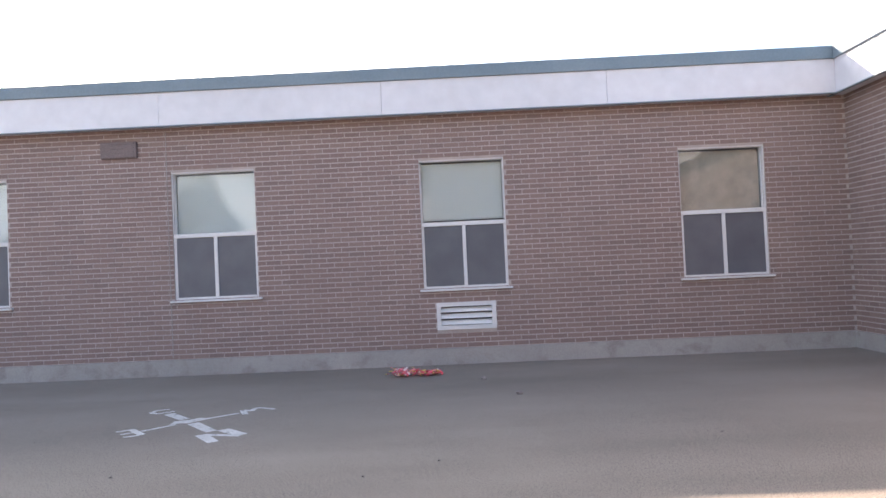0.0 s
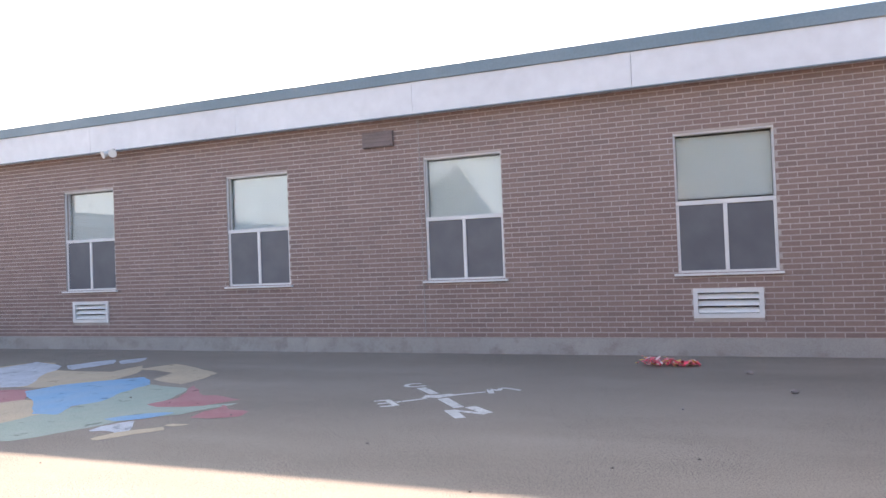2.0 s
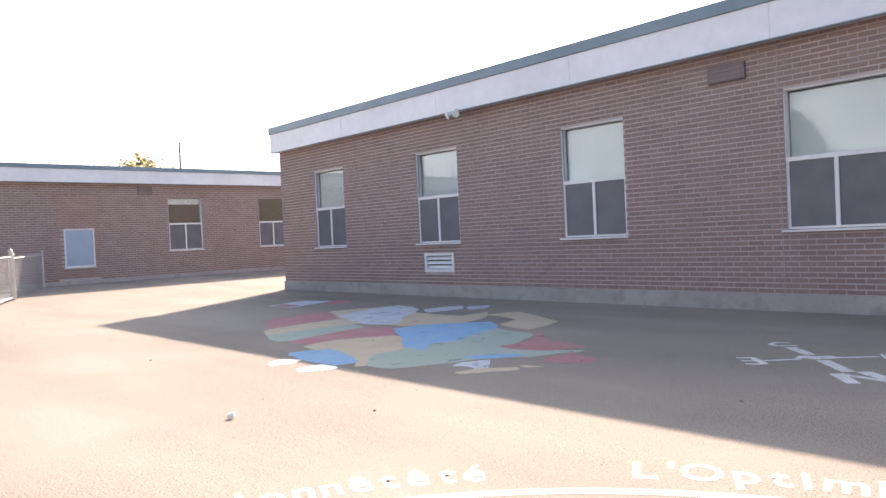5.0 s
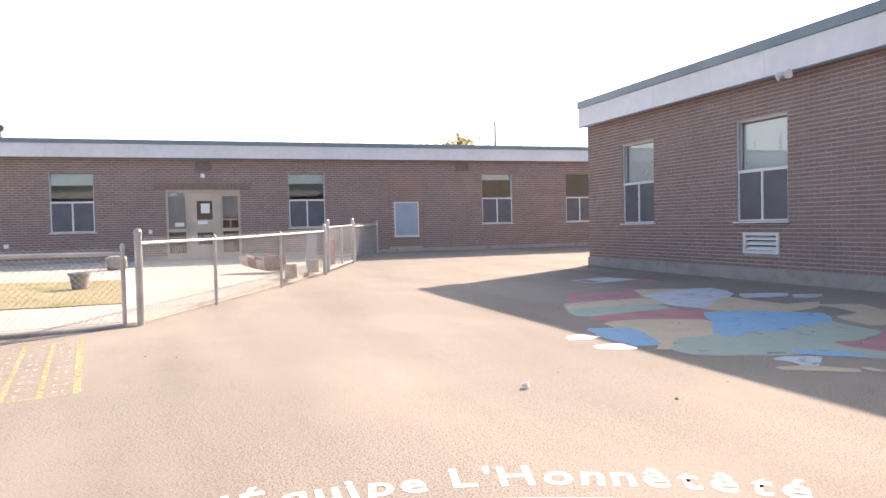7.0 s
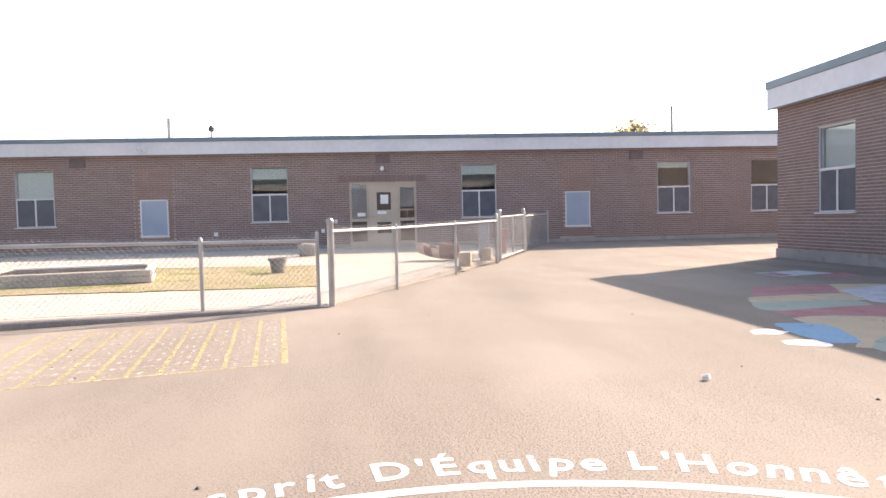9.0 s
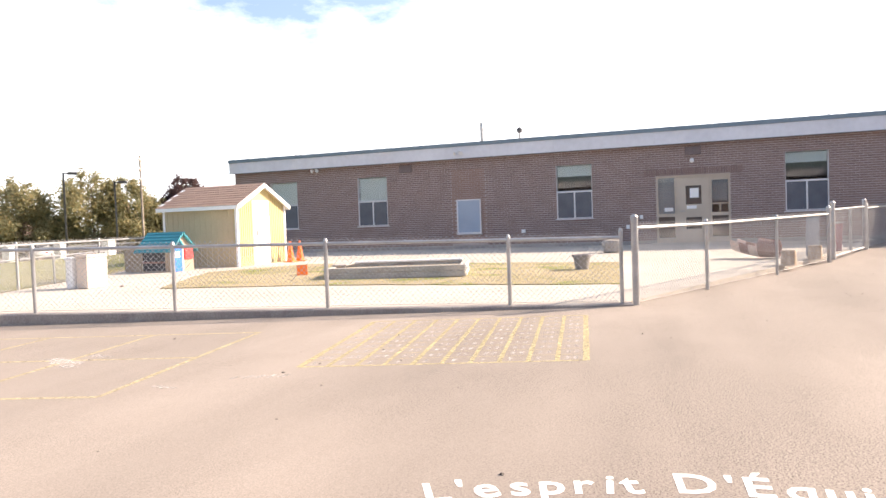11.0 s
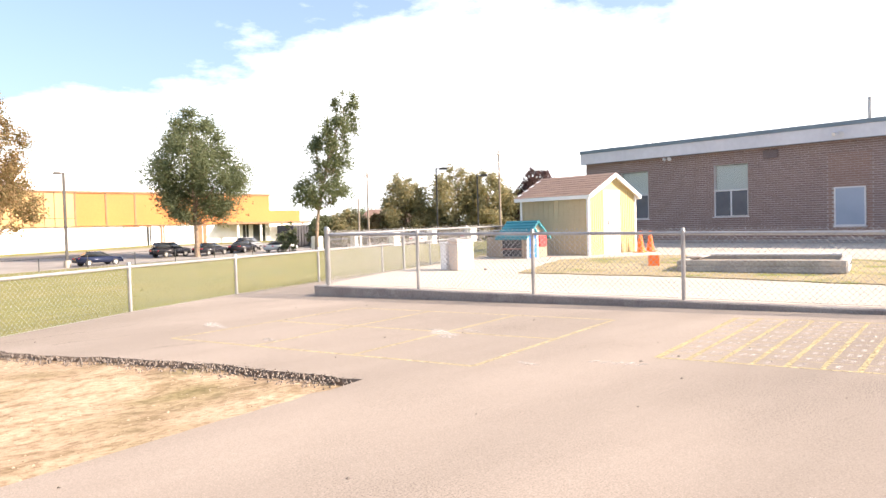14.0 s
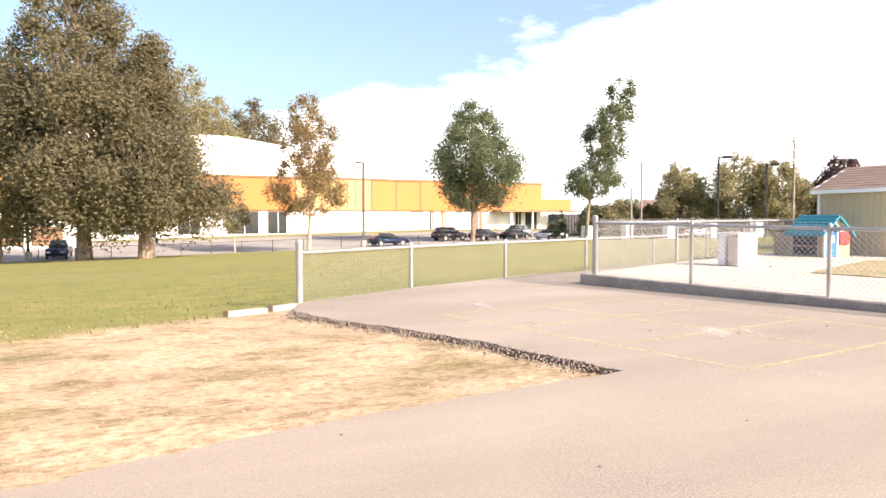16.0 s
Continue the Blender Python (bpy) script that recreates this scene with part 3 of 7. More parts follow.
    green = mixed(1.0, green, tone(30, (0.7, 0.7, 0.7), (1.25, 1.25, 1.25)), "MULTIPLY")
    tar = tone(0.3, (0.24, 0.225, 0.215), (0.3, 0.285, 0.27))
    nt.links.new(mixed(split.outputs[1], mixed(split.outputs[0], earth, green), tar), b.inputs["Base Color"])
    ob.data.materials[0] = soil


def build_yard():
    outline = ragged(YARD, 0.16, 0.035, 1, 12)
    bm = bmesh.new()
    bm.faces.new([bm.verts.new((x, y, 0)) for x, y in outline])
    bmesh.ops.triangulate(bm, faces=bm.faces)
    for x in (-14, -15, -16, -17, -18, -19, -20, -21, -22):
        bmesh.ops.bisect_plane(bm, geom=bm.verts[:] + bm.edges[:] + bm.faces[:], plane_co=(x, 0, 0), plane_no=(1, 0, 0))
    ext = bmesh.ops.extrude_face_region(bm, geom=bm.faces[:])
    for v in bm.verts:
        v.co.z = rise(v.co.x)
    for v in ext["geom"]:
        if isinstance(v, bmesh.types.BMVert):
            v.co.z -= 0.1
    bmesh.ops.recalc_face_normals(bm, faces=bm.faces)
    yard = part("pavement", bm, "asphalt")
    tagged(yard, "sun-bleached coarse asphalt school yard with a broken edge", "asphalt", kind="structure")
    # crumbled lumps along the broken edge
    verts, faces = [], []
    edge = [p for p in YARD[6:12]]
    for (x0, y0), (x1, y1) in zip(edge, edge[1:]):
        n = int(math.dist((x0, y0), (x1, y1)) * 230)
        for _ in range(n):
            f = random.random()
            off = abs(random.gauss(0, 0.085))
            dx, dy = y1 - y0, -(x1 - x0)
            ln = math.hypot(dx, dy)
            x, y = x0 + (x1 - x0) * f - dx / ln * off + random.uniform(-0.02, 0.02), y0 + (y1 - y0) * f - dy / ln * off
            if inside(x, y, YARD):
                x, y = x0 + (x1 - x0) * f + dx / ln * off, y0 + (y1 - y0) * f + dy / ln * off
            s = random.uniform(0.004, 0.009)
            k = len(verts)
            for sx, sy, sz in ((-1, -1, -1), (1, -1, -1), (1, 1, -1), (-1, 1, -1), (-0.6, -0.6, 1), (0.7, -0.5, 1), (0.5, 0.7, 1), (-0.7, 0.5, 1)):
                verts.append((x + sx * s * random.uniform(0.7, 1.2), y + sy * s * random.uniform(0.7, 1.2), -0.047 + s * 0.8 + sz * s * 0.8 + 0.042 * max(0, 1 - off * 6)))
            faces += [(k, k + 3, k + 2, k + 1), (k + 4, k + 5, k + 6, k + 7), (k, k + 1, k + 5, k + 4), (k + 1, k + 2, k + 6, k + 5), (k + 2, k + 3, k + 7, k + 6), (k + 3, k, k + 4, k + 7)]
    tagged(raw("asphalt_rubble", verts, faces, "rubble"), "grey-brown crumbled asphalt lumps along the broken edge", "rubble", kind="stuff")
    # loose stones on the soil and the yard
    verts, faces = [], []
    for _ in range(3000):
        x, y = random.uniform(-2.4, 3.5), random.uniform(-7.6, -2.8)
        if inside(x, y, YARD):
            continue
        s = random.uniform(0.003, 0.009) * (2.0 if random.random() < 0.03 else 1)
        z = -0.048 + 0.022 * noise.noise((x * 1.3, y * 1.3, 0))
        k = len(verts)
        for sx, sy, sz in ((-1, -1, 0), (1, -1, 0), (1, 1, 0), (-1, 1, 0), (0.1, -0.1, 0.7)):
            verts.append((x + sx * s * random.uniform(0.6, 1.3), y + sy * s * random.uniform(0.6, 1.3), z + sz * s))
        faces += [(k, k + 1, k + 4), (k + 1, k + 2, k + 4), (k + 2, k + 3, k + 4), (k + 3, k, k + 4)]
    tagged(raw("gravel", verts, faces, "gravel"), "loose pale gravel scattered over bare soil", "gravel", kind="stuff")
    verts, faces = [], []
    for _ in range(150):
        x, y = random.uniform(-14, 3), random.uniform(-9, 6)
        if not inside(x, y, YARD) or (x < -6 and y < 0):
            continue
        s = random.uniform(0.004, 0.012)
        k = len(verts)
        for sx, sy, sz in ((-1, -1, 0), (1, -1, 0), (1, 1, 0), (-1, 1, 0), (0.1, -0.1, 1.0)):
            verts.append((x + sx * s * random.uniform(0.6, 1.6), y + sy * s * random.uniform(0.6, 1.3), 0.002 + sz * s))
        faces += [(k, k + 1, k + 4), (k + 1, k + 2, k + 4), (k + 2, k + 3, k + 4), (k + 3, k, k + 4)]
    tagged(raw("grit", verts, faces, "asphalt_edge"), "dark grit and leaf bits lying on asphalt", "grit", kind="stuff")


def cracks():
    """Thin dark cracks wandering over the asphalt."""
    for i, (p, ang, ln) in enumerate((((-1.0, -7.9), 235, 2.2), ((-1.35, -7.3), 262, 1.9), ((-1.9, -6.3), 250, 1.6))):
        bm = bmesh.new()
        x, y = p
        a = radians(ang - 60)
        rows = []
        n = int(ln / 0.06)
        for k in range(n):
            w = 0.006 * (1 - k / n) * random.uniform(0.5, 1.6) + 0.001
            rows.append([bm.verts.new((x + w * math.sin(a) * g, y - w * math.cos(a) * g, 0.0012)) for g in (-1, 1)])
            a += random.gauss(0, 0.22)
            x, y = x + 0.06 * math.cos(a), y + 0.06 * math.sin(a)
        for r0, r1 in zip(rows, rows[1:]):
            bm.faces.new((r0[0], r1[0], r1[1], r0[1]))
        tagged(part("crack", bm, "asphalt_edge"), "thin dark crack in sun-bleached asphalt", "crack", "cracks in the yard")


def build_grass():
    verts, faces = [], []
    for _ in range(9000):
        d = random.random() ** 2 * 16
        a = random.uniform(-9, 9)
        x, y = a, (-7.6 + 0.55 * (a - 0.2) if a > -3 else -8.6 + 0.46 * (a + 1)) - d
        z, h, w = field(x, y), random.uniform(0.015, 0.045), random.uniform(0.004, 0.011)
        t = random.uniform(0, 6.28)
        dx, dy, lx, ly = w * math.cos(t), w * math.sin(t), random.gauss(0, 0.03), random.gauss(0, 0.03)
        k = len(verts)
        verts += [(x - dx, y - dy, z - 0.02), (x + dx, y + dy, z - 0.02), (x + lx, y + ly, z + h)]
        faces.append((k, k + 1, k + 2))
    tagged(raw("grass", verts, faces, "grass"), "short dry mown grass of the playing field", "grass", kind="stuff")


build_ground()
build_yard()
build_grass()
cracks()

# ---- school building ----
COURSE, LENGTH, JOINT, HEAD = 0.0685, 0.209, 0.012, 0.0065  # thick bed joints, tight head joints
A_Y, B_X, C_X = 9.68, -22.7, 6.35
A_WIN = [4.07, 0.53, -2.9, -6.36, -9.9, -13.5]
B_WIN = [-14.45, -10.79, -3.56, 3.27, 9.97, 13.3, 20.3, 27.0]
W_W, W_Z0, W_Z1 = 1.16, 1.03, 2.8


def wall_with_holes(name, length, height, holes, thick, m, label):
    """A wall along local x, its outer face at local y = 0, with openings right through it."""
    us = sorted({0, length, *[h[0] for h in holes], *[h[1] for h in holes]})
    zs = sorted({-0.3, height, *[h[2] for h in holes], *[h[3] for h in holes]})
    bm = bmesh.new()
    for u0, u1 in zip(us, us[1:]):
        for z0, z1 in zip(zs, zs[1:]):
            if any(h[0] <= (u0 + u1) / 2 <= h[1] and h[2] <= (z0 + z1) / 2 <= h[3] for h in holes):
                continue
            block((u0, 0.001, z0), (u1, thick, z1), bm)
    bmesh.ops.remove_doubles(bm, verts=bm.verts, dist=0.0005)
    seen = {}
    for f in bm.faces:
        c = f.calc_center_median()
        seen.setdefault((round(c.x, 3), round(c.y, 3), round(c.z, 3)), []).append(f)
    bmesh.ops.delete(bm, geom=[f for fs in seen.values() if len(fs) > 1 for f in fs], context="FACES")
    bmesh.ops.transform(bm, matrix=m, verts=bm.verts)
    return tagged(part(name, bm, "mortar"), label, "wall", kind="structure")


def brick_faces(u0, u1, z0, z1, depth):
    v = [(u0, 0.02, z0), (u1, 0.02, z0), (u1, 0.02, z1), (u0, 0.02, z1)]
    e = 0.0025
    v += [(u0 + e, -depth, z0 + e), (u1 - e, -depth, z0 + e), (u1 - e, -depth, z1 - e), (u0 + e, -depth, z1 - e)]
    return v, [(4, 5, 6, 7), (0, 1, 5, 4), (1, 2, 6, 5), (2, 3, 7, 6), (3, 0, 4, 7)]


def lay_bricks(wall, length, z_base, height, holes, m, picked, rng):
    """Courses in running bond; those in the picked stretch are single pieces, the rest joined."""
    verts, faces, n_single = [], [], 0
    single = {}
    row, z = 0, z_base
    while z + COURSE <= height + 0.01:
        z0, z1 = z + JOINT / 2, z + COURSE - JOINT / 2
        u = -LENGTH / 2 if row % 2 else 0.0
        while u < length:
            cuts = [(max(u + HEAD / 2, 0.0), min(u + LENGTH - HEAD / 2, length))]
            for h in holes:
                if z0 < h[3] - 0.015 and z1 > h[2] + 0.015:
                    nxt = []
                    for a, b in cuts:
                        if b <= h[0] or a >= h[1]:
                            nxt.append((a, b))
                        else:
                            if h[0] - a > 0.03:
                                nxt.append((a, h[0]))
                            if b - h[1] > 0.03:
                                nxt.append((h[1], b))
                    cuts = nxt
            for a, b in cuts:
                if b - a < 0.03:
                    continue
                depth = 0.003 + rng.uniform(-0.002, 0.002)
                whole = b - a > LENGTH - HEAD - 0.001
                if whole and n_single < 300 and picked[0] <= a <= picked[1] and picked[2] <= z0 <= picked[3]:
                    key = rng.randrange(4)
                    if key not in single:
                        v, f = brick_faces(0, LENGTH - HEAD, 0, COURSE - JOINT, depth)
                        me = bpy.data.meshes.new("brick")
                        me.from_pydata(v, [], f)
                        me.materials.append(M["brick_one"])
                        single[key] = me
                    ob = new("brick", single[key])
                    ob.parent = wall
                    ob.matrix_world = m @ Matrix.Translation((a, 0, z0))
                    n_single += 1
                else:
                    v, f = brick_faces(a, b, z0, z1, depth)
                    k = len(verts)
                    verts += [tuple(m @ Vector(p)) for p in v]
                    faces += [tuple(i + k for i in q) for q in f]
        # next piece
            u += LENGTH
        row += 1
        z += COURSE
    ob = raw("brickwork", verts, faces, "brick", wall, "brown clay bricks in running bond", "stuff")
    return ob


def louvred_vent(name, u0, u1, z0, z1, m):
    v = thing(name, "white louvred metal air vent set in brick wall", "vent", "vents of the school wing", m)
    bm = bmesh.new()
    t = 0.055
    for lo, hi in (((u0, -0.03, z0), (u1, 0.03, z0 + t)), ((u0, -0.03, z1 - t), (u1, 0.03, z1)), ((u0, -0.03, z0 + t), (u0 + t, 0.03, z1 - t)), ((u1 - t, -0.03, z0 + t), (u1, 0.03, z1 - t))):
        block(lo, hi, bm)
    part("frame", bm, "frame", v)
    part("backing", block((u0 + t, 0.07, z0 + t), (u1 - t, 0.09, z1 - t)), "dark", v)
    n = 3
    for i in range(n):
        zc = z0 + t + (z1 - z0 - 2 * t) * (i + 0.45) / n
        mm = Matrix.Translation((0, 0.02, zc)) @ Matrix.Rotation(radians(38), 4, "X")
        part("slat", block((u0 + t, -0.045, -0.004), (u1 - t, 0.045, 0.004), m=mm), "louvre", v)
    return v


def dark_vent(u0, u1, z0, z1, m):
    v = thing("eaves_vent", "small dark metal vent high on brick wall", "vent", "dark vents under the eaves", m)
    part("body", block((u0, -0.05, z0), (u1, 0.02, z1), bevel=0.01), "vent_brown", v)
    for i in range(4):
        z = z0 + (z1 - z0) * (i + 0.5) / 4
        part("slat", block((u0 + 0.03, -0.065, z - 0.012), (u1 - 0.03, -0.05, z + 0.012)), "vent_brown", v)
    return v


def upper_frame(u0, u1, z0, z1, t):
    bm = bmesh.new()
    for lo, hi in (((u0, 0.09, z0), (u0 + t, 0.135, z1)), ((u1 - t, 0.09, z0), (u1, 0.135, z1)), ((u0 + t, 0.09, z1 - t), (u1 - t, 0.135, z1))):
        block(lo, hi, bm)
    return bm


def window_unit(name, u0, m, blind, tone, z_off=0.0):
    """Upper fixed pane with a blind (in window_1 a reflection sheet), a rail, and two screened lower sashes."""
    w = thing(name, "white framed classroom window, upper pane over two screened sashes", "window", "classroom windows", m, "structure")
    u1, z0, z1 = u0 + W_W, W_Z0 + z_off, W_Z1 + z_off
    mid = z0 + 0.5 * (z1 - z0)
    y0, y1 = 0.03, 0.1
    bm = bmesh.new()
    t, ts = 0.035, 0.024
    for lo, hi in (((u0, y0, z0), (u0 + t, y1, mid - 0.028)), ((u1 - t, y0, z0), (u1, y1, mid - 0.028)), ((u0 + t, y0, z0), (u1 - t, y1, z0 + t)),
                   ((u0, 0.02, mid + 0.03), (u0 + 0.014, 0.05, z1)), ((u1 - 0.014, 0.02, mid + 0.03), (u1, 0.05, z1)), ((u0 + 0.014, 0.02, z1 - 0.022), (u1 - 0.014, 0.05, z1))):
        block(lo, hi, bm)
    part("upper_frame", upper_frame(u0, u1, mid + 0.028, z1, ts), "frame", w)
    part("window_frame", bm, "frame", w)
    part("rail", block((u0, y0 - 0.012, mid - 0.028), (u1, 0.135, mid + 0.028), bevel=0.004), "frame", w)
    um = (u0 + u1) / 2
    part("mullion", block((um - 0.024, y0 - 0.01, z0 + t), (um + 0.024, y1, mid - 0.028), bevel=0.004), "frame", w)
    bm = block((u0 - 0.05, -0.06, z0 - 0.03), (u1 + 0.05, 0.1, z0 - 0.002), bevel=0.005)
    part("window_sill", bm, "frame", w)
    for a, b, c, d, y in ((u0 + ts, u1 - ts, mid + 0.028, z1 - ts, 0.11), (u0 + t, um - 0.024, z0 + t, mid - 0.028, 0.055), (um + 0.024, u1 - t, z0 + t, mid - 0.028, 0.055)):
        p = part("pane", block((a, y, c), (b, y + 0.006, d)), "glass", w)
        p.visible_shadow = False
    for a, b in ((u0 + t, um - 0.024), (um + 0.024, u1 - t)):
        part("screen", block((a, 0.04, z0 + t), (b, 0.044, mid - 0.028)), "screen", w)
    if blind > 0:
        top = z1 - t - 0.01
        low = top - blind * (z1 - t - mid)
        bl = part("roller_blind", block((u0 + ts + 0.006, 0.142, low), (u1 - ts - 0.006, 0.146, top)), tone, w, "pulled-down window blind, in window_1 a stand-in for a reflection")
        part("hem_bar", block((u0 + ts + 0.006, 0.139, low - 0.02), (u1 - ts - 0.006, 0.149, low + 0.004)), "frame", bl)
    return w


def eaves(name, length, z0, z1, cap, m, u_from=0.0, over=0.22, returns=()):
    """White fascia boards under a blue-grey cap flashing."""
    f = thing(name, "white metal fascia with a blue-grey cap along the roof", "fascia", "", m, "structure")
    n = max(1, round((length - u_from) / 3.05))
    for i in range(n):
        a, b = u_from + (length - u_from) * i / n, u_from + (length - u_from) * (i + 1) / n
        part("panel", block((a + 0.0015, -over, z0), (b - 0.0015, -over + 0.04, z1 - cap), bevel=0.003), "white_metal", f)
    part("soffit", block((u_from, -over + 0.042, z0 + 0.01), (length, 0.05, z0 + 0.03)), "white_metal", f)
    part("drip_edge", block((u_from, -over - 0.012, z0 - 0.015), (length, -over + 0.03, z0 - 0.001)), "cap", f)
    part("cap_flashing", block((u_from - 0.02, -over - 0.03, z1 - cap), (length + 0.02, 0.25, z1), bevel=0.008), "cap", f)
    return f


# the wing in front: local x runs from its corner, local y into the wall
mA = Matrix.Translation((-15.0, A_Y, 0))
LA = C_X + 15.0 + 0.3
holesA = [(x + 15.0, x + 15.0 + W_W, W_Z0, W_Z1) for x in A_WIN]
ventA = [(0.69 + 15, 1.5 + 15, 0.47, 0.84), (-9.73 + 15, -8.91 + 15, 0.47, 0.84)]
wall_a = wall_with_holes("wall_front", LA, 3.5, holesA + ventA, 0.3, mA, "brown brick wall of the school wing in shade")
part("control_joint", block((12.04, -0.0075, 0.24), (12.05, 0.004, 3.38), m=mA), "base", wall_a, "pale sealed control joint")
# the far wing: local x runs along +y
mB = Matrix.Translation((B_X, -16.0, 0)) @ Matrix.Rotation(radians(90), 4, "Z")
LB = 50.0
DOOR = (15.58, 17.75, 0.2, 2.33)
holesB = [(y + 16, y + 16 + W_W, W_Z0 + 0.09, W_Z1 + 0.06) for y in B_WIN] + [DOOR]
infillB = [(16 - 7.19, 16 - 6.0, 0.3, 2.9), (16 + 6.58, 16 + 7.76, 0.3, 2.9)]
wall_b = wall_with_holes("wall_far", LB, 3.45, holesB, 0.3, mB, "brown brick wall of the far school wing")
# the side wing: local x runs along -y from the inner corner
mC = Matrix.Translation((C_X, A_Y, 0)) @ Matrix.Rotation(radians(-90), 4, "Z")
holesC = [(12.5, 13.66, W_Z0, W_Z1), (17.5, 18.66, W_Z0, W_Z1)]
wall_c = wall_with_holes("wall_side", 24.0, 3.5, holesC, 0.3, mC, "brown brick wall of the side wing")
# plain walls that close the buildings
for nm, lo, hi in (("wall_front_end", (-15.0, A_Y + 0.32, -0.3), (-14.7, 24, 3.5)), ("wall_front_back", (-15.0, 24, -0.3), (18, 24.3, 3.5)), ("wall_far_end", (-36, -16.0, -0.3), (B_X - 0.32, -15.7, 3.45)),
                   ("wall_far_back", (-36.3, -16, -0.3), (-36, 34, 3.45)), ("wall_side_end", (C_X + 0.32, A_Y - 24, -0.3), (18, A_Y - 23.7, 3.5)), ("wall_side_back", (18, A_Y - 24, -0.3), (18.3, 24.3, 3.5))):
    tagged(part(nm, block(lo, hi), "mortar"), "plain closing wall of the school building", "wall", kind="structure")
for nm, lo, hi in (("roof_front", (-15.0, A_Y + 0.25, 3.5), (18, 24.3, 3.9)), ("roof_far", (-36.3, -16.0, 3.45), (B_X - 0.25, 34, 3.7)), ("roof_side", (C_X + 0.25, A_Y - 24, 3.5), (18.3, A_Y + 0.24, 3.88)),
                   ("floor_front", (-14.7, A_Y + 0.3, -0.1), (18, 24, 0.15)), ("floor_far", (-36, -15.7, -0.1), (B_X - 0.3, 34, 0.2)),
                   ("inner_wall_front", (-14.7, 14.5, 0.15), (18, 14.6, 3.5)), ("inner_wall_far", (-28.1, -15.7, 0.2), (-28, 34, 3.45))):
    tagged(part(nm, block(lo, hi), "room" if "roof" not in nm else "roof"), "plain slab inside the school building", "slab", kind="structure")
eaves("fascia_front", LA - 0.3 - 0.22, 3.41, 4.03, 0.17, mA, -0.05)
eaves("fascia_far", LB, 3.3, 3.83, 0.13, mB, -0.1)
eaves("fascia_side", 24.0, 3.41, 4.03, 0.17, mC, -0.0)
for nm, m, length, zt in (("foundation_front", mA, LA - 0.3, 0.22), ("foundation_far", mB, LB, 0.32), ("foundation_side", mC, 24.0, 0.22)):
    holes = [] if nm != "foundation_far" else [DOOR]
    f = thing(nm, "stained concrete foundation strip at the foot of the wall", "foundation", "", m, "structure")
    spans = [(0.0, length)] if not holes else [(0.0, DOOR[0]), (DOOR[1], length)]
    for a, b in spans:
        part("strip", block((a, -0.045, -0.2), (b, 0.004, zt), bevel=0.006), "base", f)

# window_1 has no blind: its tan sheet imitates a reflection in the glass
for i, (x, bl, tone) in enumerate(zip(A_WIN, (1.0, 0.9, 1.0, 1.0, 0.98, 1.0), ("reflection_tan", "blind", "blind", "blind_white", "blind", "blind"))):
    window_unit("window_%d" % (i + 1), x + 15.0, mA, bl, tone)
for i, (y, bl, tone) in enumerate(zip(B_WIN, (1.0, 1.0, 0.38, 0.33, 0.2, 0.0, 0.5, 0.5), ("blind", "blind", "blind", "blind_white", "blind", "blind", "blind", "blind"))):
    window_unit("window_%d" % (i + 7), y + 16, mB, bl, tone, 0.075)
for i, h in enumerate(holesC):
    window_unit("window_%d" % (i + 15), h[0], mC, 0.6, "blind")
for v in ventA:
    louvred_vent("air_vent", *v, mA)
for u in (11.15,):
    dark_vent(u, u + 0.5, 3.02, 3.25, mA)
for u in (16 - 9.12, 16 + 0.46, 16 + 9.0):
    dark_vent(u, u + 0.47, 2.94, 3.2, mB)


def flood_lamp(m):
    f = thing("flood_lamp", "small white flood lamp fixed under the eaves", "lamp", "", m)
    part("bracket", block((-0.03, -0.06, 0.0), (0.03, 0.02, 0.06), bevel=0.005), "frame", f)
    for s in (-1, 1):
        head = part("head", turned([(0.035, -0.05), (0.055, 0.0), (0.07, 0.05)], 14), "frame", f)
        head.matrix_local = Matrix.Translation((s * 0.09, -0.1, -0.03)) @ Matrix.Rotation(radians(115), 4, "X") @ Matrix.Rotation(radians(s * 25), 4, "Y")
    return f


flood_lamp(Matrix.Translation((-8.42, A_Y - 0.27, 3.36)))
flood_lamp(mB @ Matrix.Translation((3.57, -0.05, 3.25)))
flood_lamp(mB @ Matrix.Translation((9.2, -0.25, 3.5)))


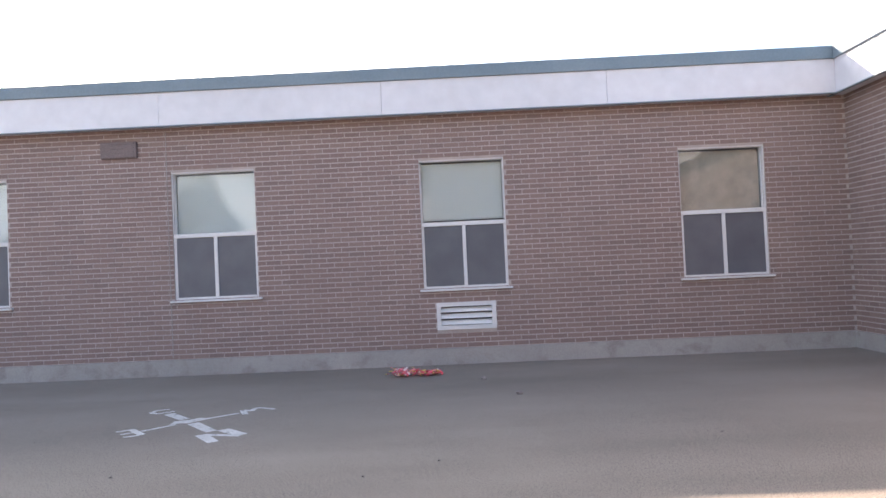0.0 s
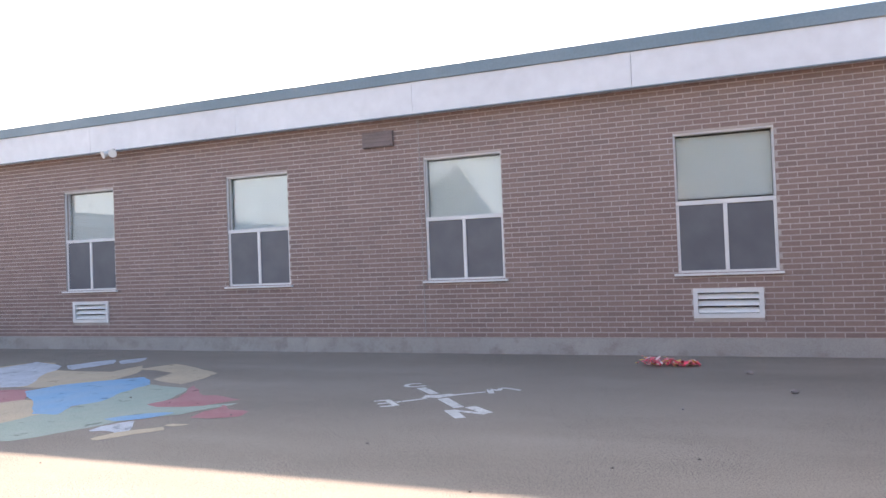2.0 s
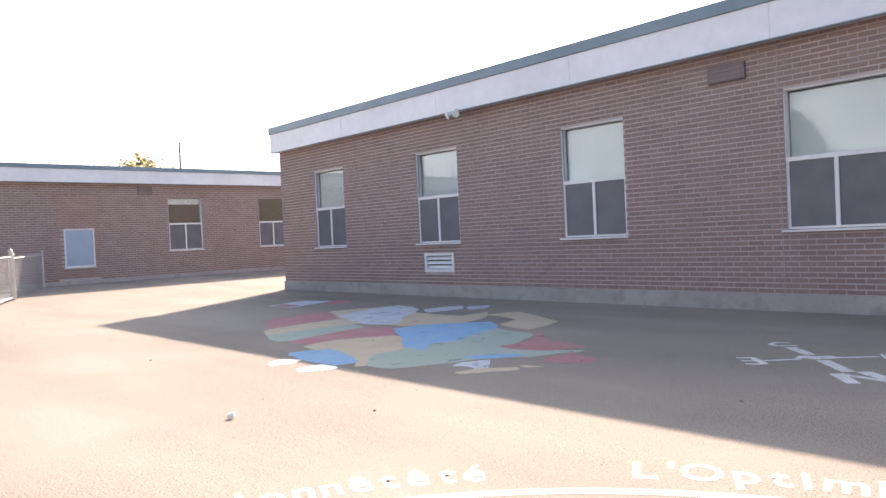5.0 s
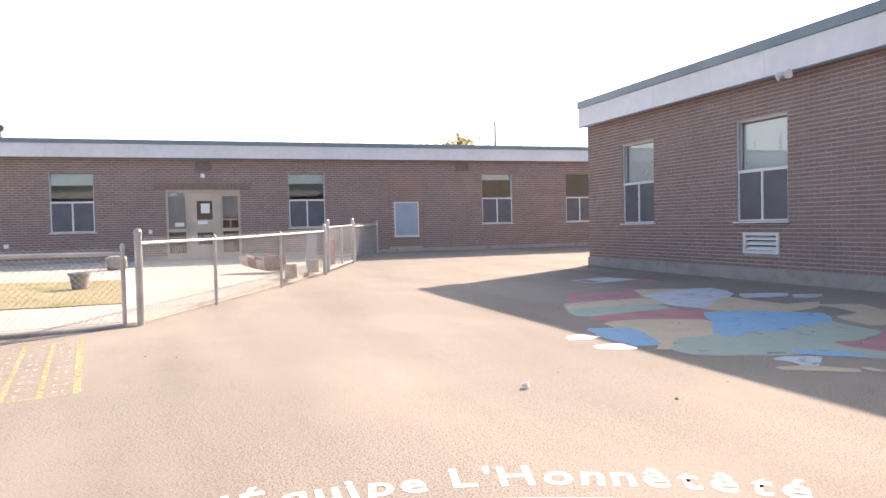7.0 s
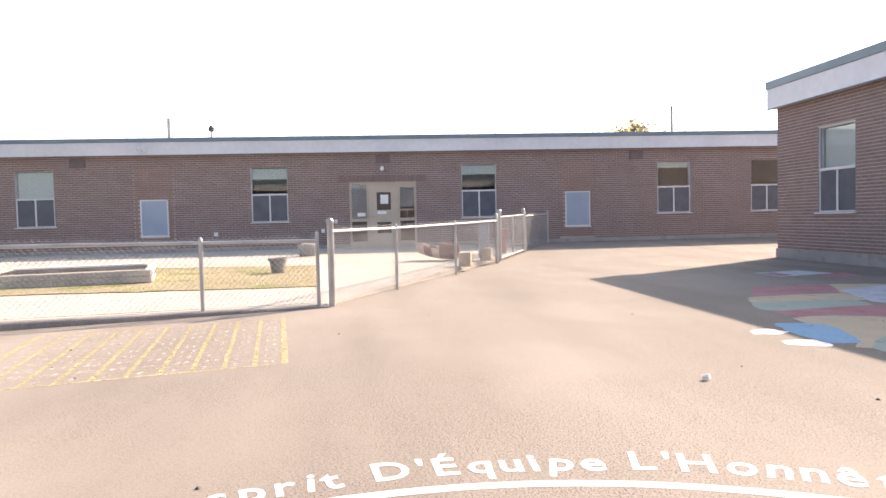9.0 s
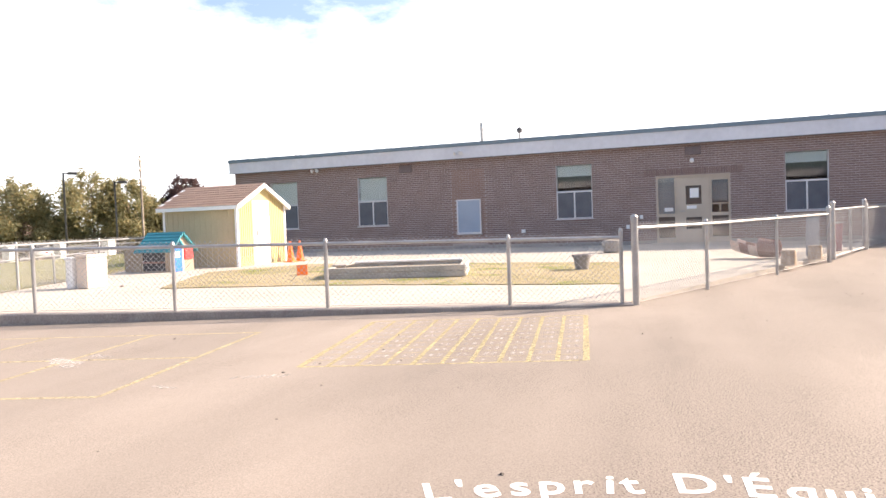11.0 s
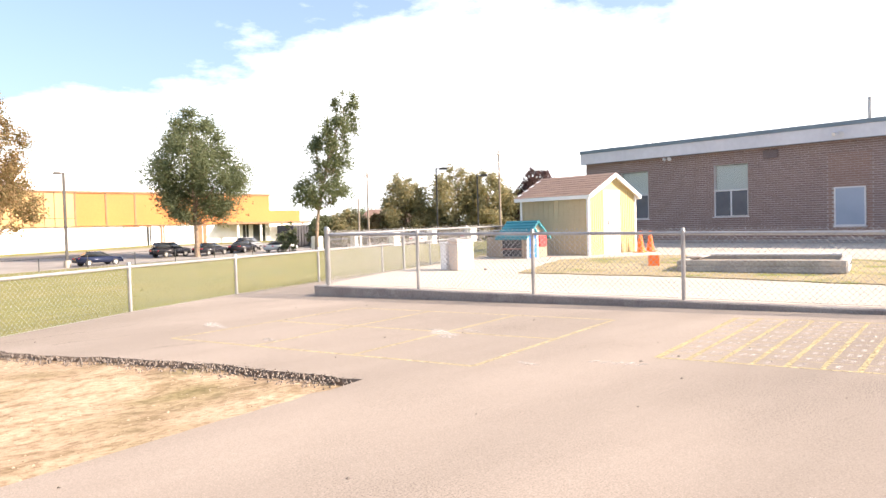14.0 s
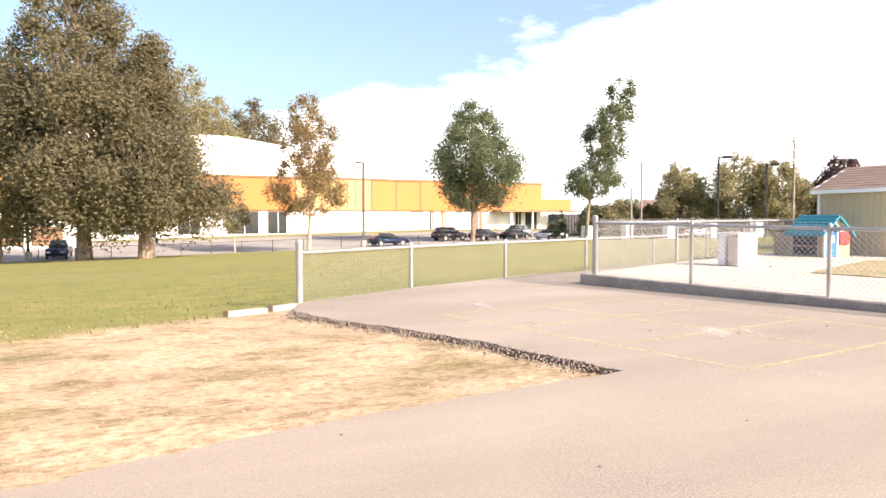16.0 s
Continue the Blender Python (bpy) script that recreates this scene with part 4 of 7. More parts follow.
def notice_door():
    d = thing("door_1", "tan steel entrance door with sidelights and posted notices", "door", "", mB, "structure")
    u0, u1, z0, z1 = DOOR
    a, b = u0 + 0.6, u1 - 0.58
    bm = bmesh.new()
    for lo, hi in (((u0, 0.02, z0), (u0 + 0.06, 0.14, z1)), ((u1 - 0.06, 0.02, z0), (u1, 0.14, z1)), ((u0 + 0.06, 0.02, z1 - 0.06), (u1 - 0.06, 0.14, z1)), ((a - 0.05, 0.02, z0), (a, 0.14, z1 - 0.06)), ((b, 0.02, z0), (b + 0.05, 0.14, z1 - 0.06)),
                   ((u0 + 0.06, 0.02, z0 + 0.85), (a - 0.05, 0.14, z0 + 0.95)), ((b + 0.05, 0.02, z0 + 0.85), (u1 - 0.06, 0.14, z0 + 0.95)), ((u0 + 0.06, 0.02, z0), (a - 0.05, 0.14, z0 + 0.2)), ((b + 0.05, 0.02, z0), (u1 - 0.06, 0.14, z0 + 0.2))):
        block(lo, hi, bm)
    part("door_frame", bm, "door", d)
    leaf = bmesh.new()
    w0, w1 = a + 0.28, b - 0.25
    for lo, hi in (((a + 0.005, 0.05, z0 + 0.01), (w0, 0.1, z1 - 0.065)), ((w1, 0.05, z0 + 0.01), (b - 0.005, 0.1, z1 - 0.065)), ((w0, 0.05, z0 + 0.01), (w1, 0.1, z0 + 0.45)), ((w0, 0.05, z0 + 0.82), (w1, 0.1, z0 + 1.22)), ((w0, 0.05, z0 + 1.8), (w1, 0.1, z1 - 0.065))):
        block(lo, hi, leaf)
    lf = part("door_leaf", leaf, "door", d)
    for za, zb in ((z0 + 0.45, z0 + 0.82), (z0 + 1.22, z0 + 1.8)):
        part("pane", block((w0, 0.07, za), (w1, 0.076, zb)), "car_glass", lf)
    part("notice", block((w0 + 0.12, 0.066, z0 + 1.42), (w1 - 0.08, 0.069, z0 + 1.72)), "paper", lf, "white paper notice")
    part("notice", block((w0 + 0.02, 0.045, z0 + 1.08), (w1 - 0.15, 0.049, z0 + 1.18)), "paper", lf, "white paper notice")
    part("door_handle", rod((a + 0.1, 0.01, z0 + 1.02), (a + 0.24, 0.01, z0 + 1.02), 0.014), "galv", lf)
    for s0, s1, sub in ((u0 + 0.06, a - 0.05, 0.0), (b + 0.05, u1 - 0.06, 0.12)):
        part("sidelight_pane", block((s0, 0.07, z0 + 0.95), (s1, 0.076, z1 - 0.06 - sub)), "glass", d).visible_shadow = False
        part("sidelight_pane", block((s0, 0.07, z0 + 0.2), (s1, 0.076, z0 + 0.85)), "car_glass", d)
        # added grey sheet that imitates reflecting glass; the sidelights have no blind
        part("blind", block((s0, 0.1, z0 + (0.95 if not sub else 1.3)), (s1, 0.106, z1 - 0.06 - sub)), "pane_grey", d, "pale grey sheet imitating a reflection in the glass")
        if sub:
            part("glazing_bar", block((s0, 0.06, z0 + 1.2), (s1, 0.085, z0 + 1.24)), "door", d)
            part("glazing_bar", block(((s0 + s1) / 2 - 0.015, 0.06, z0 + 0.95), ((s0 + s1) / 2 + 0.015, 0.085, z0 + 1.2)), "door", d)
            part("header_panel", block((s0, 0.05, z1 - 0.18), (s1, 0.09, z1 - 0.06)), "door", d)
    part("notice", block((u0 + 0.24, 0.064, z0 + 1.02), (u0 + 0.5, 0.067, z0 + 1.14)), "paper", d, "white paper notice")
    part("step", block((u0 - 0.15, -0.5, 0.02), (u1 + 0.15, 0.02, 0.24), bevel=0.01), "concrete", d)
    # soldier course over the opening
    u = u0 - 0.35
    while u < u1 + 0.3:
        bm = block((u, -0.012, z1 + 0.012), (u + 0.057, 0.003, z1 + 0.2))
        part("brick", bm, "brick_one", d)
        u += COURSE
    lamp = thing("door_lamp", "small white lamp above the entrance door", "lamp", "", mB @ Matrix.Translation((16.66, 0, 2.77)))
    part("plate", block((-0.06, -0.02, -0.06), (0.06, 0.01, 0.06), bevel=0.01), "frame", lamp)
    part("globe", turned([(0.02, -0.08), (0.06, -0.05), (0.07, 0.0), (0.05, 0.05), (0.02, 0.07)], 14), "lamp_glass", lamp).matrix_local = Matrix.Translation((0, -0.09, 0))


notice_door()


def wall_box(u, z, w, h, label):
    b = thing("wall_box", label, "box", "small boxes on the far wall", mB)
    part("case", block((u - w / 2, -0.07, z - h / 2), (u + w / 2, -0.002, z + h / 2), bevel=0.01), "frame", b)
    part("cover", block((u - w * 0.4, -0.078, z - h * 0.4), (u + w * 0.4, -0.0705, z + h * 0.4)), "louvre", b)


wall_box(15.12, 1.08, 0.1, 0.13, "small white bell box beside the entrance")
wall_box(14.7, 0.78, 0.11, 0.13, "small white socket box low on brick wall")
wall_box(11.3, 0.75, 0.13, 0.13, "small white tap box low on brick wall")


def closed_hatch(name, u0, m):
    h = thing(name, "blue-grey board in a white frame over a bricked-up doorway", "panel", "bricked-up doorways", m)
    z0, z1, u1 = 0.73, 1.9, u0 + 0.86
    part("board", block((u0 + 0.04, -0.03, z0 + 0.04), (u1 - 0.04, -0.015, z1 - 0.04)), "board", h)
    bm = bmesh.new()
    for lo, hi in (((u0, -0.045, z0), (u0 + 0.04, -0.006, z1)), ((u1 - 0.04, -0.045, z0), (u1, -0.006, z1)), ((u0 + 0.04, -0.045, z1 - 0.04), (u1 - 0.04, -0.006, z1)), ((u0 + 0.04, -0.045, z0), (u1 - 0.04, -0.006, z0 + 0.04))):
        block(lo, hi, bm)
    part("frame", bm, "frame", h)
    part("ledge", block((u0 - 0.03, -0.07, z0 - 0.03), (u1 + 0.03, -0.006, z0 - 0.002)), "frame", h)
    # newer brick infill, course by course
    verts, faces = [], []
    z, row = 0.4, 0
    while z < 2.88:
        u = u0 - 0.17 - (LENGTH / 2 if row % 2 else 0)
        while u < u1 + 0.16:
            a, b = max(u, u0 - 0.17), min(u + LENGTH - JOINT, u1 + 0.16)
            if b - a > 0.03 and not (z < z1 and z > z0 - COURSE and u0 < (a + b) / 2 < u1):
                v, f = brick_faces(a, b, z, z + COURSE - JOINT, 0.0)
                k = len(verts)
                verts += [(p[0], p[1] - 0.012, p[2]) for p in v]
                faces += [tuple(i + k for i in q) for q in f]
            u += LENGTH
        z += COURSE
        row += 1
    raw("infill_brick", verts, faces, "brick_new", h, "paler newer brick infill", "stuff")


closed_hatch("wall_hatch", 16 - 7.02, mB)
closed_hatch("wall_hatch", 16 + 6.75, mB)


def roof_pipe(x, y, z1, cap, r=0.04):
    p = thing("roof_pipe", "thin metal vent pipe standing on the flat roof", "pipe", "pipes on the far roof", Matrix.Translation((x, y, 3.7)))
    part("pipe", rod((0, 0, 0), (0, 0, z1 - 3.7), r), "galv", p)
    part("collar", rod((0, 0, 0), (0, 0, 0.08), r * 1.8), "dark", p)
    if cap:
        part("cowl", turned([(r * 1.2, -0.05), (r * 2.6, 0.0), (r * 2.6, 0.1), (r * 0.8, 0.17)], 14), "dark", p).matrix_local = Matrix.Translation((0, 0, z1 - 3.7 - 0.1))


roof_pipe(-26, -6.97, 4.95, False, 0.07)
roof_pipe(-26, -5.48, 4.6, True)
roof_pipe(-26, -15.0, 4.85, False, 0.025)
roof_pipe(-26, -15.25, 4.5, False, 0.02)
roof_pipe(-26, 5.0, 4.2, True, 0.05)

# ---- playground ----
K0, K1 = Vector((-5.65, -9.25)), Vector((-8.42, -0.15))
KU = (K1 - K0).normalized()
KN = Vector((-KU.y, KU.x))
KL = (K1 - K0).length


def slab_z(x, y):
    p = Vector((x, y)) - K0
    s, d = min(max(p.dot(KU) / KL, 0), 1), max(p.dot(KN), 0)
    zk = 0.165 - 0.135 * s
    return zk + (0.21 - zk) * min(d / 12, 1)


def on(x, y, turn=0.0, dz=0.0):
    """A pose standing on the playground slab."""
    return pose(x, y, slab_z(x, y) + dz, 0, 0, turn)


def build_slab():
    ends = [((K0 + KN * 0.2), K1 + KN * 0.2), (Vector((-9.0, -11.0)), Vector((-11.6, 1.1))), (Vector((-14.0, -13.0)), Vector((-16.0, 3.1))), (Vector((-18.0, -14.6)), Vector((-19.0, 4.5))), (Vector((B_X + 0.05, -16.0)), Vector((B_X + 0.05, 5.6)))]
    bm = bmesh.new()
    rows = []
    for a, b in ends:
        rows.append([bm.verts.new((*(a + (b - a) * i / 12), slab_z(*(a + (b - a) * i / 12)))) for i in range(13)])
    for r0, r1 in zip(rows, rows[1:]):
        for i in range(12):
            bm.faces.new((r0[i], r0[i + 1], r1[i + 1], r1[i]))
    ext = bmesh.ops.extrude_face_region(bm, geom=bm.faces[:])
    for v in ext["geom"]:
        if isinstance(v, bmesh.types.BMVert):
            v.co.z -= 0.3
    bmesh.ops.recalc_face_normals(bm, faces=bm.faces)
    tagged(part("playground_slab", bm, "concrete"), "pale concrete slab of the small playground", "pavement", kind="structure")
    bm = bmesh.new()
    n = 24
    rings = []
    for i in range(n + 1):
        p = K0 + (K1 - K0) * i / n
        top = 0.17 - 0.14 * i / n + 0.004 * noise.noise((i * 0.7, 0, 0))
        ring = []
        for off, z in ((0.0, -0.2), (0.0, top - 0.015), (0.015, top), (0.205, top), (0.22, top - 0.015), (0.22, -0.2)):
            q = p + KN * off
            ring.append(bm.verts.new((q.x, q.y, z)))
        rings.append(ring)
    for a, b in zip(rings, rings[1:]):
        for i in range(5):
            bm.faces.new((a[i], a[i + 1], b[i + 1], b[i]))
    bm.faces.new(rings[0])
    bm.faces.new(list(reversed(rings[-1])))
    bmesh.ops.recalc_face_normals(bm, faces=bm.faces)
    tagged(part("kerb", bm, "kerb"), "grey concrete kerb under the playground fence", "kerb", kind="structure")
    lawn = ragged([(-9.3, -8.1), (-10.1, -5.3), (-10.6, -0.5), (-15.0, -0.9), (-15.3, -8.6), (-12.8, -9.8)], 0.3, 0.05, 0, 6)
    bm = bmesh.new()
    bm.faces.new([bm.verts.new((x, y, slab_z(x, y) + 0.016)) for x, y in lawn])
    bmesh.ops.triangulate(bm, faces=bm.faces)
    ext = bmesh.ops.extrude_face_region(bm, geom=bm.faces[:])
    for v in ext["geom"]:
        if isinstance(v, bmesh.types.BMVert):
            v.co.z -= 0.1
    bmesh.ops.recalc_face_normals(bm, faces=bm.faces)
    tagged(part("lawn_patch", bm, "turf"), "worn yellowish patch of lawn in the playground", "lawn", kind="structure")


build_slab()


def chain_fence(name, label, posts, height, post_r=0.025, spacing=0.07, ends=(0.045, 0.045), top_rail=True, extra=0.06, colour="galv", wire=0.0023):
    """posts: (x, y, z) feet. Wire mesh hung from a top rail between posts."""
    f = thing(name, label, "fence", "chain-link fences", Matrix.Translation(posts[0]))
    o = Vector(posts[0])
    feet = [Vector(p) - o for p in posts]
    last = len(feet) - 1
    for i, p in enumerate(feet):
        r, h = post_r, height
        if i == 0 or i == last:
            r, h = ends[0 if i == 0 else 1], height + extra
        po = part("post", rod(p - Vector((0, 0, 0.05)), p + Vector((0, 0, h)), r, seg=12), colour, f, smooth=False)
        part("cap", turned([(r * 1.12, -0.02), (r * 1.12, 0.015), (r * 0.8, 0.04), (r * 0.25, 0.05)], 12), colour, po).matrix_local = Matrix.Translation(p + Vector((0, 0, h)))
    up = Vector((0, 0, 1))
    for a, b in zip(feet, feet[1:]):
        if top_rail:
            part("rail", rod(a + up * (height - 0.02), b + up * (height - 0.02), 0.021, seg=8), colour, f)
        d = b - a
        ln = math.hypot(d.x, d.y)
        side = Vector((-d.y, d.x, 0)).normalized() * 0.022
        verts, faces = [], []
        low, high = 0.03, height + 0.045
        span = high - low

        def strand(u0, z0, u1, z1, off):
            p, q = a + d * (u0 / ln) + up * z0 + side + off, a + d * (u1 / ln) + up * z1 + side + off
            ax = (q - p).normalized()
            n1 = ax.cross(side).normalized() * wire
            n2 = side.normalized() * wire
            k = len(verts)
            for c in (p, q):
                verts.extend([tuple(c + n1), tuple(c - n1 * 0.5 + n2 * 0.87), tuple(c - n1 * 0.5 - n2 * 0.87)])
            faces.extend([(k, k + 1, k + 4, k + 3), (k + 1, k + 2, k + 5, k + 4), (k + 2, k, k + 3, k + 5)])

        n = int((ln + span) / spacing) + 1
        for i in range(n):
            s = i * spacing
            # rising and falling strands, cut at the posts
            u0, u1 = s - span, s
            z0, z1 = low, high
            if u0 < 0:
                z0, u0 = low - (s - span), 0.0
            if u1 > ln:
                z1, u1 = high - (s - ln), ln
            if u1 > u0:
                strand(u0, z0, u1, z1, side * 0.12)
                strand(u0, low + high - z0, u1, low + high - z1, side * -0.12)
        raw("wire_mesh", verts, faces, "wire", f, "diamond wire mesh", "stuff")
        part("tension_wire", rod(a + up * 0.03 + side, b + up * 0.03 + side, 0.003, seg=5), colour, f)
    return f


front_posts = []
for s in (0.22, 1.91, 3.74, 5.7, 8.0, KL - 0.12):
    q = K0 + KU * s + KN * 0.1
    front_posts.append((q.x, q.y, 0.165 - 0.14 * s / KL))
chain_fence("playground_fence", "galvanised chain-link fence standing on a concrete kerb", front_posts, 0.84, ends=(0.034, 0.024), extra=0.05)
gate_posts = [(-8.55, -0.13, 0.0), (-10.45, 0.75, 0.0), (-12.95, 1.95, 0.02), (-15.6, 3.2, 0.05)]
chain_fence("playground_fence", "galvanised chain-link fence with a thick corner post", gate_posts, 0.98, ends=(0.043, 0.038), extra=0.1)
side_posts = [(-5.95, -9.3, 0.16), (-9.05, -11.05, 0.17), (-12.2, -12.3, 0.18), (-15.3, -13.5, 0.19)]
chain_fence("playground_fence", "galvanised chain-link fence along the playground's short side", side_posts, 0.84, ends=(0.04, 0.03))
chain_fence("yard_fence", "low chain-link fence between the yard and the lawn", [(-1.03, -8.42, -0.04), (-2.95, -9.72, -0.04), (-5.15, -10.93, -0.04), (-7.5, -11.95, -0.03), (-10.0, -13.0, -0.02), (-12.6, -14.15, 0.0), (-15.5, -15.4, 0.0)], 0.68, 0.026, ends=(0.045, 0.03), extra=0.1, wire=0.0011)
chain_fence("playground_fence", "short chain-link fence ending at the school wall", [(-18.6, 4.5, 0.14), (-22.3, 6.05, 0.2)], 0.98, 0.03, ends=(0.04, 0.03), extra=0.06)


def gate():
    a, b = Vector((-15.85, 3.32, 0.07)), Vector((-18.45, 4.43, 0.12))
    g = thing("playground_gate", "double chain-link gate in a steel tube frame", "gate", "", Matrix.Translation(a))
    d = b - a
    mid = d * 0.52
    for p, q, n in ((d * 0.02, mid - d * 0.01, "gate_leaf"), (mid + d * 0.01, d * 0.98, "gate_leaf")):
        bm = bmesh.new()
        lo, hi = Vector((0, 0, 0.06)), Vector((0, 0, 1.02))
        for s, e in ((p + lo, p + hi), (q + lo, q + hi), (p + lo, q + lo), (p + hi, q + hi)):
            rod(s, e, 0.022, seg=8, bm=bm)
        leaf = part(n, bm, "galv", g)
        ln = (q - p).length
        bm = bmesh.new()
        k = int((ln + 0.96) / 0.055)
        for i in range(k):
            s = i * 0.055
            u0, u1, z0, z1 = s - 0.96, s, 0.06, 1.02
            if u0 < 0:
                z0, u0 = 0.06 - (s - 0.96), 0.0
            if u1 > ln:
                z1, u1 = 1.02 - (s - ln), ln
            if u1 > u0 + 0.01:
                pp, qq = p + (q - p) * (u0 / ln), p + (q - p) * (u1 / ln)
                rod(pp + Vector((0, 0, z0)), qq + Vector((0, 0, z1)), 0.0015, seg=3, bm=bm, caps=False)
                rod(pp + Vector((0, 0, 1.08 - z0)), qq + Vector((0, 0, 1.08 - z1)), 0.0015, seg=3, bm=bm, caps=False)
        part("wire_mesh", bm, "wire", leaf)
    for p in (Vector((0, 0, 0)), d):
        po = part("post", rod(p, p + Vector((0, 0, 1.15)), 0.045, seg=12), "galv", g)
        part("cap", turned([(0.05, -0.02), (0.05, 0.02), (0.02, 0.06)], 12), "galv", po).matrix_local = Matrix.Translation(p + Vector((0, 0, 1.15)))
    for p in (d * 0.02, mid, d * 0.98):
        for z in (0.25, 0.85):
            part("hinge", block((p.x - 0.035, p.y - 0.035, z), (p.x + 0.035, p.y + 0.035, z + 0.05), bevel=0.006), "galv", g)


gate()


def shed():
    s = thing("garden_shed", "yellow ribbed storage shed with a brown shingle roof and white door", "shed", "", pose(-14.6, -10.25, 0.1))
    w, ln, h, rz = 2.2, 2.25, 1.72, 2.25
    # walls: gable faces +y, local origin at the near corner, running to -x and -y
    bm = bmesh.new()
    prof = [(0, 0.05), (0, h), (-w / 2, rz - 0.06), (-w, h), (-w, 0.05)]
    front = [bm.verts.new((x, 0, z)) for x, z in prof]
    back = [bm.verts.new((x, -ln, z)) for x, z in prof]
    bm.faces.new(front)
    bm.faces.new(list(reversed(back)))
    for i in range(5):
        j = (i + 1) % 5
        bm.faces.new((front[i], back[i], back[j], front[j]))
    bmesh.ops.recalc_face_normals(bm, faces=bm.faces)
    part("wall", bm, "shed_yellow", s)
    x = -0.07
    while x > -w + 0.05:
        top = h + (rz - 0.06 - h) * (1 - abs(-w / 2 - x) / (w / 2)) - 0.05
        if not (-1.42 < x < -0.66):
            part("siding_board", block((x - 0.075, 0.0, 0.06), (x - 0.012, 0.014, top)), "shed_yellow", s)
        x -= 0.088
    y = -0.09
    while y > -ln + 0.05:
        # boards of the shaded side carry that shade in a greyer tone
        part("siding_board", block((0.0, y - 0.165, 0.06), (0.008, y - 0.002, h - 0.03)), "shed_shaded_side", s)
        y -= 0.17
    for x0 in (0.0, -w):
        part("corner_trim", block((x0 - 0.045, -0.045, 0.05), (x0 + 0.02, 0.025, h - 0.02)), "shed_white", s)
    part("corner_trim", block((-0.045, -ln - 0.02, 0.05), (0.02, -ln + 0.045, h - 0.02)), "shed_white", s)
    d = part("door", block((-1.36, 0.0, 0.09), (-0.74, 0.035, 1.72), bevel=0.006), "shed_white", s, "plain white door")
    bm = bmesh.new()
    for lo, hi in (((-1.43, 0.0, 0.08), (-1.365, 0.028, 1.79)), ((-0.735, 0.0, 0.08), (-0.67, 0.028, 1.79)), ((-1.365, 0.0, 1.725), (-0.735, 0.028, 1.79))):
        block(lo, hi, bm)
    part("door_trim", bm, "shed_white", s)
    part("door_handle", block((-0.84, 0.036, 0.86), (-0.81, 0.075, 1.0), bevel=0.006), "galv", d)
    for z in (0.35, 1.4):
        part("hinge", block((-1.4, 0.029, z), (-1.26, 0.04, z + 0.04)), "galv", d)
    # roof slopes with shingles laid in courses
    over, slope = 0.13, math.atan2(rz - h, w / 2)
    for sgn in (1, -1):
        sl = math.hypot(w / 2 + over, (rz - h) * (w / 2 + over) / (w / 2))
        mm = Matrix.Translation((-w / 2, 0, rz)) @ Matrix.Rotation(sgn * slope, 4, "Y") if sgn == 1 else Matrix.Translation((-w / 2, 0, rz)) @ Matrix.Rotation(math.pi - slope, 4, "Y")
        zs = (-0.035, 0.0) if sgn == 1 else (0.0, 0.035)
        deck = part("roof", block((0, -ln - over, zs[0]), (sl, over, zs[1]), m=mm), "shed_white", s)
        verts, faces = [], []
        n = 9
        for r in range(n):
            yy = -ln - over + (0.1 if r % 2 else 0)
            while yy < over:
                ya, yb = yy + 0.004, min(yy + 0.2, over) - 0.004
                if yb - ya > 0.03:
                    x0, x1 = sl * r / n, sl * (r + 1) / n + 0.015
                    up = 1 if sgn == 1 else -1
                    k = len(verts)
                    t0, t1 = 0.004 * up, (0.012 + random.uniform(0, 0.004)) * up
                    for px, pz in ((x0, t0), (x1, t1)):
                        for py in (ya, yb):
                            verts.append(tuple(mm @ Vector((px, py, pz))))
                    for px, pz in ((x0, 0.0), (x1, t0)):
                        for py in (ya, yb):
                            verts.append(tuple(mm @ Vector((px, py, pz))))
                    faces += [(k, k + 1, k + 3, k + 2), (k + 2, k + 3, k + 7, k + 6), (k, k + 2, k + 6, k + 4), (k + 1, k + 5, k + 7, k + 3)]
                yy += 0.2
        raw("shingles", verts, faces, "shingle", deck, "brown asphalt shingles", "stuff")
        xe = sl * math.cos(slope) * sgn
        ze = rz - sl * math.sin(slope)
        part("eaves_board", block((-w / 2 + xe - 0.012, -ln - over, ze - 0.1), (-w / 2 + xe + 0.012, over, ze - 0.005)), "shed_white", s)
        for yb in (over + 0.001, -ln - over - 0.025):
            part("barge_board", block((0, yb, -0.1 if sgn == 1 else 0.004), (sl, yb + 0.024, -0.004 if sgn == 1 else 0.1), m=mm), "shed_white", s)
    part("skid", block((-w + 0.1, -ln + 0.1, 0.0), (-0.1, -0.1, 0.05)), "timber", s)


shed()


